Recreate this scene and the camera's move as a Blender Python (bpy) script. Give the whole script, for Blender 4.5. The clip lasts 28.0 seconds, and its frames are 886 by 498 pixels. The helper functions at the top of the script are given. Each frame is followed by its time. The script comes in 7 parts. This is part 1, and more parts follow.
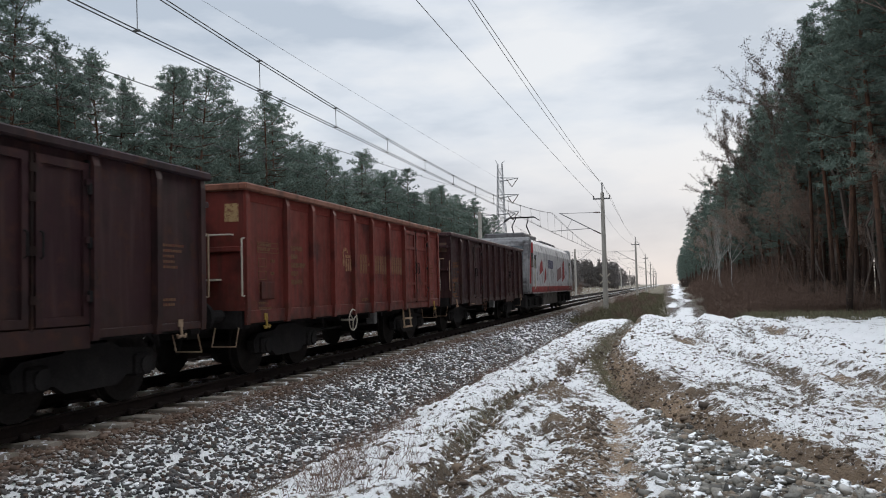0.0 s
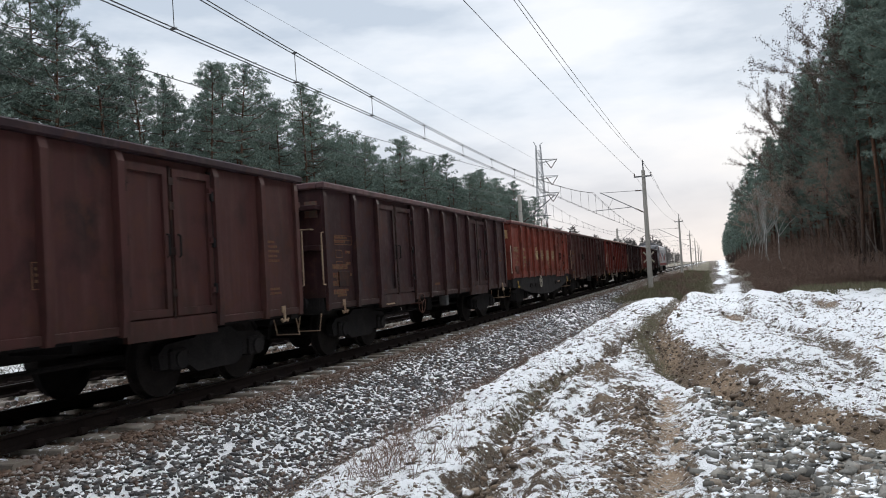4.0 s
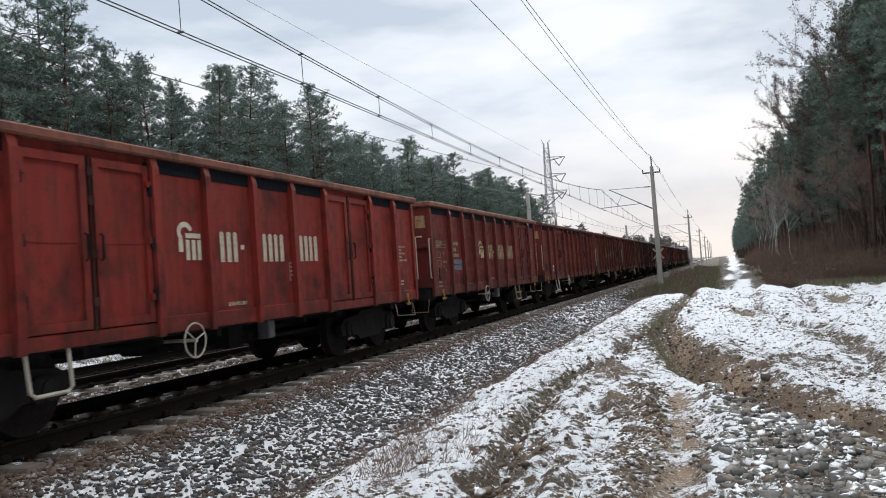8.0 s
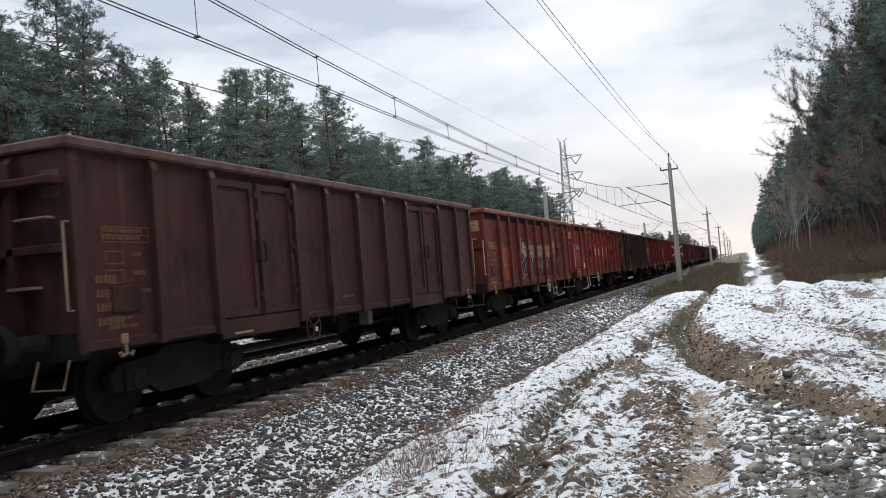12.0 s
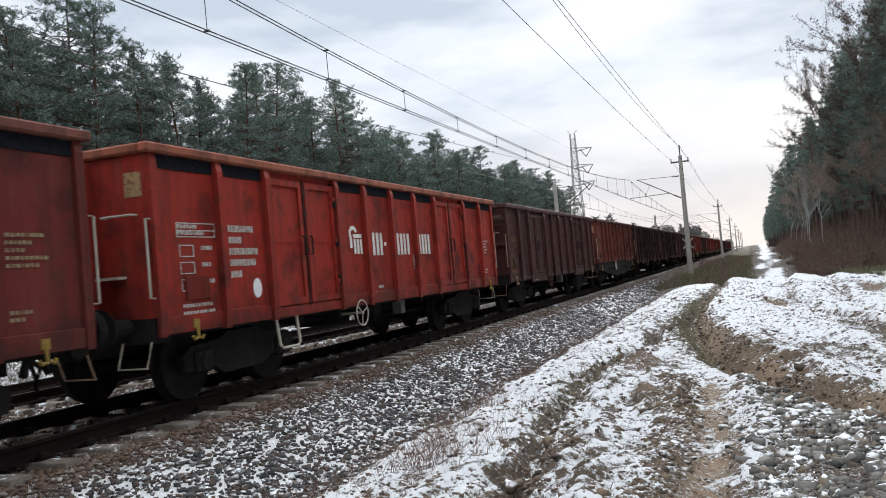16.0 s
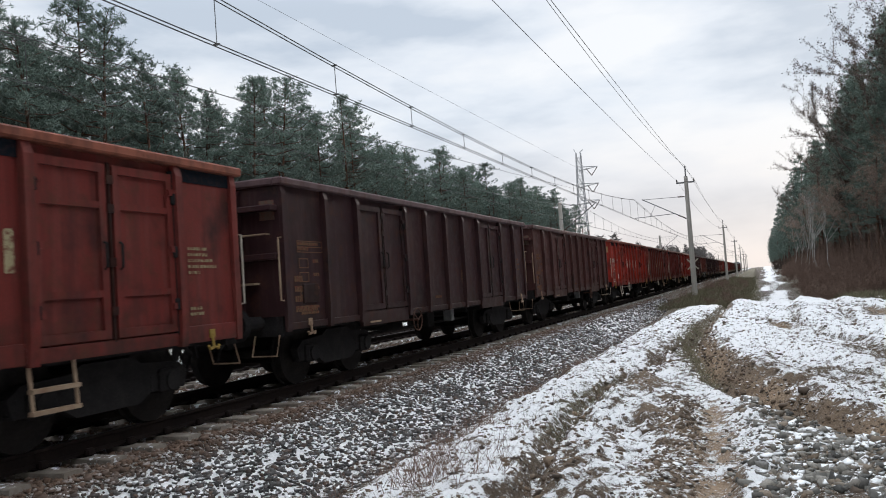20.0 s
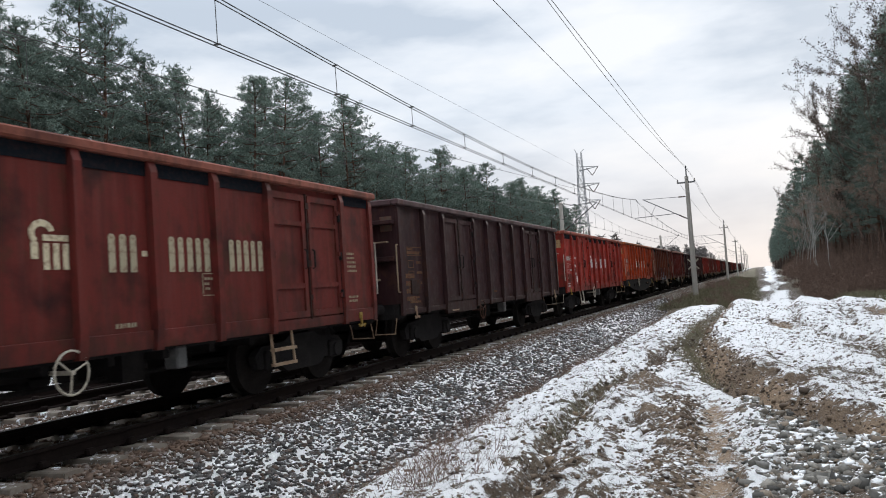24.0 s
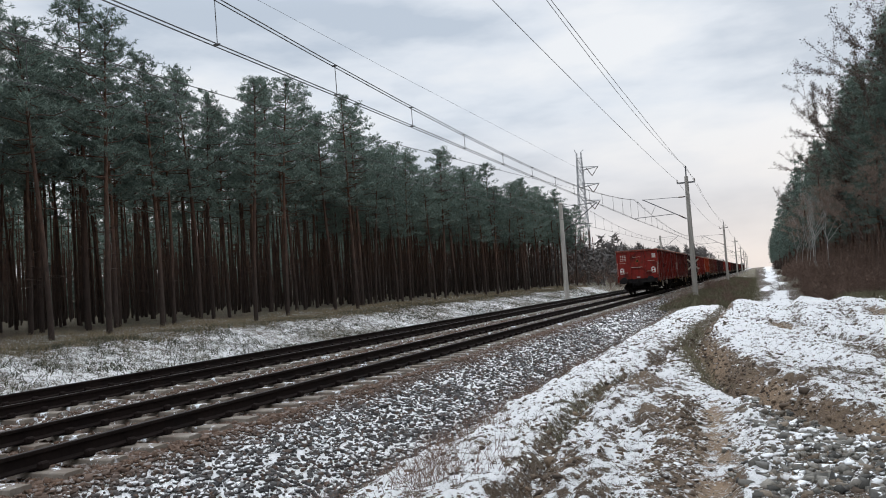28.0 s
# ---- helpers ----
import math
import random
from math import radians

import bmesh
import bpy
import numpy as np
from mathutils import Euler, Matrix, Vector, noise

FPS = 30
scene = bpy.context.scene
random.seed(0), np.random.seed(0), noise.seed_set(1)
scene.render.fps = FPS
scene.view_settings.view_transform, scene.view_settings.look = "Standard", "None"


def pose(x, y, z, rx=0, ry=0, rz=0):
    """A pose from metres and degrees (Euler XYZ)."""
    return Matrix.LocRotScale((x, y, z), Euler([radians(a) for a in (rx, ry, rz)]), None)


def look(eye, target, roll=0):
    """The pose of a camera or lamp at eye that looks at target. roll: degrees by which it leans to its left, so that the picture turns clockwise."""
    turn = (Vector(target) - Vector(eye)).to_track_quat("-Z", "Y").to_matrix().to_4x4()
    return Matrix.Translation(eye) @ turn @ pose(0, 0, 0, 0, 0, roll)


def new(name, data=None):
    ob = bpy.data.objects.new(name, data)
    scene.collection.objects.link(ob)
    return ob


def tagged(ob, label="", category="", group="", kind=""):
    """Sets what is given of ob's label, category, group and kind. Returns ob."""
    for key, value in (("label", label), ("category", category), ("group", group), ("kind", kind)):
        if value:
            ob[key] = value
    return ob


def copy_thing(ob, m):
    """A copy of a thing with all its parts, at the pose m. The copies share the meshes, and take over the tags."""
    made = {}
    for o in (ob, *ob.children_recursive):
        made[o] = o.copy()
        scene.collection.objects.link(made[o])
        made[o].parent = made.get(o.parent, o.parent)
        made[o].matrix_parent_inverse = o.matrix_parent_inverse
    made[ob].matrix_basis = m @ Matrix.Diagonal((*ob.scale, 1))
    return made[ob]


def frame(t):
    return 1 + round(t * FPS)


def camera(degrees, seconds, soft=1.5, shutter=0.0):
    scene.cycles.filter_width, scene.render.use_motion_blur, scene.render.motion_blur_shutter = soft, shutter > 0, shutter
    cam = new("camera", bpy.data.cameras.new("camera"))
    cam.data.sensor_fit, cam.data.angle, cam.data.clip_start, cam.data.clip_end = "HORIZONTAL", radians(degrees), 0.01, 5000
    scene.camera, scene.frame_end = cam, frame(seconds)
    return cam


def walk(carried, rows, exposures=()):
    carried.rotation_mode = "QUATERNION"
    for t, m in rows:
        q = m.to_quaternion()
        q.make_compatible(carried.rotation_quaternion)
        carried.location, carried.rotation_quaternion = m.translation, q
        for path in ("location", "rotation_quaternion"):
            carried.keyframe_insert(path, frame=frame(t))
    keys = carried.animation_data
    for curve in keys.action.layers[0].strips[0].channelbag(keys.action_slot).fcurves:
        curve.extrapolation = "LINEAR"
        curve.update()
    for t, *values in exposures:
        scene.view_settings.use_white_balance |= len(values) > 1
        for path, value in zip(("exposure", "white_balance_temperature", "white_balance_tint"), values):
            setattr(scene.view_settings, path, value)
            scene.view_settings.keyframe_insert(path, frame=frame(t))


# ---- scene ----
from math import sin, cos, tan, pi

# ---- camera: a standing observer who turns with the train ----
EYE = Vector((0.0, 0.0, 1.308))
# seconds, degrees left of the track's direction, degrees up, lean
PATH = [
    (0, 15.049, 2.828, -1.403), (0.5, 15.011, 2.795, -2.456), (1, 16.049, 2.772, -2.616), (1.5, 16.561, 2.776, -2.635),
    (2, 16.916, 2.819, -2.832), (2.5, 17.377, 2.72, -3.024), (3, 17.671, 2.302, -3.088), (3.5, 17.86, 1.997, -3.214),
    (5.5, 18.192, 1.846, -3.615), (6, 18.217, 1.86, -3.772), (6.5, 18.233, 1.85, -3.809), (7, 18.311, 1.856, -3.858),
    (7.5, 18.432, 1.874, -3.92), (8, 18.597, 1.87, -4.066), (8.5, 18.814, 1.888, -4.25), (9, 18.928, 1.913, -4.363),
    (9.5, 19.075, 1.925, -4.431), (10, 19.204, 1.93, -4.499), (10.5, 19.279, 1.924, -4.514), (11, 19.378, 1.954, -4.603),
    (11.5, 19.63, 1.967, -4.736), (12, 19.82, 1.972, -4.762), (12.5, 20, 2.01, -4.818), (14.5, 20.348, 2.026, -4.873),
    (15, 20.43, 2.026, -4.846), (15.5, 20.489, 1.807, -4.817), (16, 20.556, 1.557, -4.884), (16.5, 20.658, 1.485, -4.823),
    (17, 20.723, 1.409, -4.824), (17.5, 20.742, 1.725, -4.473), (18, 20.791, 2.353, -3.957), (18.5, 20.776, 2.56, -3.83),
    (19, 20.776, 2.624, -3.834), (19.5, 20.768, 2.664, -3.831), (20, 20.77, 2.714, -3.827), (20.5, 20.781, 2.706, -3.803),
    (21, 20.786, 2.723, -3.838), (21.5, 20.776, 2.726, -3.863), (23.5, 20.79, 2.716, -3.802), (24, 20.815, 2.711, -3.817),
    (24.5, 20.795, 2.728, -3.837), (25, 20.796, 2.726, -3.845), (25.5, 20.792, 2.727, -3.857), (26, 20.802, 2.732, -3.841),
    (26.5, 20.799, 2.731, -3.851), (27, 20.799, 2.731, -3.851), (27.5, 20.799, 2.731, -3.851), (28, 20.802, 2.732, -3.841),
]

cam = camera(56.92, 28.0, soft=1.0, shutter=0.06)


def aim(yaw, up, lean):
    a, b = radians(yaw), radians(up)
    way = Vector((-sin(a) * cos(b), cos(a) * cos(b), sin(b)))
    return look(EYE, EYE + way, lean)


walk(cam, [(t, aim(y, u, r)) for t, y, u, r in PATH], [(0.0, 0.40), (1.5, 0.54), (3.0, 0.60), (12.0, 0.62), (15.0, 0.63), (16.0, 0.68), (17.0, 0.70), (18.0, 0.56), (20.0, 0.56), (21.0, 0.52), (24.0, 0.60), (26.0, 0.54), (28.0, 0.44)])

# ---- sky and sun: closed winter overcast, brighter and warmer low ahead ----
SUN_UP, SUN_TURN = 18.0, 12.0  # degrees above the horizon, degrees right of +Y


def make_world():
    w = bpy.data.worlds.new("sky")
    scene.world = w
    w.use_nodes = True
    nt = w.node_tree
    nt.nodes.clear()
    N = nt.nodes.new
    L = nt.links.new
    outn = N("ShaderNodeOutputWorld")
    bg = N("ShaderNodeBackground")
    sky = N("ShaderNodeTexSky")
    sky.sky_type = "NISHITA"
    sky.sun_disc = False
    sky.sun_elevation = radians(SUN_UP)
    sky.sun_rotation = radians(SUN_TURN)
    sky.dust_density = 1.0
    dim = N("ShaderNodeVectorMath")
    dim.operation = "SCALE"
    dim.inputs["Scale"].default_value = 0.06
    L(sky.outputs[0], dim.inputs[0])
    tc = N("ShaderNodeTexCoord")
    mp = N("ShaderNodeMapping")
    mp.inputs["Scale"].default_value = (1.0, 1.0, 3.4)
    L(tc.outputs["Generated"], mp.inputs[0])
    n1 = N("ShaderNodeTexNoise")
    n1.inputs["Scale"].default_value = 3.0
    n1.inputs["Detail"].default_value = 6.0
    n1.inputs["Roughness"].default_value = 0.52
    L(mp.outputs[0], n1.inputs["Vector"])
    cr = N("ShaderNodeValToRGB")
    e = cr.color_ramp.elements
    e[0].position, e[0].color = 0.38, (0.392, 0.447, 0.522, 1)
    e[1].position, e[1].color = 0.60, (0.636, 0.657, 0.686, 1)
    m = e.new(0.5)
    m.color = (0.548, 0.589, 0.646, 1)
    L(n1.outputs["Fac"], cr.inputs[0])
    # a warm band low over the horizon
    sep = N("ShaderNodeSeparateXYZ")
    L(tc.outputs["Generated"], sep.inputs[0])
    band = N("ShaderNodeMapRange")
    band.inputs["From Min"].default_value = 0.0
    band.inputs["From Max"].default_value = 0.20
    band.inputs["To Min"].default_value = 0.7
    band.inputs["To Max"].default_value = 0.0
    L(sep.outputs["Z"], band.inputs["Value"])
    warm = N("ShaderNodeMix")
    warm.data_type = "RGBA"
    warm.inputs["B"].default_value = (0.59, 0.53, 0.505, 1)
    L(band.outputs[0], warm.inputs["Factor"])
    L(cr.outputs[0], warm.inputs["A"])
    mix = N("ShaderNodeMix")
    mix.data_type = "RGBA"
    mix.inputs["Factor"].default_value = 0.96
    L(dim.outputs[0], mix.inputs["A"])
    L(warm.outputs["Result"], mix.inputs["B"])
    high = N("ShaderNodeMapRange")
    high.inputs["From Min"].default_value = 0.33
    high.inputs["From Max"].default_value = 1.0
    high.inputs["To Min"].default_value = 1.0
    high.inputs["To Max"].default_value = 2.75
    L(sep.outputs["Z"], high.inputs["Value"])
    lift = N("ShaderNodeVectorMath")
    lift.operation = "SCALE"
    L(mix.outputs["Result"], lift.inputs[0])
    L(high.outputs[0], lift.inputs["Scale"])
    L(lift.outputs[0], bg.inputs["Color"])
    bg.inputs["Strength"].default_value = 1.0
    L(bg.outputs[0], outn.inputs[0])


make_world()
sun_data = bpy.data.lights.new("sun", "SUN")
sun_data.energy, sun_data.angle, sun_data.color = 0.6, radians(25), (1.0, 0.93, 0.86)
sun = new("sun", sun_data)
sa, sb = radians(SUN_TURN), radians(SUN_UP)
sun.matrix_world = look((0, 0, 60), Vector((0, 0, 60)) - Vector((sin(sa) * cos(sb), cos(sa) * cos(sb), sin(sb))))

# ---- materials ----


class Nodes:
    """Short ways to wire a node material."""

    def __init__(self, name, rough=0.8, metal=0.0, gloss=0.35):
        self.mat = bpy.data.materials.new(name)
        self.mat.use_nodes = True
        self.nt = self.mat.node_tree
        self.b = self.nt.nodes["Principled BSDF"]
        self.b.inputs["Roughness"].default_value = rough
        self.b.inputs["Metallic"].default_value = metal
        self.b.inputs["Specular IOR Level"].default_value = gloss
        self.coord = None

    def n(self, kind, **sets):
        node = self.nt.nodes.new(kind)
        for k, v in sets.items():
            node.inputs[k].default_value = v
        return node

    def link(self, a, b):
        self.nt.links.new(a, b)

    def pos(self, space="Object"):
        if space == "World":
            return self.n("ShaderNodeNewGeometry").outputs["Position"]
        return self.n("ShaderNodeTexCoord").outputs["Object"]

    def noise(self, scale, detail=4.0, rough=0.55, vec=None, stretch=None):
        vec = vec or self.pos()
        if stretch:
            mp = self.n("ShaderNodeMapping")
            mp.inputs["Scale"].default_value = stretch
            self.link(vec, mp.inputs[0])
            vec = mp.outputs[0]
        t = self.n("ShaderNodeTexNoise", Scale=scale, Detail=detail, Roughness=rough)
        self.link(vec, t.inputs["Vector"])
        return t.outputs["Fac"]

    def steps(self, fac, lo, hi, a=0.0, b=1.0):
        m = self.n("ShaderNodeMapRange")
        m.inputs["From Min"].default_value, m.inputs["From Max"].default_value = lo, hi
        m.inputs["To Min"].default_value, m.inputs["To Max"].default_value = a, b
        self.link(fac, m.inputs["Value"])
        return m.outputs[0]

    def mix(self, fac, a, b, blend="MIX"):
        m = self.n("ShaderNodeMix")
        m.data_type = "RGBA"
        m.blend_type = blend
        for key, v in (("Factor", fac), ("A", a), ("B", b)):
            if isinstance(v, (int, float)):
                m.inputs[key].default_value = v
            elif isinstance(v, tuple):
                m.inputs[key].default_value = (*v, 1)
            else:
                self.link(v, m.inputs[key])
        return m.outputs["Result"]

    def math(self, op, a, b=0.0):
        m = self.n("ShaderNodeMath")
        m.operation = op
        for i, v in enumerate((a, b)):
            if isinstance(v, (int, float)):
                m.inputs[i].default_value = v
            else:
                self.link(v, m.inputs[i])
        return m.outputs[0]

    def bump(self, height, strength=0.4, dist=0.02):
        m = self.n("ShaderNodeBump", Strength=strength, Distance=dist)
        self.link(height, m.inputs["Height"])
        self.link(m.outputs[0], self.b.inputs["Normal"])

    def done(self, colour, rough=None):
        if isinstance(colour, tuple):
            self.b.inputs["Base Color"].default_value = (*colour, 1)
        else:
            self.link(colour, self.b.inputs["Base Color"])
        if rough is not None:
            self.link(rough, self.b.inputs["Roughness"])
        return self.mat


def plain(name, c1, c2, scale=3.0, rough=0.7, metal=0.0, fine=30.0, bump=0.25, dist=0.01, random_tint=0.0, stretch=None, gloss=0.10):
    m = Nodes(name, rough, metal, gloss)
    big = m.steps(m.noise(scale, 5.0, 0.6, stretch=stretch), 0.3, 0.7)
    small = m.noise(fine, 3.0, 0.6, stretch=stretch)
    c = m.mix(big, c1, c2)
    c = m.mix(m.steps(small, 0.35, 0.75, 0.0, 0.5), c, tuple(x * 0.55 for x in c1))
    if random_tint:
        r = m.n("ShaderNodeObjectInfo").outputs["Random"]
        c = m.mix(m.math("MULTIPLY", r, random_tint), c, tuple(x * 0.4 for x in c1))
    m.bump(small, bump, dist)
    return m.done(c)


def paint_material(name, wear=0.55, rough=0.46):
    """Old paint whose hue is each object's own colour, with rust blooms, streaks and soot."""
    m = Nodes(name, rough + 0.1, 0.0, 0.06)
    base = m.n("ShaderNodeObjectInfo")
    col = base.outputs["Color"]
    alpha = base.outputs["Alpha"]
    wpos = m.pos()
    r = base.outputs["Random"]
    off = m.n("ShaderNodeVectorMath")
    off.operation = "ADD"
    comb = m.n("ShaderNodeCombineXYZ")
    m.link(m.math("MULTIPLY", r, 37.0), comb.inputs["X"])
    m.link(m.math("MULTIPLY", r, 91.0), comb.inputs["Y"])
    m.link(wpos, off.inputs[0])
    m.link(comb.outputs[0], off.inputs[1])
    vec = off.outputs[0]
    big = m.noise(0.9, 6.0, 0.62, vec)
    mid = m.noise(4.0, 6.0, 0.68, vec)
    streak = m.noise(1.0, 5.0, 0.6, vec, (7.0, 7.0, 0.5))
    fine = m.noise(45.0, 3.0, 0.6, vec)
    c = m.mix(m.steps(big, 0.35, 0.68, 0.0, 0.45), col, m.mix(0.30, col, (0.10, 0.045, 0.03)))
    c = m.mix(m.steps(streak, 0.47, 0.72, 0.0, 0.7), c, m.mix(0.75, col, (0.03, 0.018, 0.016)))
    dust = m.noise(1.3, 5.0, 0.65, vec, (6.0, 6.0, 0.45))
    c = m.mix(m.steps(dust, 0.50, 0.74, 0.0, 0.42), c, m.mix(0.45, col, (0.15, 0.10, 0.08)))
    smut = m.noise(1.7, 4.0, 0.55, vec)
    c = m.mix(m.steps(smut, 0.52, 0.74, 0.0, 0.8), c, (0.014, 0.011, 0.011))
    foot = m.n("ShaderNodeSeparateXYZ")
    m.link(wpos, foot.inputs[0])
    spatter = m.math("ADD", m.math("MULTIPLY", m.noise(2.6, 5.0, 0.65, vec), 1.2), m.math("MULTIPLY", foot.outputs["Z"], -0.55))
    c = m.mix(m.steps(spatter, -0.12, 0.25, 0.0, 0.7), c, (0.034, 0.020, 0.016))
    rust = m.math("MULTIPLY", m.steps(mid, 0.53, 0.66), alpha)
    c = m.mix(m.math("MULTIPLY", rust, wear), c, (0.075, 0.032, 0.02))
    c = m.mix(m.steps(fine, 0.4, 0.8, 0.0, 0.25), c, (0.03, 0.02, 0.018))
    m.bump(mid, 0.18, 0.01)
    return m.done(c, m.steps(mid, 0.3, 0.7, rough - 0.1, rough + 0.22))


def mark_material(name):
    """Stencilled markings in each object's own colour, worn through in flecks."""
    m = Nodes(name, 0.9, 0.0, 0.05)
    info = m.n("ShaderNodeObjectInfo")
    wear = m.noise(16.0, 4.0, 0.7, m.pos("Object"))
    c = m.mix(m.math("MULTIPLY", m.steps(wear, 0.48, 0.6), info.outputs["Alpha"]), info.outputs["Color"], (0.13, 0.045, 0.032))
    return m.done(c)


def stone_material(name, light, dark, rusty, snow_lo, snow_hi, patch=2.2, rail_rust=True, bare=0.4):
    """Broken stone, each piece its own grey, dusted with snow in patches."""
    m = Nodes(name, 0.9)
    geo = m.n("ShaderNodeNewGeometry")
    isl = geo.outputs["Random Per Island"]
    posn = geo.outputs["Position"]
    c = m.mix(isl, dark, light)
    hue = m.n("ShaderNodeTexWhiteNoise")
    hue.noise_dimensions = "1D"
    m.link(isl, hue.inputs["W"])
    c = m.mix(m.steps(hue.outputs["Value"], 0.6, 1.0, 0.0, 0.8), c, rusty)
    grain = m.noise(60.0, 3.0, 0.6, posn)
    c = m.mix(m.steps(grain, 0.4, 0.75, 0.0, 0.5), c, dark)
    sep = m.n("ShaderNodeSeparateXYZ")
    m.link(posn, sep.inputs[0])
    if rail_rust:
        near = m.math("MAXIMUM", m.steps(m.math("ABSOLUTE", m.math("ADD", sep.outputs["X"], 7.448)), 1.85, 1.4),
                      m.steps(m.math("ABSOLUTE", m.math("ADD", sep.outputs["X"], 11.288)), 1.95, 1.45))
        c = m.mix(m.math("MULTIPLY", near, 0.75), c, rusty)
    up = m.n("ShaderNodeSeparateXYZ")
    m.link(geo.outputs["Normal"], up.inputs[0])
    pn = m.noise(patch, 4.0, 0.6, posn)
    fn = m.noise(9.0, 4.0, 0.65, posn)
    s = m.math("ADD", m.math("MULTIPLY", pn, 0.5), m.math("MULTIPLY", fn, 0.5))
    s = m.steps(s, snow_lo, snow_hi)
    if rail_rust:
        s = m.math("MULTIPLY", s, m.math("SUBTRACT", 1.0, m.math("MULTIPLY", near, 0.8)))
    s = m.math("MULTIPLY", s, m.steps(up.outputs["Z"], 0.15, 0.6))
    own = m.n("ShaderNodeTexWhiteNoise")
    own.noise_dimensions = "1D"
    m.link(m.math("ADD", isl, 3.7), own.inputs["W"])
    s = m.math("MULTIPLY", s, m.steps(own.outputs["Value"], bare, bare + 0.1))
    m.bump(grain, 0.4, 0.01)
    return m.done(m.mix(s, c, (0.90, 0.90, 0.90)))


def ground_material():
    """One sheet: soil, sand, grass and snow by the zones kept on its points."""
    m = Nodes("ground_soil_and_snow", 0.95)
    posn = m.pos("World")
    zone = m.n("ShaderNodeAttribute")
    zone.attribute_name = "zone"
    z = m.n("ShaderNodeSeparateColor")
    m.link(zone.outputs["Color"], z.inputs[0])
    snow, grass, sand = z.outputs[0], z.outputs[1], z.outputs[2]
    n_big = m.noise(0.7, 5.0, 0.6, posn)
    n_mid = m.noise(3.6, 5.0, 0.62, posn)
    n_fine = m.noise(13.0, 7.0, 0.78, posn)
    n_grit = m.noise(55.0, 3.0, 0.6, posn)
    soil = m.mix(m.steps(n_mid, 0.35, 0.65), (0.070, 0.050, 0.037), (0.165, 0.118, 0.082))
    soil = m.mix(m.steps(n_grit, 0.52, 0.66, 0.0, 0.7), soil, (0.32, 0.275, 0.225))
    soil = m.mix(m.steps(n_grit, 0.47, 0.36, 0.0, 0.75), soil, (0.03, 0.024, 0.02))
    soil = m.mix(m.steps(n_fine, 0.56, 0.42, 0.0, 0.85), soil, (0.04, 0.029, 0.022))
    sandc = m.mix(m.steps(n_mid, 0.3, 0.7), (0.30, 0.205, 0.13), (0.42, 0.30, 0.20))
    sandc = m.mix(m.steps(n_grit, 0.52, 0.7, 0.0, 0.65), sandc, (0.17, 0.12, 0.085))
    sandc = m.mix(m.steps(n_fine, 0.53, 0.62, 0.0, 0.8), sandc, (0.12, 0.085, 0.06))
    c = m.mix(sand, soil, sandc)
    grassc = m.mix(m.steps(n_fine, 0.35, 0.65), (0.080, 0.084, 0.048), (0.17, 0.152, 0.098))
    grassc = m.mix(m.steps(n_big, 0.4, 0.62, 0.0, 0.7), grassc, (0.13, 0.092, 0.058))
    c = m.mix(m.math("MULTIPLY", grass, m.steps(n_fine, 0.3, 0.55)), c, grassc)
    f = m.math("ADD", m.math("MULTIPLY", n_fine, 0.50), m.math("ADD", m.math("MULTIPLY", n_mid, 0.28), m.math("MULTIPLY", n_grit, 0.30)))
    edge = m.math("SUBTRACT", m.math("MULTIPLY", snow, 0.52), m.math("SUBTRACT", f, 0.285))
    flat = m.n("ShaderNodeSeparateXYZ")
    m.link(m.n("ShaderNodeNewGeometry").outputs["Normal"], flat.inputs[0])
    edge = m.math("ADD", edge, m.steps(flat.outputs["Z"], 0.66, 0.95, -0.17, 0.012))
    cover = m.steps(edge, -0.022, 0.024)
    flecks = m.math("MULTIPLY", m.steps(m.noise(24.0, 5.0, 0.7, posn), 0.555, 0.60), m.steps(edge, -0.20, -0.10))
    cover = m.math("MAXIMUM", cover, m.math("MULTIPLY", flecks, 0.9))
    snowc = m.mix(m.steps(n_fine, 0.35, 0.7), (0.91, 0.905, 0.905), (0.965, 0.955, 0.945))
    c = m.mix(cover, c, snowc)
    h = m.math("ADD", m.math("MULTIPLY", n_fine, 0.7), m.math("ADD", m.math("MULTIPLY", n_grit, 0.5), m.math("MULTIPLY", cover, 0.45)))
    m.bump(h, 0.9, 0.07)
    return m.done(c)


def bark_material(name, low, high, z_lo, z_hi):
    """Bark that turns from one tone at the foot to another up the stem."""
    m = Nodes(name, 0.95)
    p = m.pos("Object")
    sep = m.n("ShaderNodeSeparateXYZ")
    m.link(p, sep.inputs[0])
    wob = m.noise(0.8, 3.0, 0.6, p)
    t = m.steps(m.math("ADD", sep.outputs["Z"], m.math("MULTIPLY", wob, 3.0)), z_lo + 1.5, z_hi + 1.5)
    c = m.mix(t, low, high)
    plates = m.noise(9.0, 5.0, 0.7, p, (1.0, 1.0, 0.25))
    c = m.mix(m.steps(plates, 0.4, 0.65, 0.0, 0.8), c, tuple(x * 0.35 for x in low))
    c = m.mix(m.math("MULTIPLY", m.n("ShaderNodeObjectInfo").outputs["Random"], 0.5), c, tuple(x * 0.5 for x in low))
    m.bump(plates, 0.7, 0.03)
    return m.done(c)


def leaf_material(name, a, b, rnd=0.6):
    m = Nodes(name, 0.9, 0.0, 0.08)
    isl = m.n("ShaderNodeNewGeometry").outputs["Random Per Island"]
    c = m.mix(isl, a, b)
    c = m.mix(m.math("MULTIPLY", m.n("ShaderNodeObjectInfo").outputs["Random"], rnd), c, tuple(x * 0.5 for x in a))
    return m.done(c)


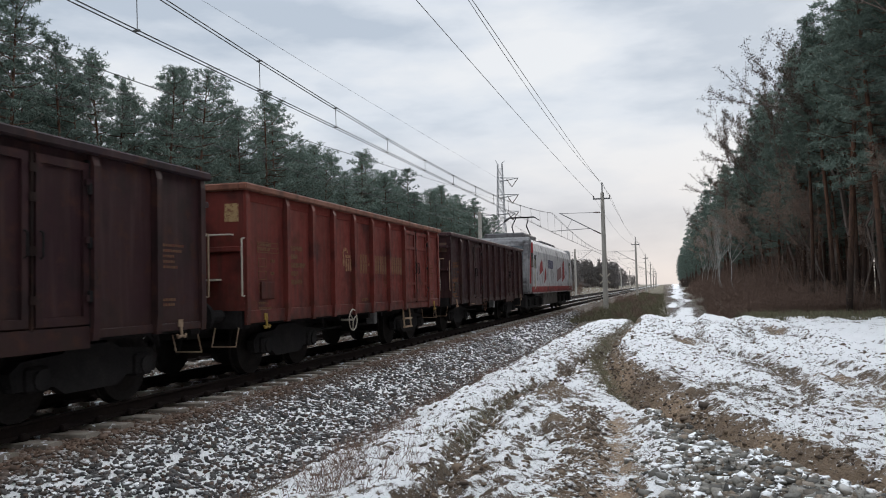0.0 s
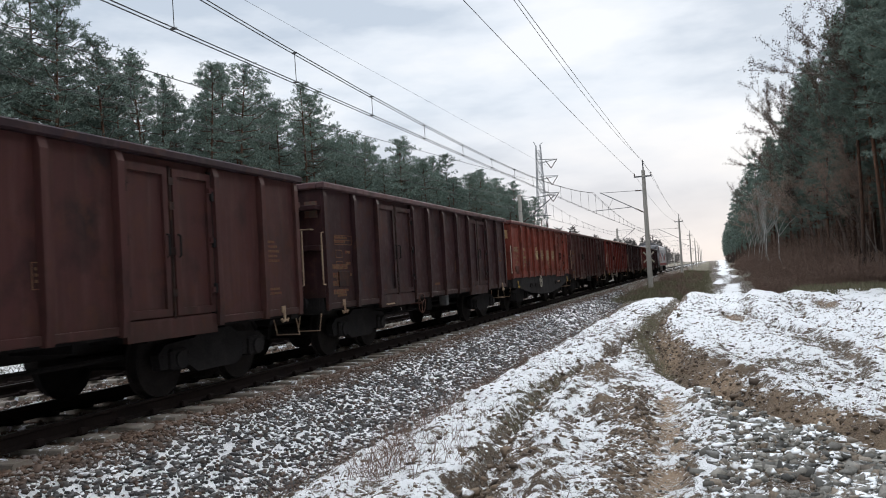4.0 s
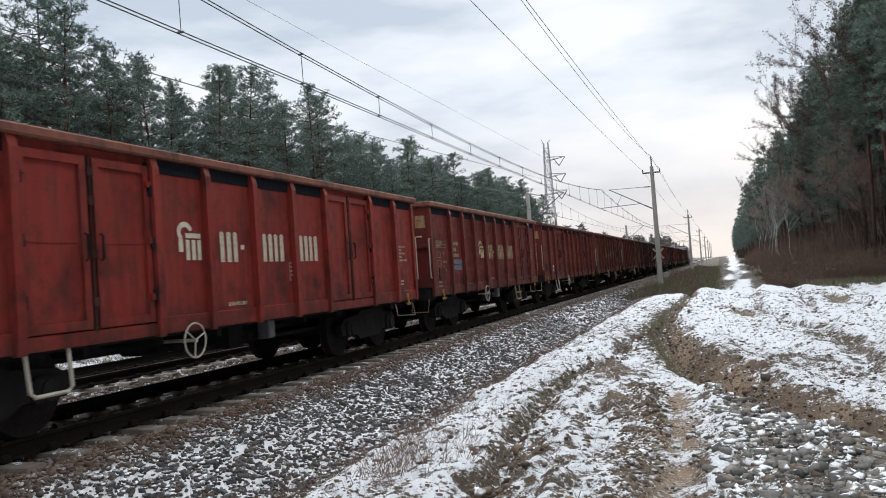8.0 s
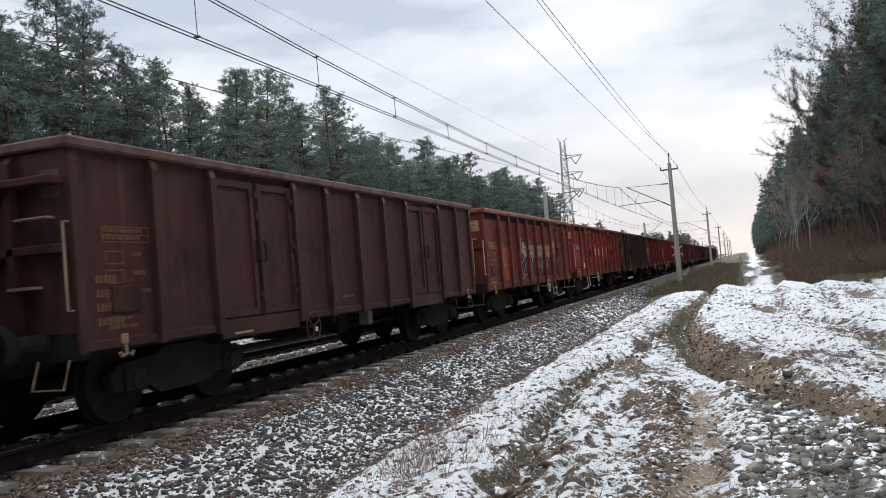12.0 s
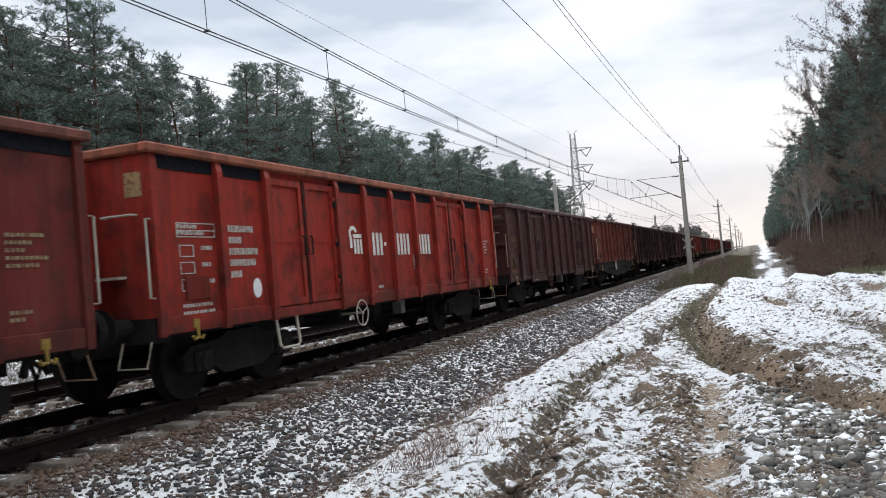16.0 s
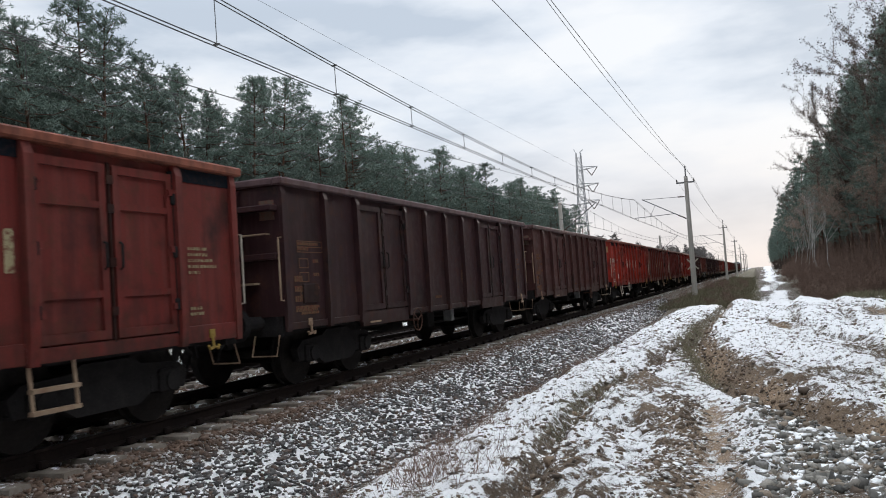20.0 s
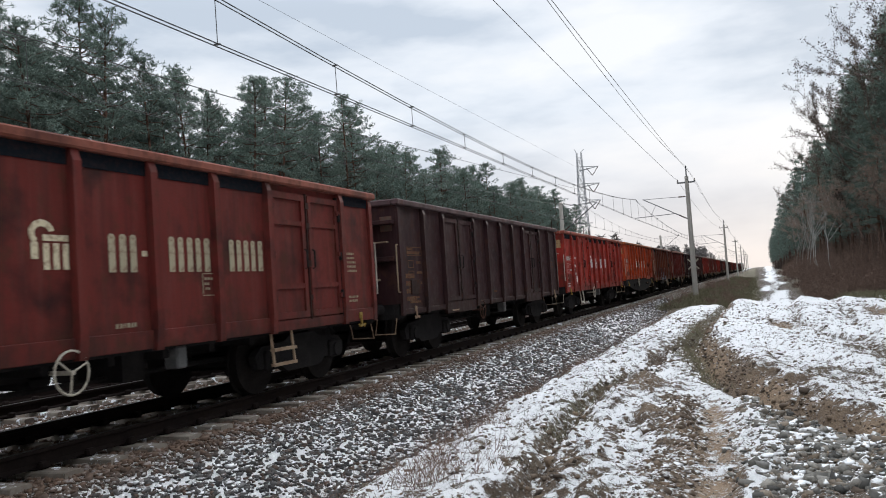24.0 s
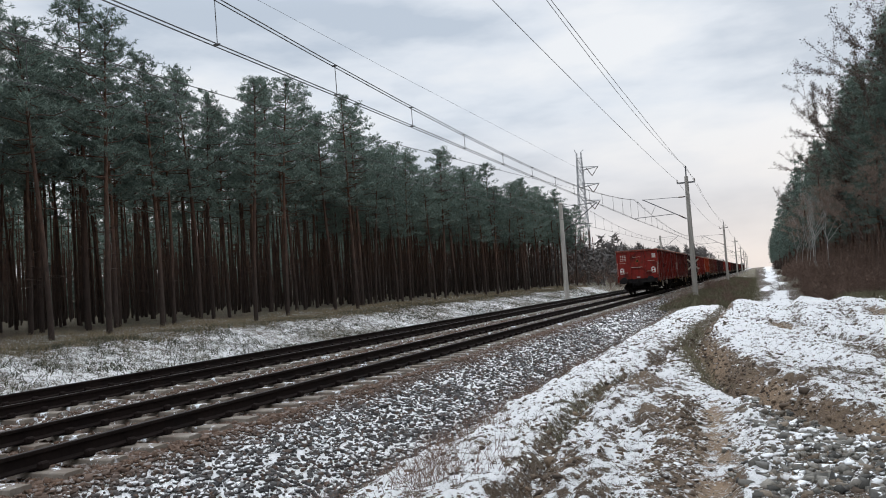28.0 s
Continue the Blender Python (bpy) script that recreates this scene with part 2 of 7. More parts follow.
def sleeper_material():
    """Stained concrete with brown brake dust and thin patches of snow."""
    m = Nodes("stained_concrete_sleeper", 0.92)
    w = m.pos("World")
    c = m.mix(m.steps(m.noise(3.0, 5.0, 0.6, w), 0.35, 0.65), (0.25, 0.22, 0.185), (0.15, 0.118, 0.094))
    fine = m.noise(40.0, 3.0, 0.6, w)
    c = m.mix(m.steps(fine, 0.45, 0.75, 0.0, 0.5), c, (0.11, 0.088, 0.07))
    s = m.math("ADD", m.math("MULTIPLY", m.noise(4.6, 3.0, 0.5, w), 0.6), m.math("MULTIPLY", m.noise(17.0, 4.0, 0.65, w), 0.4))
    m.bump(fine, 0.3, 0.008)
    return m.done(m.mix(m.steps(s, 0.56, 0.60), c, (0.86, 0.885, 0.92)))


M = {}
M["paint"] = paint_material("worn_wagon_paint")
M["mark"] = mark_material("stencilled_marking")
M["iron"] = plain("sooty_black_iron", (0.016, 0.015, 0.0155), (0.030, 0.027, 0.026), 3.0, 0.95, 0.0, 40.0, gloss=0.02)
M["wheel"] = plain("dark_wheel_steel", (0.016, 0.0145, 0.0145), (0.030, 0.026, 0.024), 5.0, 0.9, 0.0, gloss=0.03)
M["rail"] = plain("brown_rail_steel", (0.012, 0.009, 0.0085), (0.022, 0.015, 0.013), 2.0, 0.85, 0.0, 25.0, gloss=0.05)
M["rail_head"] = plain("worn_rail_head", (0.05, 0.043, 0.04), (0.09, 0.08, 0.075), 2.0, 0.5, 0.6, 25.0)
M["white_bar"] = plain("pale_handrail_paint", (0.46, 0.42, 0.35), (0.33, 0.29, 0.23), 4.0, 0.6)
M["rusty_bar"] = plain("rusty_cream_bars", (0.33, 0.25, 0.17), (0.20, 0.12, 0.08), 4.0, 0.7)
M["brake_grey"] = plain("sooty_grey_box", (0.10, 0.10, 0.10), (0.16, 0.155, 0.15), 5.0, 0.7)
M["yellow"] = plain("yellow_hook_paint", (0.30, 0.20, 0.045), (0.17, 0.11, 0.03), 5.0, 0.6)
M["rust_floor"] = plain("rusty_inner_steel", (0.06, 0.035, 0.028), (0.10, 0.05, 0.035), 2.0, 0.85)
M["concrete"] = plain("grey_weathered_concrete", (0.47, 0.44, 0.395), (0.36, 0.335, 0.30), 1.2, 0.9, 0.0, 30.0, 0.3, 0.01, 0.3)
M["sleeper"] = sleeper_material()
M["wire"] = plain("dark_copper_wire", (0.085, 0.085, 0.085), (0.11, 0.105, 0.10), 1.0, 0.7, 0.0, 30.0, 0.0)
M["galv"] = plain("dull_galvanised_steel", (0.20, 0.205, 0.21), (0.13, 0.13, 0.135), 2.0, 0.6, 0.5)
M["insulator"] = plain("brown_glazed_insulator", (0.09, 0.045, 0.03), (0.06, 0.03, 0.02), 5.0, 0.25, gloss=0.4)
M["ground"] = ground_material()
M["ballast"] = stone_material("ballast_stone", (0.14, 0.132, 0.126), (0.030, 0.028, 0.028), (0.14, 0.082, 0.052), 0.47, 0.53, bare=0.5)
M["gravel"] = stone_material("field_gravel", (0.30, 0.28, 0.243), (0.055, 0.053, 0.048), (0.26, 0.19, 0.13), 0.49, 0.53, 2.6, False, 0.45)
M["clod"] = stone_material("frozen_clods", (0.19, 0.135, 0.09), (0.05, 0.037, 0.029), (0.23, 0.16, 0.105), 0.50, 0.58, 1.8, False, 0.6)
M["pine_bark"] = bark_material("pine_bark", (0.052, 0.036, 0.029), (0.16, 0.080, 0.049), 1.0, 6.5)
M["tower_steel"] = plain("pale_galvanised_lattice", (0.42, 0.43, 0.44), (0.33, 0.335, 0.34), 2.0, 0.6, 0.2)
M["birch_bark"] = bark_material("birch_bark", (0.50, 0.49, 0.46), (0.56, 0.54, 0.51), 1.0, 4.0)
M["grey_bark"] = bark_material("grey_bark", (0.20, 0.165, 0.145), (0.22, 0.17, 0.145), 1.0, 5.0)
M["needles"] = leaf_material("pine_needles", (0.122, 0.168, 0.146), (0.245, 0.30, 0.246))
M["leaves"] = leaf_material("withered_dark_leaves", (0.075, 0.060, 0.05), (0.16, 0.118, 0.086))
M["twigs"] = leaf_material("reddish_bare_twigs", (0.30, 0.22, 0.18), (0.46, 0.345, 0.275))
M["scrub"] = leaf_material("dark_brown_scrub", (0.15, 0.10, 0.08), (0.26, 0.18, 0.14))
# bare twigs far off, with the air's haze put into their grey
M["hazed_twigs"] = leaf_material("distant_bare_crowns", (0.15, 0.14, 0.135), (0.23, 0.205, 0.19))
M["straw"] = leaf_material("dry_straw_grass", (0.20, 0.155, 0.10), (0.32, 0.26, 0.17))
M["slope_blades"] = leaf_material("dull_slope_grass", (0.060, 0.066, 0.046), (0.155, 0.15, 0.105))
M["green_blades"] = leaf_material("winter_grass", (0.135, 0.128, 0.078), (0.28, 0.245, 0.165))

# ---- mesh tools ----


def link_mesh(name, me, parent=None, label=""):
    ob = new(name, me)
    if parent is not None:
        ob.parent = parent
    if label:
        ob["label"] = label
    return ob


def part(name, bm, material, parent, label=""):
    """Links a bmesh as one mesh object under a thing or a part."""
    me = bpy.data.meshes.new(name)
    bm.to_mesh(me)
    bm.free()
    if material is not None:
        me.materials.append(material)
    return link_mesh(name, me, parent, label)


def arrays(name, verts, faces, material, smooth=False):
    """A mesh from numpy arrays: points (n, 3) and triangles or quads."""
    me = bpy.data.meshes.new(name)
    k = faces.shape[1]
    me.vertices.add(len(verts))
    me.vertices.foreach_set("co", np.ascontiguousarray(verts, dtype=np.float32).ravel())
    me.loops.add(faces.size)
    me.loops.foreach_set("vertex_index", np.ascontiguousarray(faces, dtype=np.int32).ravel())
    me.polygons.add(len(faces))
    me.polygons.foreach_set("loop_start", np.arange(0, faces.size, k, dtype=np.int32))
    if smooth:
        me.polygons.foreach_set("use_smooth", np.ones(len(faces), dtype=bool))
    me.update(calc_edges=True)
    me.materials.append(material)
    return me


def box(bm, x0, x1, y0, y1, z0, z1, bevel=0.0):
    v = [bm.verts.new((x, y, z)) for x in (x0, x1) for y in (y0, y1) for z in (z0, z1)]
    fs = [bm.faces.new([v[i] for i in q]) for q in ((0, 1, 3, 2), (4, 6, 7, 5), (0, 4, 5, 1), (2, 3, 7, 6), (0, 2, 6, 4), (1, 5, 7, 3))]
    if bevel:
        es = list({e for f in fs for e in f.edges})
        bmesh.ops.bevel(bm, geom=es, offset=bevel, segments=1, affect="EDGES")
    return bm


def prism(bm, outline, axis, a, b):
    """A flat outline of (u, v) pushed from a to b along an axis (0: u, v are y, z; 1: x, z; 2: x, y)."""
    def at(u, v, w):
        return ((w, u, v), (u, w, v), (u, v, w))[axis]
    lo = [bm.verts.new(at(u, v, a)) for u, v in outline]
    hi = [bm.verts.new(at(u, v, b)) for u, v in outline]
    bm.faces.new(lo[::-1])
    bm.faces.new(hi)
    n = len(outline)
    for i in range(n):
        bm.faces.new((lo[i], lo[(i + 1) % n], hi[(i + 1) % n], hi[i]))
    bmesh.ops.recalc_face_normals(bm, faces=bm.faces)
    return bm


def tube(bm, pts, r, sides=6, r_end=None):
    """A bent round bar along points."""
    pts = [Vector(p) for p in pts]
    rings = []
    for i, p in enumerate(pts):
        d = (pts[min(i + 1, len(pts) - 1)] - pts[max(i - 1, 0)]).normalized()
        side = d.cross(Vector((0, 0, 1)) if abs(d.z) < 0.9 else Vector((1, 0, 0))).normalized()
        up = side.cross(d)
        rr = r if r_end is None else r + (r_end - r) * i / max(1, len(pts) - 1)
        rings.append([bm.verts.new(p + (side * cos(2 * pi * k / sides) + up * sin(2 * pi * k / sides)) * rr) for k in range(sides)])
    for a, b in zip(rings, rings[1:]):
        for k in range(sides):
            bm.faces.new((a[k], a[(k + 1) % sides], b[(k + 1) % sides], b[k]))
    bm.faces.new(rings[0][::-1])
    bm.faces.new(rings[-1])
    return bm


def disc(bm, x0, x1, cy, cz, r, sides=20, r1=None):
    """A drum on an axle along x."""
    r1 = r if r1 is None else r1
    a = [bm.verts.new((x0, cy + r * cos(2 * pi * k / sides), cz + r * sin(2 * pi * k / sides))) for k in range(sides)]
    b = [bm.verts.new((x1, cy + r1 * cos(2 * pi * k / sides), cz + r1 * sin(2 * pi * k / sides))) for k in range(sides)]
    bm.faces.new(a[::-1])
    bm.faces.new(b)
    for k in range(sides):
        bm.faces.new((a[k], a[(k + 1) % sides], b[(k + 1) % sides], b[k]))
    return bm


def empty(name, **tags):
    ob = new(name)
    ob.empty_display_size = 0.2
    return tagged(ob, **tags)


B = bmesh.new


def value_noise(x, y, seed):
    """Smooth random heights from -1 to 1 on a unit lattice."""
    def lattice(i, j):
        h = (i.astype(np.int64) * 374761393 + j.astype(np.int64) * 668265263 + seed * 974711) & 0x7FFFFFFF
        h = (h ^ (h >> 13)) * 1274126177 & 0x7FFFFFFF
        return ((h ^ (h >> 16)) & 0xFFFF) / 32767.5 - 1
    i, j = np.floor(x), np.floor(y)
    u, v = x - i, y - j
    u, v = u * u * (3 - 2 * u), v * v * (3 - 2 * v)
    a = lattice(i, j) * (1 - u) + lattice(i + 1, j) * u
    b = lattice(i, j + 1) * (1 - u) + lattice(i + 1, j + 1) * u
    return a * (1 - v) + b * v


def ease(x, a, b):
    t = np.clip((x - a) / (b - a), 0, 1)
    return t * t * (3 - 2 * t)


def bell(x, c, w):
    return np.exp(-((x - c) / w) ** 2)


# ---- ground ----
NEAR, FAR = -7.448, -11.288  # the two tracks' centre lines
GULLY_Y = np.array([2.0, 7.4, 8.7, 10.4, 12.0, 14.5, 17.0, 20.0, 24.0, 33.0, 42.0])
GULLY_X = np.array([3.6, 1.6, 0.85, 0.12, -0.33, -0.80, -1.12, -1.40, -1.50, -1.35, -1.2])
RUT_Y = np.array([4.0, 6.2, 7.6, 9.5, 11.3, 13.8, 19.0, 22.0])
RUT_X = np.array([-1.62, -1.75, -1.98, -2.15, -2.20, -1.98, -1.75, -1.50])
TRACK_Y = np.array([4.0, 8.0, 10.3, 11.2])
TRACK_X = np.array([-0.44, -0.46, -0.62, -0.70])


def gully_x(y):
    return np.interp(y, GULLY_Y, GULLY_X)


def rut_x(y):
    """The narrow deep rut between the snowy bank and the ridge beside the wheel track."""
    return np.interp(y, RUT_Y, RUT_X)


def track_x(y):
    return np.interp(y, TRACK_Y, TRACK_X)


def random_at(i, j, seed):
    h = (i.astype(np.int64) * 374761393 + j.astype(np.int64) * 668265263 + seed * 974711) & 0x7FFFFFFF
    h = (h ^ (h >> 13)) * 1274126177 & 0x7FFFFFFF
    return ((h ^ (h >> 16)) & 0xFFFF) / 65535.0


def lumps(x, y, size, seed):
    """Close-set rounded clods of about one size: their height from 0 to 1, and a number of its own for each clod."""
    u, v = x / size, y / size
    i0, j0 = np.floor(u), np.floor(v)
    best, who = np.zeros(x.shape), np.zeros(x.shape)
    for a in (-1, 0, 1):
        for b in (-1, 0, 1):
            i, j = i0 + a, j0 + b
            cx, cy = i + random_at(i, j, seed), j + random_at(i, j, seed + 1)
            r = 0.45 + 0.45 * random_at(i, j, seed + 2)
            h = (0.35 + 0.65 * random_at(i, j, seed + 3)) * np.clip(1 - ((u - cx) ** 2 + (v - cy) ** 2) / r ** 2, 0, 1) ** 0.7
            who = np.where(h > best, random_at(i, j, seed + 4), who)
            best = np.maximum(best, h)
    return best, who


def ridge(a, b, seed):
    return 1 - 2.2 * np.abs(value_noise(a, b, seed))


def ground_height(x, y):
    """Height of the ground sheet over the rails' tops."""
    z = np.full(x.shape, -0.30)
    # trackbed with its two shoulders and the toe of the ballast
    bed = np.interp(x, [-130, -60, -30, -22, -20.5, -18.4, -16.2, -15.2, -14.2, -13.2, -6.05, -4.35, -3.95, -3.35, -2.7, -1.5],
                    [5.5, 1.0, 0.75, 0.62, 0.5, 0.34, -0.32, -0.62, -0.6, -0.26, -0.26, -0.80, -0.74, -0.42, -0.34, -0.30])
    side = 1 - ease(x, -2.0, -1.2)
    z = z * (1 - side) + bed * side
    # beyond the disturbed strip the ground falls to the lane and the verge
    drop = ease(y, 37, 48)
    right = ease(x, -5.2, -4.0)
    verge = -0.5 - 0.35 * ease(x, -4.2, -1.0)
    z = z * (1 - drop * right) + verge * drop * right
    on = 1 - ease(y, 40, 46)
    near = ease(x, -4.3, -3.5) * on
    g = x - gully_x(y)
    fade = on * ease(y, 3.0, 5.5)
    # the deep wheel rut that crosses the strip, and the thrown-up bank beyond it
    z += fade * (-0.30 * bell(g, -0.05, 0.22) + 0.17 * bell(g, 0.62, 0.42) * ease(y, 8.6, 11.0))
    # the narrow rut, the ridge on its right and the bank on its left
    r = x - rut_x(y)
    deep = (1 - ease(y, 19, 23)) * on
    z += deep * (-0.17 * bell(r, 0.0, 0.12) + 0.09 * bell(r, -0.55, 0.45) + 0.09 * bell(r, 0.42, 0.26) * (1 - ease(y, 12, 14)))
    # the wheel track and its low rims
    t = x - track_x(y)
    open_ = 1 - ease(y, 10.6, 11.4)
    z += open_ * (-0.075 * bell(t, 0.0, 0.20) + 0.05 * bell(t, 0.42, 0.13) + 0.035 * bell(t, -0.38, 0.14))
    z += on * 0.15 * bell(x, -1.50, 0.28) * bell(y, 11.5, 0.7) + on * 0.09 * bell(x, -1.2, 0.2) * bell(y, 9.4, 0.5)
    # rounded snowy mound ahead
    z += on * 0.06 * ease(y, 17, 33) * ease(x, -1.6, 0.2) * (1 - 0.3 * ease(x, 5, 9))
    z += on * 0.05 * bell(y, 36, 4) * ease(x, -3.6, -2.0)
    z -= on * 0.16 * ease(x, 2.5, 6.0) * ease(y, 22, 36)
    z -= on * 0.16 * bell(x, 0.55 + 0.05 * (24 - y), 0.30) * bell(y, 24.0, 2.4)
    # shallow furrows over the mound
    for off, d in ((1.25, 0.10), (2.4, 0.12), (3.6, 0.10), (5.2, 0.12)):
        c = x - off + 0.05 * (y - 24) - 0.3 * np.sin(y * 0.4 + off)
        z += on * ease(y, 10, 13) * d * (0.5 * bell(c, 0.35, 0.30) - bell(c, 0.0, 0.20))
    z += on * ease(y, 12, 16) * ease(x, -1.4, -0.4) * 0.11 * value_noise(x * 0.9 + 3, y * 0.45, 17)
    # clods of three sizes and unevenness
    calm = 1 - 0.8 * bell(t, 0.0, 0.2) * open_
    big, _ = lumps(x + 0.05 * value_noise(x * 9, y * 9, 5), y, 0.34, 71)
    mid, _ = lumps(x + 0.02 * value_noise(x * 21, y * 21, 6), y, 0.135, 75)
    fine, _ = lumps(x, y, 0.06, 79)
    broken = 0.65 + 0.5 * bell(r, 0.15, 0.5) * deep + 0.5 * bell(g, 0.2, 0.4) * fade
    z += near * calm * broken * (0.05 * value_noise(x * 1.3, y * 1.1, 3) + 0.07 * (big - 0.4) + 0.052 * (mid - 0.4) + 0.020 * (fine - 0.4))
    z += near * 0.045 * ridge(x * 2.6 + 0.3 * y, y * 0.9, 5)
    left = 1 - ease(x, -16.5, -15.0)
    z += left * (0.10 * value_noise(x * 0.6, y * 0.5, 21) + 0.05 * value_noise(x * 1.9, y * 1.7, 23))
    z += 0.75 * ease(y, 62, 150) * ease(x, -0.6, 0.6) + drop * ease(x, 0.0, 1.0) * 0.16 * ridge(x * 1.3, y * 0.33, 35)
    z += drop * right * (0.10 * value_noise(x * 0.7, y * 0.35, 31) + 0.05 * value_noise(x * 2, y * 1.2, 33))
    return z


def ground_zones(x, y):
    """How much snow, grass and sand lie on each point."""
    grass = np.zeros(x.shape)
    sand = np.full(x.shape, 0.15)
    on = 1 - ease(y, 38, 46)
    g, r, t = x - gully_x(y), x - rut_x(y), x - track_x(y)
    deep = (1 - ease(y, 18, 22)) * on
    open_ = 1 - ease(y, 10.4, 11.3)
    snow = np.full(x.shape, 0.635)
    # wide drift of the mound and of the bank by the ballast
    snow = snow + 0.08 * ease(y, 12, 16) * ease(g, 0.3, 0.7) + 0.04 * bell(x, -2.9, 0.55)
    snow = snow + 0.025 * ease(y, 13, 20)
    # the deep rut: bare face of soil and sand, grassy on its near side further up
    face = bell(g, 0.08, 0.22) * ease(y, 7.0, 9.0) + 0.4 * bell(g, 0.42, 0.2) * bell(y, 11.5, 2.5)
    snow = snow - np.clip(0.34 + 0.22 * value_noise(x * 3.1, y * 2.3, 57), 0, 1) * np.clip(face, 0, 1) * on
    sand = sand + 0.75 * bell(g, 0.12, 0.3) * (0.6 + 0.6 * value_noise(x * 1.1, y * 0.8, 58))
    grass = grass + 0.8 * bell(g, -0.30, 0.28) * ease(y, 13, 17) + 0.5 * bell(g, -0.1, 0.3) * ease(y, 17, 20) * (1 - ease(y, 24, 27))
    snow = snow - 0.20 * bell(g, -0.30, 0.25) * ease(y, 14, 17) * (1 - ease(y, 26, 32))
    # the narrow rut: dark broken soil low down, thin green further on
    snow = snow - np.clip(0.15 + 0.30 * value_noise(x * 3, y * 1.7, 59), 0, 1) * bell(r, 0.03, 0.10) * deep
    snow = snow - 0.06 * bell(r, 0.35, 0.35) * deep * np.clip(0.5 + value_noise(x * 2.1, y * 1.1, 60), 0, 1)
    grass = grass + 0.9 * bell(r, -0.1, 0.3) * bell(y, 11.5, 3.2)
    snow = snow - 0.05 * bell(r, -0.15, 0.3) * bell(y, 11.5, 3.0)
    # the wheel track and the pebbly strip on its left
    bare = np.clip(bell(t, 0.02, 0.17) + 0.55 * bell(t, -0.33, 0.17) * (0.5 + value_noise(x * 3.0, y * 1.8, 43)), 0, 1) * open_
    snow = snow - np.clip(0.24 + 0.16 * value_noise(x * 4.6, y * 3.1, 44), 0, 1) * bare
    sand = sand + 0.9 * bare
    snow = snow + 0.08 * bell(t, 0.45, 0.12) * open_
    # the gravel patch
    gr = ease(t, 0.55, 0.75) * (1 - ease(g, -0.45, 0.0)) * on
    snow = snow - 0.24 * gr
    # brown humps and holes
    hump = bell(x, -1.50, 0.25) * bell(y, 11.5, 0.6) + bell(x, -1.2, 0.16) * bell(y, 9.4, 0.45) + 0.6 * bell(x, -1.6, 0.16) * bell(y, 6.4, 0.35)
    hole = bell(x, 0.55 + 0.05 * (24 - y), 0.34) * bell(y, 24.0, 2.6)
    snow = snow - 0.38 * np.clip(hump, 0, 1) * on - 0.60 * hole
    sand = sand + 0.9 * hole + 0.3 * hump
    for cx, cy, wx, wy, d in ((1.2, 18.3, 0.55, 1.1, 0.30), (1.0, 13.2, 0.5, 0.7, 0.30), (1.5, 12.3, 0.5, 0.6, 0.28), (1.7, 16.3, 0.55, 0.6, 0.26), (6.8, 35.0, 2.2, 4.0, 0.22)):
        p = bell(x, cx, wx) * bell(y, cy, wy) * np.clip(0.75 + 0.7 * value_noise(x * 3, y * 2, 46), 0, 1.2)
        snow = snow - d * p
        grass = grass + 0.5 * p
    for cx, cy, wx, wy, d in ((3.4, 28.0, 0.36, 3.2, 0.5), (2.7, 14.2, 0.65, 0.55, 0.36), (2.5, 11.8, 0.55, 0.45, 0.36), (1.25, 8.9, 0.5, 0.3, 0.3)):
        p = bell(x, cx, wx) * bell(y, cy, wy) * np.clip(0.8 + 0.6 * value_noise(x * 2.4, y * 2, 48), 0, 1.2)
        snow = snow - d * p
        sand = sand + 0.8 * p
    # toe of the ballast: thin dry growth on brown earth
    toe = bell(x, -4.15, 0.33)
    snow = snow - 0.30 * toe - 0.24 * bell(x, -3.65, 0.24) * bell(y, 9.6, 1.1)
    grass = grass + 0.45 * toe + 0.5 * bell(x, -3.5, 0.3) * bell(y, 9.6, 1.2)
    snow = snow + (0.06 * value_noise(x * 0.45, y * 0.35, 41) + 0.07 * value_noise(x * 1.6, y * 1.1, 45)) * on
    for off in (1.25, 2.4, 3.6, 5.2):
        snow = snow - 0.20 * on * ease(y, 10, 13) * bell(x, off - 0.05 * (y - 24) + 0.3 * np.sin(y * 0.4 + off), 0.22) * np.clip(0.6 + value_noise(x * 0.8, y * 0.5, 49), 0, 1)
    # snow keeps off the bare sides of the clods and off some of them altogether
    near = ease(x, -4.3, -3.5) * on
    big, who_b = lumps(x + 0.05 * value_noise(x * 9, y * 9, 5), y, 0.34, 71)
    mid, who_m = lumps(x + 0.02 * value_noise(x * 21, y * 21, 6), y, 0.135, 75)
    fine, who_f = lumps(x, y, 0.06, 79)
    snow = snow + near * (0.14 * (mid - 0.35) - 0.20 * (who_m > 0.80) * (mid > 0.35) - 0.15 * (who_f > 0.70) * (fine > 0.25) + 0.08 * (big - 0.4))
    # snow between the stones of the shoulder, brown bed between the rails
    snow = np.where(x < -4.6, (0.80 - 0.40 * ease(-x, 5.5, 6.0)) * (1 - 0.85 * ease(y, 36, 50)), snow)
    snow = np.where(x < -6.4, 0.47, snow)
    grass = np.where(x < -4.9, 0.0, grass)
    sand = np.where(x < -4.9, 0.0, sand)
    # left cutting: snowy foot, grassy brow
    brow = 1 - ease(x, -19.2, -17.8)
    snow = np.where(x < -14, 0.45 + 0.05 * value_noise(x * 0.5, y * 0.25, 61) + 0.08 * value_noise(x * 1.7, y * 1.1, 63) - 0.12 * brow - 0.22 * (1 - ease(x, -23, -21)), snow)
    floor = 1 - ease(x, -23.5, -21.5)
    snow = snow - 0.3 * floor
    grass = np.where(x < -14, 0.7 + 0.3 * brow * ease(x, -24, -21), grass)
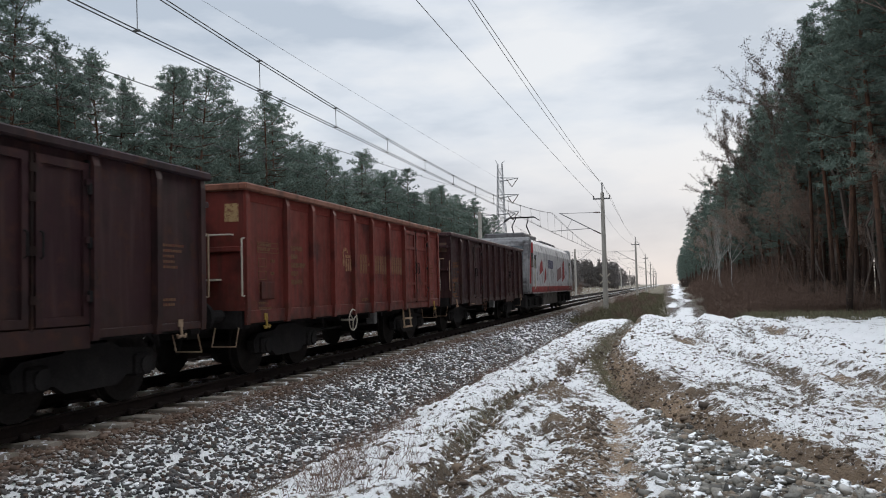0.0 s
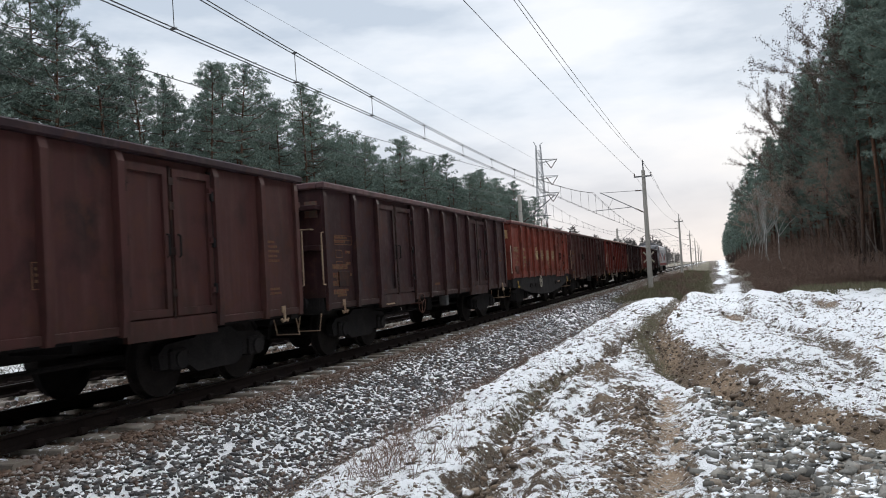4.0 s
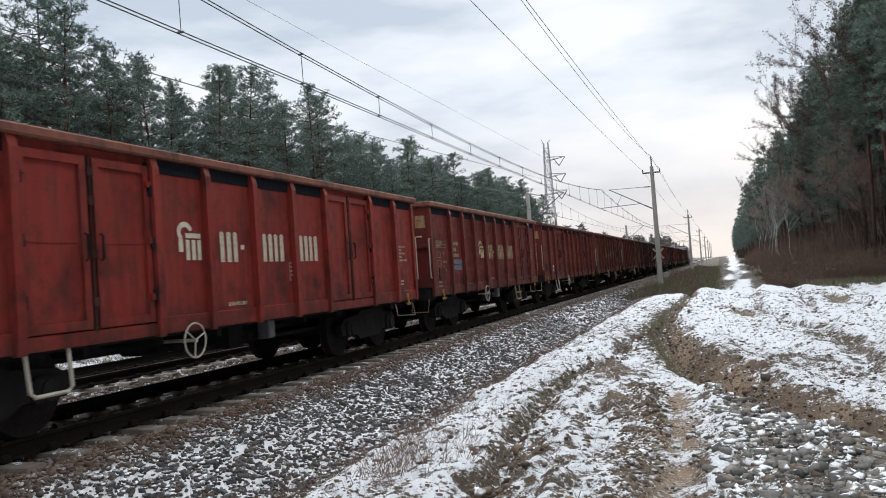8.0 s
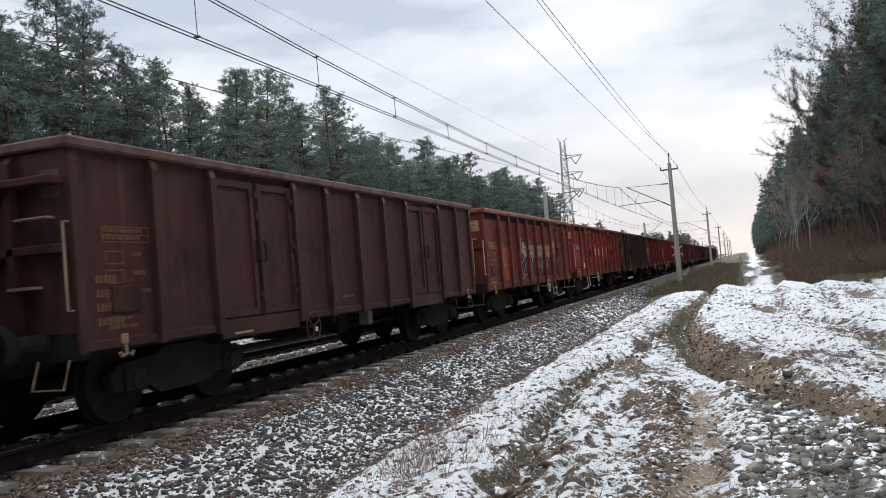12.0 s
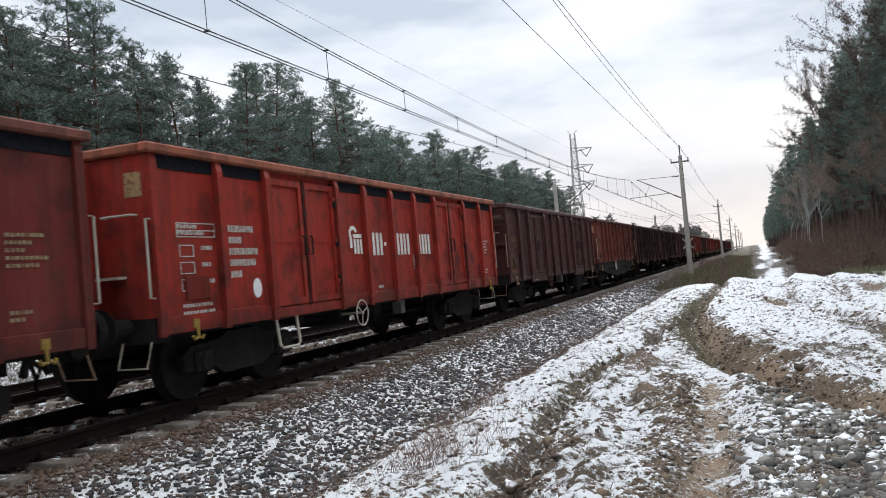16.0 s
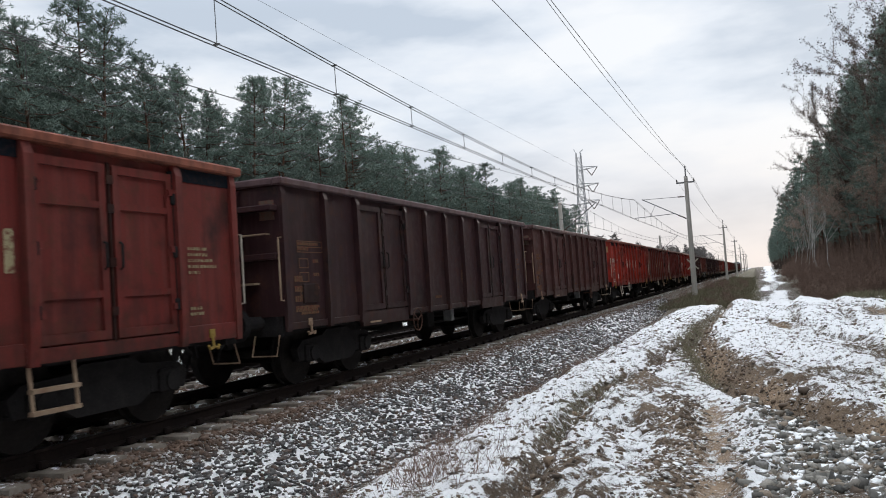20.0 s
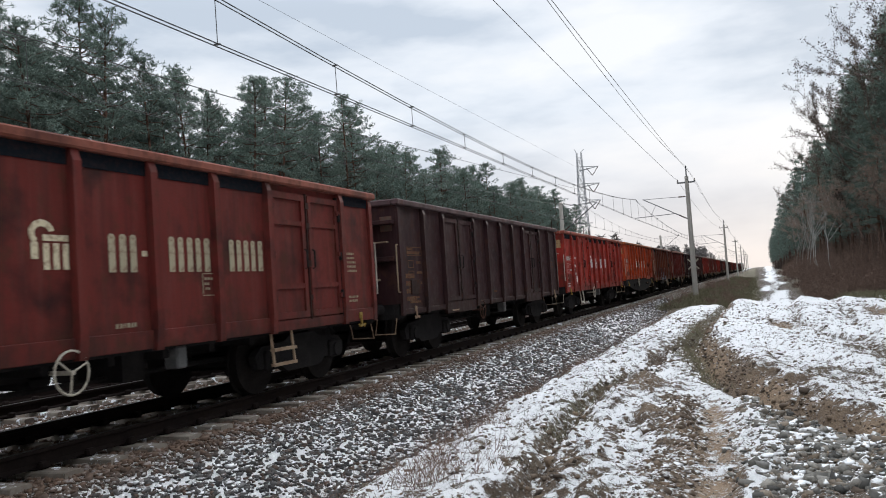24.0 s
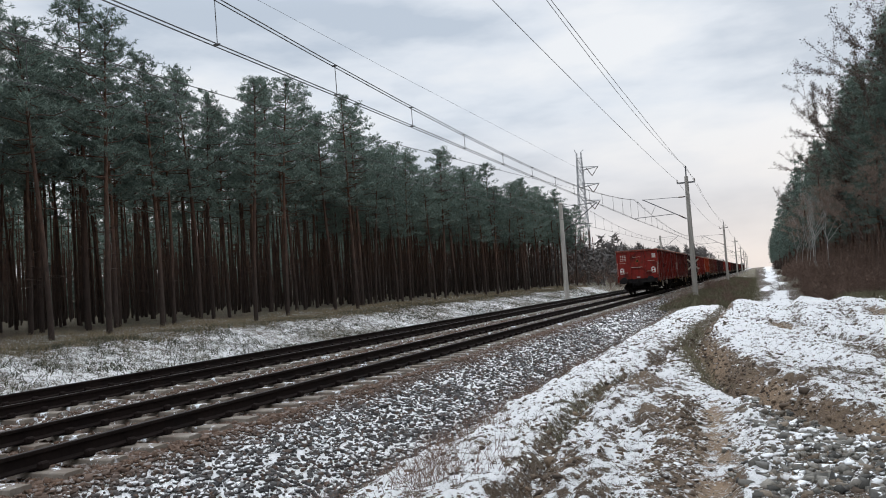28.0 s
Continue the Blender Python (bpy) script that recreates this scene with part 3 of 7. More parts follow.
    # verge, lane and wood floor beyond
    lane = bell(x, 1.05 + 0.0125 * (y - 57) + 0.35 * np.sin(y * 0.21) + 0.25 * np.sin(y * 0.47), 0.75 + 0.004 * y)
    beyond = 1 - on
    far_snow = 0.06 + (0.60 + 0.24 * value_noise(x * 1.6, y * 0.16, 53)) * lane + 0.20 * np.clip(value_noise(x * 0.5, y * 0.12, 51), 0, 1) * ease(x, 2, 4)
    snow = np.where(x > -5, snow * on + far_snow * beyond, snow)
    far_grass = 1.0 * (1 - ease(x, -0.5, 0.6))
    grass = np.where(x > -5, grass * on + np.maximum(far_grass, 0.55 * ease(x, 2.2, 3.2)) * beyond, grass)
    sand = np.where(x > -5, sand * on, sand)
    snow = np.where((x < -16) & (y > 96), 0.16, snow)
    return np.stack([np.clip(snow, 0, 1), np.clip(grass, 0, 1), np.clip(sand, 0, 1), np.ones(x.shape)], -1)


def spaced(marks):
    """Coordinates with a step of its own in each stretch: (start, step), ..., end."""
    line = []
    for (a, st), nxt in zip(marks, marks[1:]):
        b = nxt[0]
        line += list(np.linspace(a, b, max(1, round((b - a) / st)), endpoint=False))
    return np.array(line + [marks[-1][0]])


def make_ground():
    xs = spaced([(-1500, 300), (-300, 60), (-60, 6), (-30, 0.7), (-14, 0.5), (-6.4, 0.12), (-4.4, 0.028), (1.8, 0.055), (3.6, 0.14), (7, 0.5), (24, 5), (60, 60), (300, 300), (1500, 1)])
    ys = spaced([(-300, 60), (-30, 3), (0, 0.12), (4, 0.030), (12.5, 0.055), (22, 0.18), (46, 0.8), (90, 4), (220, 20), (500, 200), (2500, 1)])
    X, Y = np.meshgrid(xs, ys)
    Z = ground_height(X, Y)
    n, m = X.shape
    idx = np.arange(n * m).reshape(n, m)
    quads = np.stack([idx[:-1, :-1], idx[:-1, 1:], idx[1:, 1:], idx[1:, :-1]], -1).reshape(-1, 4)
    me = arrays("ground", np.stack([X, Y, Z], -1).reshape(-1, 3), quads, M["ground"], True)
    at = me.attributes.new("zone", "FLOAT_COLOR", "POINT")
    at.data.foreach_set("color", ground_zones(X, Y).reshape(-1).astype(np.float32))
    tagged(link_mesh("ground", me), "churned sandy ground with patchy thin snow, ruts and dry grass", "ground", kind="structure")


make_ground()


def ground_at(x, y):
    return float(ground_height(np.array([x]), np.array([y]))[0])


# ---- tracks ----


def rail_mesh(y0, y1):
    prof = [(-0.075, -0.172), (0.075, -0.172), (0.075, -0.155), (0.012, -0.135), (0.012, -0.045), (0.036, -0.035), (0.036, -0.006), (0.028, 0.0),
            (-0.028, 0.0), (-0.036, -0.006), (-0.036, -0.035), (-0.012, -0.045), (-0.012, -0.135), (-0.075, -0.155)]
    bm = B()
    prism(bm, prof, 1, y0, y1)
    me = bpy.data.meshes.new("rail")
    bm.to_mesh(me)
    bm.free()
    me.materials.append(M["rail"])
    me.materials.append(M["rail_head"])
    for p in me.polygons:
        if p.normal.z > 0.9 and p.center.z > -0.01:
            p.material_index = 1
    return me


def sleeper_mesh():
    """A prestressed sleeper: tapered block, dished in the middle, with rail seats and clips."""
    bm = B()
    for x0, x1 in ((-1.25, -0.42), (0.42, 1.25)):
        prism(bm, [(-0.14, -0.36), (0.14, -0.36), (0.115, -0.20), (0.10, -0.19), (-0.10, -0.19), (-0.115, -0.20)], 0, x0, x1)
    prism(bm, [(-0.12, -0.36), (0.12, -0.36), (0.10, -0.225), (-0.10, -0.225)], 0, -0.42, 0.42)
    for s in (-0.75, 0.75):
        box(bm, s - 0.09, s + 0.09, -0.08, 0.08, -0.192, -0.173)
        for d in (-0.115, 0.115):
            box(bm, s + d - 0.035, s + d + 0.035, -0.06, 0.06, -0.185, -0.105, 0.018)
    for f in bm.faces:
        c = f.calc_center_median()
        if c.z > -0.189 and 0.6 < abs(c.x) < 0.9:
            f.material_index = 1
    me = bpy.data.meshes.new("sleeper")
    bm.to_mesh(me)
    bm.free()
    me.materials.append(M["sleeper"])
    me.materials.append(M["rail"])
    return me


def make_tracks():
    rail, sl = rail_mesh(-60, 620), sleeper_mesh()
    for name, cx, lo, hi in (("near", NEAR, 2.4, 112), ("far", FAR, 6.0, 84)):
        tr = empty("railway_track", label="straight ballasted railway track with brown rails on concrete sleepers", category="railway track", group="tracks", kind="structure")
        tr.location = (cx, 0, 0)
        for s in (-0.75, 0.75):
            ob = link_mesh("rail", rail, tr, "dark brown steel rail with a worn head")
            ob.location = (s, 0, 0)
        y = 6.05 - 0.6 * 30
        rest = []
        while y < 330:
            if lo <= y <= hi:
                ob = link_mesh("sleeper", sl, tr)
                ob.location = (0, y, 0)
                ob.rotation_euler = (0, 0, random.uniform(-0.006, 0.006))
            elif y > hi and y < 260 or y < lo:
                rest.append(y)
            y += 0.6
        bm = B()
        for y in rest:
            box(bm, -1.25, 1.25, y - 0.12, y + 0.12, -0.34, -0.19)
        ob = part("far_sleepers", bm, M["sleeper"], tr)
        ob["kind"] = "stuff"


make_tracks()


# ---- loose stones ----
def stone_shapes(count=9):
    v = np.array([(x, y, z) for x in (-1, 1) for y in (-1, 1) for z in (-1, 1)]) * 0.62
    f = np.array([(0, 1, 3), (0, 3, 2), (4, 6, 7), (4, 7, 5), (0, 4, 5), (0, 5, 1), (2, 3, 7), (2, 7, 6), (0, 2, 6), (0, 6, 4), (1, 5, 7), (1, 7, 3)])
    rng = np.random.default_rng(5)
    return [(v + rng.uniform(-0.28, 0.28, (8, 3))) * rng.uniform(0.55, 1.25, (1, 3)) for _ in range(count)], f


STONES, STONE_FACES = stone_shapes()


def scatter_stones(name, pts, sizes, material, rng, flat=0.8):
    """Broken stones at the given points, each turned and sized at random, as one mesh."""
    n = len(pts)
    pick = rng.integers(0, len(STONES), n)
    ang = rng.uniform(0, 2 * pi, n)
    tip = rng.uniform(0, 2 * pi, n)
    base = np.array(STONES)[pick]
    c, s = np.cos(tip)[:, None], np.sin(tip)[:, None]
    y = base[:, :, 1] * c - base[:, :, 2] * s
    z = base[:, :, 1] * s + base[:, :, 2] * c
    x = base[:, :, 0]
    c, s = np.cos(ang)[:, None], np.sin(ang)[:, None]
    x, y = x * c - y * s, x * s + y * c
    v = np.stack([x, y, z * flat], -1) * sizes[:, None, None] + pts[:, None, :]
    f = STONE_FACES[None] + (np.arange(n) * 8)[:, None, None]
    return arrays(name, v.reshape(-1, 3), f.reshape(-1, 3), material)


def make_ballast():
    rng = np.random.default_rng(11)
    spots = []
    # denser where the bed lies close: (x0, x1, y0, y1, pieces per square metre)
    for x0, x1, y0, y1, d in ((-6.45, -4.0, 3.4, 14, 400), (-6.45, -4.1, 14, 28, 230), (-6.4, -4.3, 28, 56, 80), (-6.75, -6.1, 3.4, 30, 300),
                              (-8.2, -6.7, 4, 34, 170), (-10.6, -8.2, 5, 36, 110), (-13.6, -10.6, 7, 40, 60), (-10.6, -6.4, 36, 70, 24)):
        n = int((x1 - x0) * (y1 - y0) * d)
        spots.append(np.stack([rng.uniform(x0, x1, n), rng.uniform(y0, y1, n)], -1))
    p = np.concatenate(spots)
    thin = (p[:, 0] > -4.5) & (rng.uniform(0, 1, len(p)) < (p[:, 0] + 4.5) / 0.7)
    p = p[~thin]
    z = ground_height(p[:, 0], p[:, 1])
    size = rng.lognormal(np.log(0.031), 0.28, len(p)).clip(0.016, 0.06) * (1 + 0.012 * np.clip(p[:, 1] - 10, 0, 60))
    me = scatter_stones("ballast_stones", np.stack([p[:, 0], p[:, 1], z + 0.010], -1), size, M["ballast"], rng)
    tagged(link_mesh("ballast_stones", me), "grey broken ballast stones dusted with snow", "ballast", kind="stuff")


def make_gravel():
    rng = np.random.default_rng(12)
    n = 30000
    p = np.stack([rng.uniform(-0.5, 2.4, n), rng.uniform(4.2, 10.6, n)], -1)
    g, t = p[:, 0] - gully_x(p[:, 1]), p[:, 0] - track_x(p[:, 1])
    gap = value_noise(p[:, 0] * 2.4, p[:, 1] * 1.5, 81) + 0.6 * value_noise(p[:, 0] * 6, p[:, 1] * 5, 83)
    keep = (gap < 0.40 + 0.4 * rng.uniform(-1, 1, n)) & (g < 0.1) & (rng.uniform(0, 1, n) < np.clip((t - 0.32) / 0.5, 0.02, 1))
    p = p[keep]
    z = ground_height(p[:, 0], p[:, 1])
    size = rng.lognormal(np.log(0.024), 0.5, len(p)).clip(0.010, 0.075)
    me = scatter_stones("gravel", np.stack([p[:, 0], p[:, 1], z + 0.18 * size], -1), size, M["gravel"], rng)
    tagged(link_mesh("gravel", me), "coarse grey-brown gravel heap with snow between the stones", "gravel", kind="stuff")
    # frozen clods over the rutted ground, thickest in the ruts and on the bare faces
    n = 16000
    p = np.stack([rng.uniform(-4.0, 4.5, n), 4.2 + 30 * rng.uniform(0, 1, n) ** 1.8], -1)
    yy = 5 + 17 * rng.uniform(0, 1, 2400) ** 1.3
    ya = 4.4 + 12 * rng.uniform(0, 1, 900) ** 1.2
    yt = rng.uniform(4.4, 11, 2600)
    p = np.concatenate([p, np.stack([gully_x(yy) + rng.normal(0.1, 0.24, 2400), yy], -1), np.stack([rut_x(ya) + rng.normal(0.05, 0.13, 900), ya], -1),
                        np.stack([track_x(yt) + rng.normal(-0.3, 0.14, 2600), yt], -1)])
    n = len(p)
    t = p[:, 0] - track_x(p[:, 1])
    bare = bell(t, 0.02, 0.16) * (1 - ease(p[:, 1], 10.4, 11.3))
    p = p[rng.uniform(0, 1, n) > 0.75 * bare]
    z = ground_height(p[:, 0], p[:, 1])
    g = np.minimum(np.abs(p[:, 0] - gully_x(p[:, 1])), np.abs(p[:, 0] - rut_x(p[:, 1])))
    size = rng.lognormal(np.log(0.014), 0.5, len(p)).clip(0.005, 0.06) * (1 + 0.3 * np.exp(-(g / 0.35) ** 2)) * (1 + 0.02 * (p[:, 1] - 5))
    me = scatter_stones("frozen_clods", np.stack([p[:, 0], p[:, 1], z - 0.02 * size], -1), size, M["clod"], rng, 0.7)
    tagged(link_mesh("frozen_clods", me), "frozen brown clods of soil speckled with snow", "soil clods", kind="stuff")


make_ballast()
make_gravel()

# ---- the train ----
SPEED = 17.2
HALF, TOP, SILL = 1.30, 2.90, 0.86  # half width over the panels, top of the panels, lower edge of the body
LONG, SHORT = 12.75, 11.05  # length of the boxes


def bogie_parts(root, y):
    """A two-axle freight bogie with cast side frames, springs and axle boxes."""
    bm = B()
    for s in (-1, 1):
        x0, x1 = s * 0.98 - 0.06, s * 0.98 + 0.06
        prism(bm, [(-1.25, 0.55), (-1.2, 0.36), (-0.62, 0.36), (-0.45, 0.26), (0.45, 0.26), (0.62, 0.36), (1.2, 0.36), (1.25, 0.55), (1.1, 0.66), (0.5, 0.70), (0.35, 0.78),
                   (-0.35, 0.78), (-0.5, 0.70), (-1.1, 0.66)], 0, x0, x1)
        for a in (-0.9, 0.9):
            box(bm, s * 0.98 - 0.11, s * 0.98 + 0.13, a - 0.16, a + 0.16, 0.33, 0.60, 0.03)
            disc(bm, s * 1.09, s * 1.14, a, 0.46, 0.11, 10)
            for d in (-0.26, 0.26):
                for k in range(4):
                    disc_y(bm, s * 0.98, a + d, 0.36 + 0.05 * k, 0.07)
    box(bm, -0.95, 0.95, -0.22, 0.22, 0.45, 0.72)
    for a in (-0.42, 0.42):
        box(bm, -0.9, 0.9, a - 0.04, a + 0.04, 0.3, 0.42)
    bg = part("bogie", bm, M["iron"], root, "sooty cast-steel bogie")
    bg.location = (0, y, 0)
    for a in (-0.9, 0.9):
        for s in (-1, 1):
            bm = B()
            disc(bm, s * 0.68, s * 0.80, 0, 0, 0.46, 24)
            disc(bm, s * 0.66, s * 0.69, 0, 0, 0.49, 24)
            disc(bm, s * 0.80, s * 0.83, 0, 0, 0.34, 20, 0.15)
            w = part("wheel", bm, M["wheel"], bg, "dark steel wheel with a worn tread")
            w.location = (0, a, 0.46)
        bm = B()
        disc(bm, -1.0, 1.0, 0, 0, 0.075, 8)
        w = part("axle", bm, M["wheel"], bg)
        w.location = (0, a, 0.46)
    return bg


def disc_y(bm, x, y, z, r):
    """One flat spring coil, upright."""
    a = [bm.verts.new((x + r * cos(2 * pi * k / 8), y + r * sin(2 * pi * k / 8), z)) for k in range(8)]
    b = [bm.verts.new((v.co.x, v.co.y, z + 0.03)) for v in a]
    bm.faces.new(a[::-1])
    bm.faces.new(b)
    for k in range(8):
        bm.faces.new((a[k], a[(k + 1) % 8], b[(k + 1) % 8], b[k]))


def door_leaf(root, y0, y1, x, style, hinge):
    """One door leaf: a raised frame round a sunk panel, with cross rails and hinges."""
    bm = B()
    z0, z1 = (SILL + 0.16, TOP - 0.10)
    f = 0.09
    box(bm, x - 0.03, x + 0.012, y0, y1, z0, z1)
    box(bm, x + 0.012, x + 0.045, y0, y0 + f, z0, z1)
    box(bm, x + 0.012, x + 0.045, y1 - f, y1, z0, z1)
    box(bm, x + 0.012, x + 0.045, y0 + f, y1 - f, z0, z0 + f)
    box(bm, x + 0.012, x + 0.045, y0 + f, y1 - f, z1 - f, z1)
    if style == "panelled":
        for zz in (z0 + 0.42, z1 - 0.46):
            box(bm, x + 0.012, x + 0.04, y0 + f, y1 - f, zz, zz + 0.07)
    elif style == "plain":
        box(bm, x + 0.012, x + 0.02, y0 + f, y1 - f, 1.9, 1.915)
    for zz in (z0 + 0.25, (z0 + z1) / 2, z1 - 0.25):
        e = y0 - 0.02 if hinge < 0 else y1 - 0.08
        box(bm, x + 0.045, x + 0.075, e, e + 0.10, zz, zz + 0.07)
    leaf = part("door_leaf", bm, M["paint"], root)
    bm = B()
    e = y1 - 0.06 if hinge < 0 else y0 + 0.06
    tube(bm, [(x + 0.05, e, 1.72), (x + 0.085, e, 1.74), (x + 0.085, e, 1.98), (x + 0.05, e, 2.0)], 0.014, 5)
    part("door_handle", bm, M["iron"], leaf, "black door handle")
    return leaf


def make_wagon(kind):
    """A bogie open wagon; its origin lies at the rear wall, on the rails, between the wheels. Kinds:
    two_door (doors at both ends of the side), one_door (short, one pair of doors), belly (short, deep frame), dark (two doors, sloped foot)."""
    short = kind in ("one_door", "belly")
    bars = M["rusty_bar"] if kind == "dark" else M["white_bar"]
    L = SHORT if short else LONG
    if short:
        posts, doors = [0.06, 1.38, 2.42, 3.40, 4.47, 5.56, 6.67, 7.83, 9.9, L - 0.06], [(7.83, 9.9)]
    else:
        posts, doors = [0.06, 1.22, 2.30, 4.30, 5.32, 6.43, 7.53, 8.62, 10.45, 11.62, L - 0.06], [(2.30, 4.30), (8.62, 10.45)]
    root = empty("open_wagon", category="freight wagon", group="wagons of the train")
    # underframe
    bm = B()
    box(bm, -0.25, 0.25, 0.1, L - 0.1, 0.62, 1.0)
    for s in (-1, 1):
        box(bm, s * 1.12 - 0.05, s * 1.12 + 0.05, 0.0, L, SILL - 0.04, 1.06)
    for y in (0.02, L - 0.24):
        box(bm, -1.25, 1.25, y, y + 0.22, 0.78, 1.12)
    for k in range(6):
        y = 3.4 + k * (L - 6.8) / 5
        box(bm, -1.1, 1.1, y - 0.05, y + 0.05, 0.72, 1.0)
    box(bm, -1.24, 1.24, 0.1, L - 0.1, 1.04, 1.10)
    disc(bm, -0.4, 0.25, L * 0.45, 0.66, 0.16, 10)
    box(bm, -0.75, -0.35, L * 0.55, L * 0.55 + 0.7, 0.45, 0.75)
    box(bm, 0.45, 0.85, L * 0.5, L * 0.5 + 0.35, 0.5, 0.82)
    tube(bm, [(0.6, 2.6, 0.55), (0.6, L - 2.6, 0.55)], 0.03, 5)
    part("underframe", bm, M["iron"], root, "black sooty underframe")
    if kind == "belly":
        for s in (-1, 1):
            bm = B()
            prism(bm, [(0.0, 1.12), (0.0, 0.82), (0.6, 0.80), (2.7, 0.56), (4.6, 0.44), (L - 4.2, 0.44), (L - 2.2, 0.56), (L - 0.6, 0.80), (L, 0.82), (L, 1.12)], 0, s * 1.27, s * 1.31)
            for yy in (0.5, L - 0.5):
                box(bm, s * 1.29 - 0.05, s * 1.29 + 0.05, yy - 0.05, yy + 0.05, 0.74, 0.82)
            sole = part("deep_side_sill", bm, M["iron"], root, "black fish-bellied side sill")
            bm = B()
            for yy in (2.6, 3.5, L - 3.5, L - 2.6):
                box(bm, s * 1.31, s * 1.316, yy, yy + 0.34, 0.72, 0.86, 0.04)
            for yy in (1.0, 4.6, L - 1.2):
                box(bm, s * 1.312, s * 1.33, yy, yy + 0.05, 0.9, 0.98)
            part("sill_openings", bm, M["wheel"], sole)
            bm = B()
            tube(bm, [(s * 1.30, 0.0, 0.80), (s * 1.30, 0.6, 0.79), (s * 1.30, 2.7, 0.55), (s * 1.30, 4.6, 0.43), (s * 1.30, L - 4.2, 0.43), (s * 1.30, L - 2.2, 0.55), (s * 1.30, L - 0.6, 0.79), (s * 1.30, L, 0.8)], 0.022, 5)
            part("sill_flange", bm, M["iron"], sole)
    low = 1.10 if kind == "belly" else SILL
    # far side wall in one piece with its posts
    bm = B()
    box(bm, -HALF, -HALF + 0.04, 0.02, L - 0.02, low, TOP)
    part("side_wall", bm, M["paint"], root)
    for y in posts:
        bm = B()
        box(bm, -HALF - 0.085, -HALF, y - 0.055, y + 0.055, low, TOP)
        part("post", bm, M["paint"], root)
    # near side, bay by bay
    for a, b in zip(posts, posts[1:]):
        door = (a, b) in doors
        bm = B()
        if door:
            box(bm, HALF - 0.06, HALF - 0.03, a, b, low, TOP)
            box(bm, HALF - 0.03, HALF + 0.03, a + 0.05, b - 0.05, low - (0.1 if kind == "dark" else 0.0), low + 0.14)
            part("door_sill", bm, M["paint"], root)
            mid = (a + b) / 2
            st = {"two_door": "plain", "dark": "dark"}.get(kind, "panelled")
            door_leaf(root, a + 0.07, mid - 0.05, HALF - 0.01, st, -1)
            door_leaf(root, mid + 0.05, b - 0.07, HALF - 0.01, st, 1)
            bm = B()
            tube(bm, [(HALF + 0.02, mid, SILL + 0.12), (HALF + 0.02, mid, TOP - 0.08)], 0.022, 6)
            for zz in (1.25, 1.75, 2.3, 2.6):
                box(bm, HALF - 0.01, HALF + 0.05, mid - 0.045, mid + 0.045, zz, zz + 0.09)
            part("locking_bar", bm, M["paint"], root, "greasy dark locking bar")
            for yy, w in ((a + 0.056, 0.016), (b - 0.072, 0.016)):
                bm = B()
                box(bm, HALF - 0.028, HALF + 0.038, yy, yy + w, low + 0.12, TOP - 0.06)
                for zz in (low + 0.4, 1.85, TOP - 0.45):
                    box(bm, HALF + 0.02, HALF + 0.07, yy - 0.03, yy + w + 0.03, zz, zz + 0.13, 0.008)
                part("door_hinge_rod", bm, M["iron"], root, "black greasy hinge rod of the door")
        else:
            box(bm, HALF - 0.035, HALF, a, b, low, TOP)
            box(bm, HALF, HALF + 0.03, a + 0.055, b - 0.055, low, low + 0.2 if kind != "dark" else low + 0.1, 0.008)
            part("side_panel", bm, M["paint"], root)
            # the top rail's shade, painted as a thin dark strip on each panel
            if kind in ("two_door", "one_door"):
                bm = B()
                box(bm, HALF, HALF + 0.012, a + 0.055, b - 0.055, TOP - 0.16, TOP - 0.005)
                part("top_strip", bm, M["mark"], root, "dark blue-grey strip with the top rail's shade painted in")
    for i, y in enumerate(posts):
        bm = B()
        d = 0.09 if 0 < i < len(posts) - 1 else 0.05
        w = 0.055
        prism(bm, [(HALF - 0.005, low - 0.02), (HALF + d * 0.75, low - 0.02), (HALF + d, low + 0.25), (HALF + d, TOP - 0.12), (HALF + d * 0.6, TOP), (HALF - 0.005, TOP)], 1, y - w, y + w)
        part("post", bm, M["paint"], root)
    # end walls
    for y, s in ((0.0, -1), (L, 1)):
        bm = B()
        ya, yb = sorted((y, y - s * 0.04))
        box(bm, -HALF, HALF, ya, yb, 1.06, TOP)
        if kind == "dark":
            ya, yb = sorted((y, y + s * 0.10))
            box(bm, -HALF + 0.04, HALF - 0.04, ya, yb, 1.86, 1.95, 0.01)
            ya, yb = sorted((y, y + s * 0.2))
            box(bm, -HALF + 0.02, HALF - 0.02, ya, yb, TOP - 0.36, TOP - 0.28, 0.01)
        elif kind in ("one_door", "belly"):
            ya, yb = sorted((y, y + s * 0.06))
            box(bm, -HALF + 0.04, HALF - 0.04, ya, yb, 1.96, 2.04, 0.01)
        wall = part("end_wall", bm, M["paint"], root)
        for px in (-0.50, 0.47) if kind != "dark" else (-0.62, 0.0, 0.62):
            bm = B()
            prism(bm, [(y, 1.06), (y + s * 0.10, 1.10), (y + s * 0.10, TOP - 0.1), (y, TOP)], 0, px - 0.045, px + 0.045)
            part("end_post", bm, M["paint"], wall)
        for x0, x1, zz in ((-1.18, -0.80, 2.15), (-0.28, 0.22, 2.52), (0.70, 1.12, 2.22)):
            bm = B()
            tube(bm, [(x0, y, zz), (x0, y + s * 0.09, zz), (x1, y + s * 0.09, zz), (x1, y, zz)], 0.014, 5)
            part("grab_bar", bm, bars, wall, "pale grab bar")
        for x0, x1, zz in ((-0.95, -0.68, 1.48), (-0.40, 0.32, 1.82), (0.60, 0.92, 1.52)):
            bm = B()
            box(bm, x0, x1, y + min(0, s * 0.14), y + max(0, s * 0.14), zz, zz + 0.03)
            part("end_step", bm, bars, wall, "pale step")
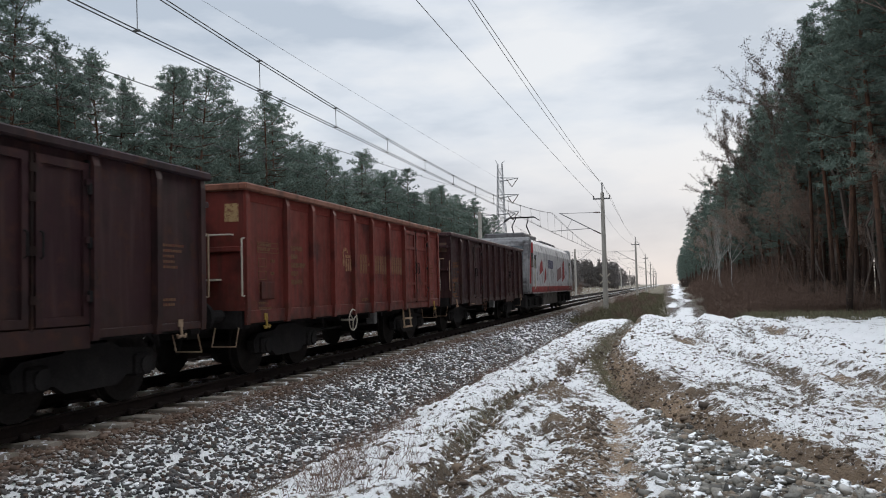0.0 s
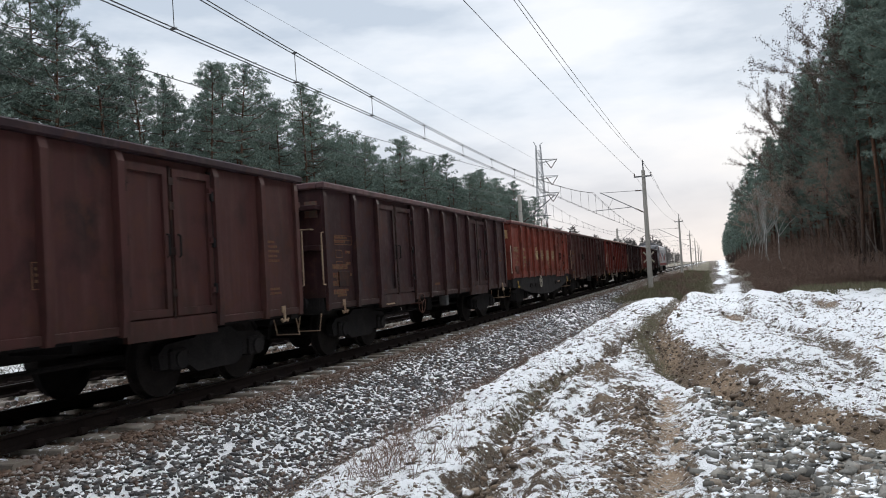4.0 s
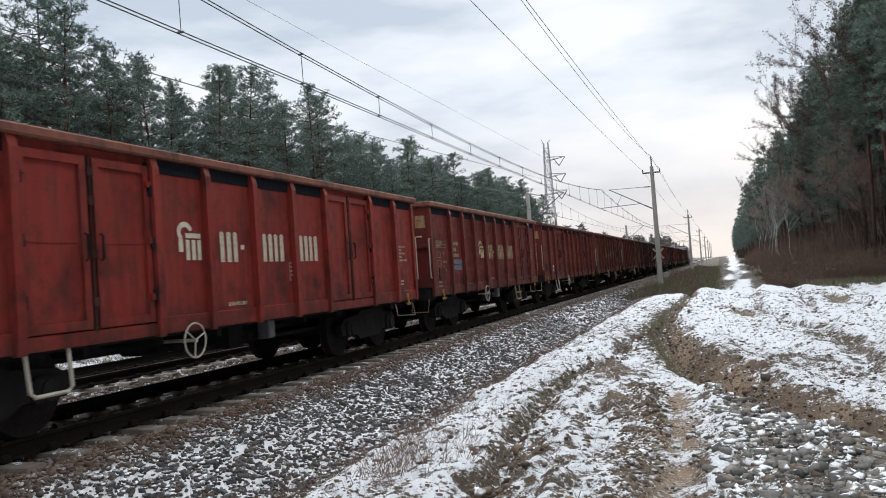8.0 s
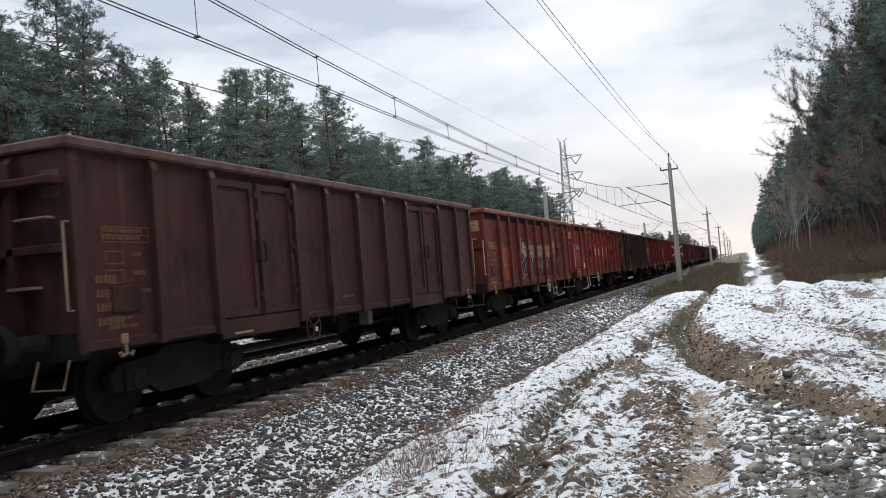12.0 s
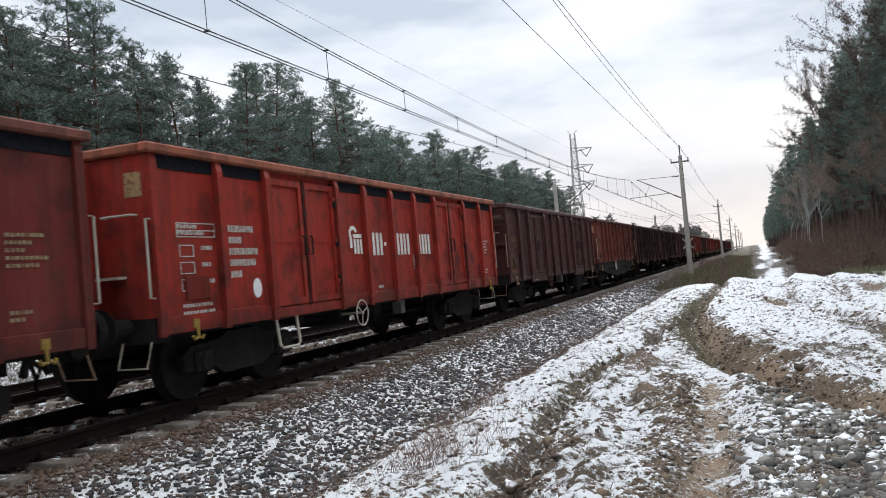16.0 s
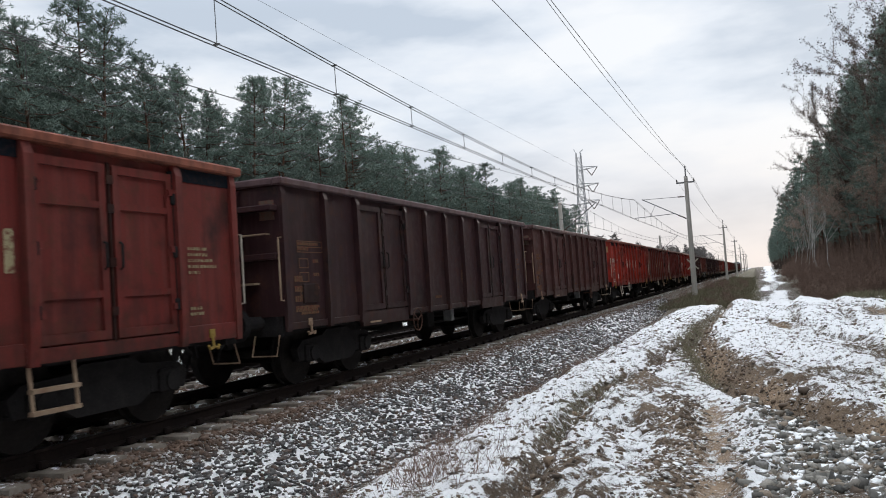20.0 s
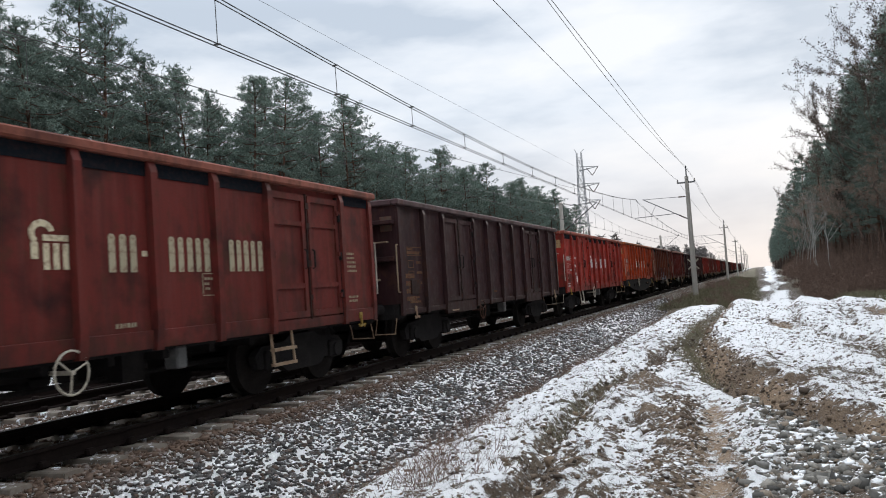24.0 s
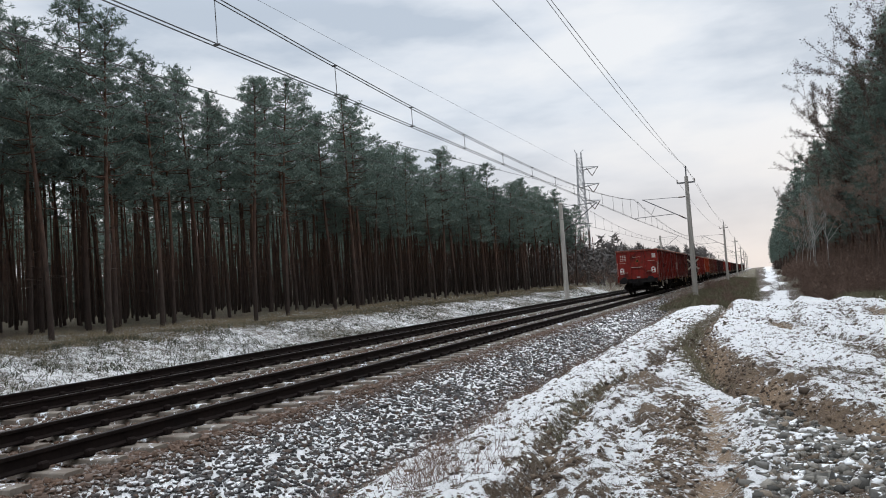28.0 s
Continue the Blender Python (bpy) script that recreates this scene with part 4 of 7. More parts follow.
        for px in (-0.875, 0.875):
            bm = B()
            tube(bm, [(px, y, 0.98), (px, y + s * 0.40, 0.98)], 0.10, 10)
            tube(bm, [(px, y + s * 0.30, 0.98), (px, y + s * 0.56, 0.98)], 0.07, 10)
            tube(bm, [(px, y + s * 0.53, 0.98), (px, y + s * 0.57, 0.98), (px, y + s * 0.60, 0.98)], 0.235, 18, 0.19)
            part("buffer", bm, M["iron"], root, "black round-plated buffer")
        bm = B()
        tube(bm, [(0, y, 0.95), (0, y + s * 0.3, 0.95), (0, y + s * 0.42, 0.88), (0, y + s * 0.36, 0.70), (0, y + s * 0.3, 0.55)], 0.05, 6)
        for px in (-0.35, 0.35):
            tube(bm, [(px, y, 0.82), (px, y + s * 0.22, 0.66), (px * 0.8, y + s * 0.2, 0.42)], 0.03, 6)
        part("screw_coupling", bm, M["iron"], root, "black screw coupling and brake hoses")
        bm = B()
        tube(bm, [(HALF + 0.02, y + s * 0.03, 1.28), (HALF + 0.02, y + s * 0.10, 1.28), (HALF + 0.02, y + s * 0.10, 2.16), (HALF + 0.02, y + s * 0.03, 2.16)], 0.0135, 6)
        part("handrail", bm, bars, root, "white corner handrail")
        bm = B()
        tube(bm, [(-HALF - 0.02, y + s * 0.03, 1.28), (-HALF - 0.02, y + s * 0.10, 1.28), (-HALF - 0.02, y + s * 0.10, 2.16), (-HALF - 0.02, y + s * 0.03, 2.16)], 0.0135, 6)
        part("handrail", bm, bars, root, "white corner handrail")
        bm = B()
        tube(bm, [(HALF - 0.1, y, 0.8), (HALF - 0.1, y + s * 0.1, 0.52), (0.8, y + s * 0.1, 0.52), (0.8, y, 0.8)], 0.012, 5)
        part("shunter_step", bm, M["rusty_bar"] if kind != "two_door" else M["white_bar"], root, "pale shunter's step")
        bm = B()
        yy = y - s * 0.62
        tube(bm, [(HALF + 0.04, yy, 0.95), (HALF + 0.055, yy, 0.80), (HALF + 0.055, yy + 0.075, 0.77), (HALF + 0.055, yy + 0.10, 0.81)], 0.019, 6)
        tube(bm, [(HALF + 0.055, yy, 0.785), (HALF + 0.055, yy - 0.075, 0.77), (HALF + 0.055, yy - 0.10, 0.81)], 0.019, 6)
        box(bm, HALF + 0.032, HALF + 0.046, yy - 0.05, yy + 0.05, 0.90, 1.0)
        part("towing_hook", bm, M["rusty_bar"] if kind == "dark" else M["yellow"], root, "towing hook with worn paint")
    # top rail all round, overhanging
    bm = B()
    o = HALF + 0.10
    box(bm, HALF - 0.05, o, -0.08, L + 0.08, TOP, TOP + 0.11, 0.02)
    box(bm, -o, -HALF + 0.05, -0.08, L + 0.08, TOP, TOP + 0.11, 0.02)
    for y in (-0.08, L - 0.05):
        box(bm, -HALF + 0.05, HALF - 0.05, y, y + 0.13, TOP, TOP + 0.11, 0.02)
    part("top_rail", bm, M["paint"], root, "rust-tinged top rail")
    bm = B()
    box(bm, HALF - 0.06, HALF - 0.037, 0.06, L - 0.06, 1.1, TOP)
    part("inner_lining", bm, M["rust_floor"], root)
    # steps, brake wheel and valve
    bm = B()
    for a, b in doors[:1]:
        if kind == "two_door":
            tube(bm, [(HALF - 0.02, a + 0.10, SILL), (HALF + 0.02, a + 0.11, 0.48), (HALF + 0.02, a + 0.17, 0.44), (HALF + 0.02, a + 0.57, 0.44), (HALF + 0.02, a + 0.63, 0.48), (HALF - 0.02, a + 0.64, SILL)], 0.022, 6)
        elif kind == "one_door":
            for yy in (a + 0.0, a + 0.52):
                tube(bm, [(HALF - 0.02, yy, SILL), (HALF + 0.02, yy, 0.40)], 0.02, 6)
            for zz in (0.42, 0.62):
                box(bm, HALF - 0.02, HALF + 0.05, a - 0.02, a + 0.54, zz - 0.02, zz + 0.02)
        else:
            box(bm, HALF - 0.05, HALF + 0.05, a + 0.3, a + 0.7, SILL - 0.06, SILL - 0.03)
    part("door_step", bm, M["white_bar"] if kind == "two_door" else M["rusty_bar"], root, "pale steel step under the door")
    hy = {"two_door": 4.90, "one_door": 4.32, "belly": 4.41, "dark": 4.60}[kind]
    hz = 0.90 if kind == "belly" else 0.74
    bm = B()
    ring = [(HALF + 0.06, hy + 0.21 * cos(2 * pi * k / 20), hz + 0.21 * sin(2 * pi * k / 20)) for k in range(21)]
    tube(bm, ring, 0.012, 5)
    for k in range(3):
        a = 2 * pi * k / 3 + 0.4
        tube(bm, [(HALF + 0.06, hy, hz), (HALF + 0.06, hy + 0.2 * cos(a), hz + 0.2 * sin(a))], 0.010, 5)
    tube(bm, [(0.9, hy, hz), (HALF + 0.08, hy, hz)], 0.025, 6)
    part("brake_handwheel", bm, M["white_bar"] if kind != "dark" else M["rust_floor"], root, "three-spoked brake handwheel")
    bm = B()
    box(bm, 1.0, 1.2, L * 0.5 + 0.5, L * 0.5 + 0.68, 0.58, 0.84, 0.02)
    part("brake_box", bm, M["brake_grey"], root, "dark grey brake changeover box")
    for y in ((2.0, L - 2.0) if short else (1.95, L - 1.95)):
        bogie_parts(root, y)
    return root


def blocks(bm, x, cells):
    """Flat stencil blocks (y0, y1, z0, z1) on the near side."""
    for y0, y1, z0, z1 in cells:
        box(bm, x, x + 0.004, y0, y1, z0, z1)


def letter_meshes():
    """Plain upright blocks that stand in for painted letters."""
    made = []
    h = 0.40
    for w in (0.088, 0.098, 0.104, 0.092):
        bm = B()
        prism(bm, [(0, 0), (w, 0), (w, h - 0.025), (w - 0.025, h), (0.025, h), (0, h - 0.025)], 0, 0, 0.004)
        me = bpy.data.meshes.new("letter_block")
        bm.to_mesh(me)
        bm.free()
        me.materials.append(M["mark"])
        made.append(me)
    return made


LETTERS = letter_meshes()


def lettering(root, kind, colour, wear, rng):
    """Plain blocks where the wagon's large name, emblem and data panels stand."""
    x = HALF + 0.003
    cells = []
    if kind in ("two_door", "one_door", "belly"):
        logo, groups = ((4.74, [(5.62, 3), (6.52, 5), (7.60, 5)]) if kind == "two_door" else (3.94, [(4.92, 3), (5.84, 5), (6.97, 5)]))
        z0 = 1.69
        for y, n in groups:
            w = 0.155 if n == 3 else 0.158
            for k in range(n):
                ob = link_mesh("letter_block", LETTERS[(2 * k + n + k // 3) % 4], root, "painted letter block")
                ob.location = (x, y + k * w, z0)
                ob.color = (*[c * (0.85 if wear < 0.5 else 0.62) for c in colour], max(wear, 0.35))
            if n == 3:
                cells.append((y + 3 * w + 0.02, y + 3 * w + 0.10, 1.86, 1.92))
        # emblem: a bowed stroke over three stems, each apart
        bow = [(logo + 0.15 - 0.15 * cos(a), 2.06 + 0.13 * sin(a)) for a in np.linspace(-0.9, 2.9, 12)]
        inner = [(logo + 0.15 - 0.085 * cos(a), 2.06 + 0.065 * sin(a)) for a in np.linspace(2.9, -0.9, 12)]
        bm = B()
        for (p, q), (u, v) in zip(zip(bow, bow[1:]), zip(inner[::-1], inner[::-1][1:])):
            prism(bm, [p, q, v, u], 0, x, x + 0.004)
        ob = part("emblem_stroke", bm, M["mark"], root, "painted bow of the owner's emblem")
        ob.color = (*colour, wear)
        cells += [(logo + 0.02, logo + 0.10, 1.82, 1.98), (logo + 0.16, logo + 0.46, 1.99, 2.05), (logo + 0.16, logo + 0.23, 1.72, 1.97),
                  (logo + 0.275, logo + 0.345, 1.72, 1.97), (logo + 0.39, logo + 0.46, 1.72, 1.97)]
    for cell in cells:
        bm = B()
        blocks(bm, x, [cell])
        ob = part("emblem_stroke", bm, M["mark"], root, "painted stroke of the owner's emblem")
        ob.color = (*colour, wear)
    # data panels: framed tables and short rows of small blocks
    bm = B()
    small = []

    def rows(y, z, n, width, h=0.05, gap=0.045):
        for k in range(n):
            a = y
            reach = rng.uniform(0.35, 1.0)
            while a < y + width * reach:
                w = rng.uniform(0.025, 0.05)
                small.append((a, a + w, z - k * (h + gap) - h, z - k * (h + gap)))
                a += w + 0.018

    def frame_(y, z, w, h):
        t = 0.012
        small.extend([(y, y + w, z, z + t), (y, y + w, z - h, z - h + t), (y, y + t, z - h, z), (y + w - t, y + w, z - h, z)])
    frame_(0.42, 2.12, 0.72, 0.16)
    small.append((0.42, 1.14, 2.035, 2.047))
    rows(0.44, 2.11, 2, 0.66, 0.045, 0.03)
    for z in (1.86, 1.66, 1.46):
        frame_(0.45, z, 0.26, 0.13)
        rows(0.85, z, 1, 0.26, 0.05)
    rows(0.45, 1.18, 2, 0.55, 0.04)
    nb = {"two_door": 1.42, "one_door": 1.62, "belly": 1.62, "dark": 0.30}[kind]
    nz = {"dark": 1.62}.get(kind, 2.12)
    rows(nb, nz, 4 if kind == "dark" else 5, 0.62, 0.085, 0.06)
    L = SHORT if kind in ("one_door", "belly") else LONG
    rows(L - 0.95, 1.98, 5, 0.5, 0.035, 0.035)
    rows(L - 0.95, 1.28, 2, 0.4, 0.035, 0.03)
    rows(L * 0.45, 1.16, 1, 0.45, 0.05)
    frame_(L * 0.58, 1.66, 0.26, 0.26)
    rows(L * 0.58 + 0.04, 1.62, 3, 0.18, 0.03, 0.03)
    blocks(bm, x, small)
    ob = part("data_panel", bm, M["mark"], root, "small stencilled data tables")
    ob["kind"] = "stuff"
    ob.color = (*[c * (0.62 if wear < 0.3 else 0.5) for c in colour], max(wear, 0.6))
    bm = B()
    if kind == "two_door":
        ring = [(1.98 + 0.10 * cos(2 * pi * k / 18), 1.30 + 0.13 * sin(2 * pi * k / 18)) for k in range(18)]
        prism(bm, ring, 0, x, x + 0.004)
        ob = part("white_disc", bm, M["mark"], root, "white painted disc")
        ob.color = (0.7, 0.7, 0.68, wear)
    else:
        bm.free()
    bm = B()
    box(bm, HALF, HALF + 0.03, 0.5, 0.95, 1.22, 1.5, 0.01)
    ob = part("label_holder", bm, M["paint"], root, "hinged waybill holder")
    return root


def end_marks(root, rng, tail, kind="dark"):
    """Plates, warning triangle and, on the last wagon, the tail boards of the rear wall."""
    bm = B()
    for k in range(4):
        for j in range(3):
            box(bm, -1.12 + j * 0.14, -1.04 + j * 0.14, -0.006, -0.001, 2.30 + k * 0.11, 2.35 + k * 0.11)
    ob = part("end_stencil", bm, M["mark"], root)
    ob["kind"] = "stuff"
    ob.color = (0.55, 0.52, 0.47, 0.5) if tail else (0.20, 0.15, 0.12, 0.8)
    bm = B()
    box(bm, 0.98, 1.22, -0.006, -0.001, 2.42, 2.70)
    ob = part("end_data_plate", bm, M["mark"], root, "pale data plate on the end wall")
    ob.color = (0.55, 0.52, 0.47, 0.5) if tail else (0.10, 0.07, 0.055, 0.8) if kind == "dark" else (0.30, 0.20, 0.10, 0.9)
    if not tail:
        return
    bm = B()
    prism(bm, [(-0.12, 2.18), (0.12, 2.18), (0.0, 2.42)], 1, -0.008, -0.001)
    part("warning_triangle", bm, M["yellow"], root, "yellow high-voltage warning triangle")
    bm = B()
    prism(bm, [(-0.09, 2.195), (0.09, 2.195), (0.0, 2.385)], 1, -0.012, -0.009)
    prism(bm, [(-0.07, 2.21), (0.07, 2.21), (0.0, 2.355)], 1, -0.0145, -0.0125)
    part("triangle_border", bm, M["iron"], root, "black triangle border and flash")
    bm = B()
    box(bm, -0.11, 0.13, -0.012, -0.001, 1.12, 1.20, 0.005)
    ob = part("maker_plate", bm, M["mark"], root, "small pale maker's plate")
    ob.color = (0.55, 0.52, 0.47, 0.6)
    for px in (-1.04, 1.04):
        bm = B()
        top = [(px + 0.13 * cos(a), 1.70 + 0.11 * sin(a)) for a in np.linspace(0.0, pi, 9)]
        prism(bm, [(px - 0.13, 1.42), (px + 0.13, 1.42)] + top, 1, -0.05, -0.03)
        board = part("tail_board", bm, M["mark"], root, "white round-topped board with red triangles marking the train's end")
        board.color = (0.72, 0.70, 0.66, 0.2)
        bm = B()
        prism(bm, [(px - 0.12, 1.74), (px + 0.12, 1.74), (px, 1.61)], 1, -0.056, -0.051)
        prism(bm, [(px - 0.12, 1.47), (px + 0.12, 1.47), (px, 1.60)], 1, -0.056, -0.051)
        ob = part("red_triangles", bm, M["mark"], board, "red triangles")
        ob.color = (0.26, 0.02, 0.02, 0.0)


def scrawl(root, strokes, colour, name, label, width=0.03):
    """Sprayed lines on the near side through points (y, z), each stroke one ribbon."""
    for pts in strokes:
        bm = B()
        rings = []
        for i, p in enumerate(pts):
            q, r = Vector(pts[max(i - 1, 0)]), Vector(pts[min(i + 1, len(pts) - 1)])
            d = (r - q).normalized()
            n = Vector((-d.y, d.x)) * width * (0.75 + 0.35 * sin(i * 0.9))
            rings.append([bm.verts.new((x, p[0] + e * n.x, p[1] + e * n.y)) for x, e in ((HALF + 0.004, 1), (HALF + 0.008, 1), (HALF + 0.008, -1), (HALF + 0.004, -1))])
        for a, b in zip(rings, rings[1:]):
            for k in range(4):
                bm.faces.new((a[k], a[(k + 1) % 4], b[(k + 1) % 4], b[k]))
        bmesh.ops.recalc_face_normals(bm, faces=list(bm.faces))
        ob = part(name, bm, M["mark"], root, label)
        ob.color = (*colour, 0.35)


RED, BRIGHT, ORANGE = (0.185, 0.026, 0.020), (0.24, 0.025, 0.016), (0.36, 0.055, 0.018)
BROWN, DULL, DARK, UMBER = (0.098, 0.028, 0.021), (0.112, 0.022, 0.018), (0.028, 0.0145, 0.0140), (0.056, 0.025, 0.019)
PALE, CREAM, GONE = (0.62, 0.60, 0.56), (0.50, 0.42, 0.25), (0.26, 0.15, 0.09)
# kind, paint, lettering, wear of the lettering, paint of the rail on top
TRAIN = [
    ("dark", DARK, GONE, 0.8, (0.07, 0.036, 0.032)), ("one_door", (0.112, 0.025, 0.020), GONE, 0.9, (0.22, 0.08, 0.045)), ("dark", DARK, GONE, 0.9, DARK),
    ("two_door", DULL, CREAM, 0.5, (0.2, 0.07, 0.045)), ("dark", UMBER, GONE, 0.8, (0.12, 0.055, 0.045)), ("belly", (0.13, 0.03, 0.02), CREAM, 0.9, (0.14, 0.05, 0.04)),
    ("dark", DARK, GONE, 0.8, (0.11, 0.055, 0.05)), ("dark", UMBER, GONE, 0.8, DARK), ("one_door", (0.10, 0.03, 0.024), GONE, 0.9, (0.20, 0.07, 0.04)),
    ("one_door", BROWN, CREAM, 1.0, (0.24, 0.08, 0.045)), ("two_door", DULL, GONE, 0.9, (0.13, 0.04, 0.032)), ("one_door", DULL, CREAM, 0.7, (0.24, 0.08, 0.045)),
    ("two_door", RED, (0.56, 0.50, 0.38), 0.2, (0.26, 0.085, 0.05)), ("one_door", (0.13, 0.024, 0.019), CREAM, 0.6, (0.26, 0.08, 0.05)), ("dark", UMBER, GONE, 0.8, (0.15, 0.08, 0.07)),
    ("two_door", RED, PALE, 0.4, (0.24, 0.07, 0.045)), ("one_door", (0.12, 0.026, 0.018), CREAM, 1.0, (0.30, 0.09, 0.045)), ("dark", UMBER, GONE, 0.8, (0.15, 0.075, 0.06)),
    ("dark", DARK, GONE, 0.8, (0.09, 0.045, 0.04)), ("dark", DARK, GONE, 0.8, (0.08, 0.04, 0.036)), ("belly", (0.112, 0.029, 0.022), GONE, 1.0, (0.13, 0.05, 0.036)),
    ("dark", UMBER, GONE, 0.8, (0.10, 0.04, 0.036)), ("two_door", BRIGHT, (0.72, 0.70, 0.64), 0.1, (0.36, 0.10, 0.05)), ("one_door", DULL, CREAM, 0.7, (0.22, 0.07, 0.045)),
    ("one_door", (0.12, 0.026, 0.02), CREAM, 0.5, (0.22, 0.075, 0.05)), ("two_door", BRIGHT, (0.66, 0.62, 0.54), 0.2, (0.26, 0.07, 0.045)), ("dark", UMBER, GONE, 0.8, (0.13, 0.07, 0.06)),
    ("dark", DARK, GONE, 0.8, (0.11, 0.06, 0.055)), ("one_door", DULL, CREAM, 0.9, (0.30, 0.085, 0.045)), ("one_door", (0.12, 0.036, 0.021), (0.30, 0.13, 0.05), 1.0, (0.26, 0.085, 0.05)),
    ("belly", ORANGE, (0.74, 0.72, 0.68), 0.1, (0.44, 0.12, 0.04)), ("two_door", (0.25, 0.027, 0.019), (0.72, 0.70, 0.66), 0.1, (0.32, 0.07, 0.04)), ("dark", DARK, GONE, 0.7, (0.10, 0.055, 0.05)),
    ("one_door", DULL, (0.60, 0.52, 0.36), 0.5, (0.30, 0.085, 0.05)), ("two_door", (0.19, 0.022, 0.017), (0.66, 0.64, 0.60), 0.2, (0.27, 0.075, 0.045)),
]
PITCH = {"two_door": 13.85, "dark": 13.85, "one_door": 12.25, "belly": 12.25}
# small shifts of single wagons along the train, where couplings lie slack
SHIFT = {1: 0.42, 2: 0.3, 3: 0.26, 4: 0.15, 5: 0.1, 6: 0.23, 7: 0.4, 8: 0.6, 9: 0.8, 10: 0.8, 11: 0.95, 12: 0.95, 13: 1.0, 14: 1.07, 15: 1.0, 16: 1.04, 17: 1.0, 18: 1.0,
         19: 1.05, 20: 1.05, 21: 1.08, 22: 1.0, 23: 0.85, 24: 1.1, 25: 0.95, 26: 0.8, 27: 0.62, 28: 0.65, 29: 0.78, 30: 0.7, 31: 0.55, 32: 0.4, 33: 0.25, 34: 0.35, 35: 0.12}
HEAD = 37.0  # the couplings behind the locomotive at the start


def make_train():
    made, moving = {}, []
    rng = random.Random(4)
    y = HEAD
    words = {DARK: "dark brown", UMBER: "dull brown"}
    for i, (kind, paint, mark, wear, rail) in enumerate(TRAIN, 1):
        y -= PITCH[kind]
        tone = (paint[0] * 1.0, paint[1] * 0.88, paint[2] * 1.12) if kind == "dark" else (paint[0] * 1.2, paint[1] * 1.08, paint[2] * 1.0 + 0.002)
        rail = (rail[0] * 0.82, rail[1] * 0.95, rail[2] + 0.006)
        if kind not in made:
            made[kind] = make_wagon(kind)
            w = made[kind]
        else:
            w = copy_thing(made[kind], pose(0, 0, 0))
        moving.append((w, y + SHIFT.get(i, 0.0)))
        for o in w.children:
            if i in (5, 9, 17, 27, 30) and o.name.startswith("brake_handwheel"):
                o.location.y = 3.8 if kind == "dark" else 2.65  # on these wagons the wheel stands further on
        for o in w.children_recursive:
            kin = o.name.split(".")[0]
            j = rng.uniform(0.92, 1.08)
            if kin == "top_rail":
                o.color = (*rail, 1.0)
            elif kin == "top_strip":
                # painted shade under the rail: blue-black, or the wagon's own tone darkened
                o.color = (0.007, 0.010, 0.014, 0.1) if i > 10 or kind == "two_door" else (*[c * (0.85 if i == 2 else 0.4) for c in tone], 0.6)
            elif kin == "locking_bar":
                o.color = (*[c * 0.12 for c in tone], 1.0)
            else:
                o.color = (*[c * j for c in tone], 0.8 if kind == "dark" else 1.0)
        hue = words.get(paint) or ("bright orange-red" if paint[0] > 0.22 else "weathered brownish-red" if paint[0] < 0.14 else "rusty red")
        size = {"two_door": "long open freight wagon with two door pairs", "dark": "rusted long open freight wagon", "one_door": "short open freight wagon with one door pair",
                "belly": "short open freight wagon on deep black frame"}[kind]
        tagged(w, f"{hue} {size}", "freight wagon", "wagons of the train")
    kinds = [k for k, *_ in TRAIN]
    for i, (w, y0) in enumerate(moving):
        lettering(w, kinds[i], TRAIN[i][2], TRAIN[i][3], rng)
        end_marks(w, rng, i == len(moving) - 1, TRAIN[i][0])
        for o in w.children:
            if o.name.startswith("label_holder"):
                o.color = (*[c * 0.6 for c in TRAIN[i][1]], 1.0)
    return moving


MOVING = make_train()


def smooth(pts, n=6):
    """A round line through a few points."""
    q = [pts[0]] + list(pts) + [pts[-1]]
    line = []
    for a, b, c, d in zip(q, q[1:], q[2:], q[3:]):
        for i in range(n):
            t = i / n
            line.append(tuple(0.5 * (2 * b[k] + (c[k] - a[k]) * t + (2 * a[k] - 5 * b[k] + 4 * c[k] - d[k]) * t * t + (3 * b[k] - a[k] - 3 * c[k] + d[k]) * t ** 3) for k in (0, 1)))
    return line + [pts[-1]]


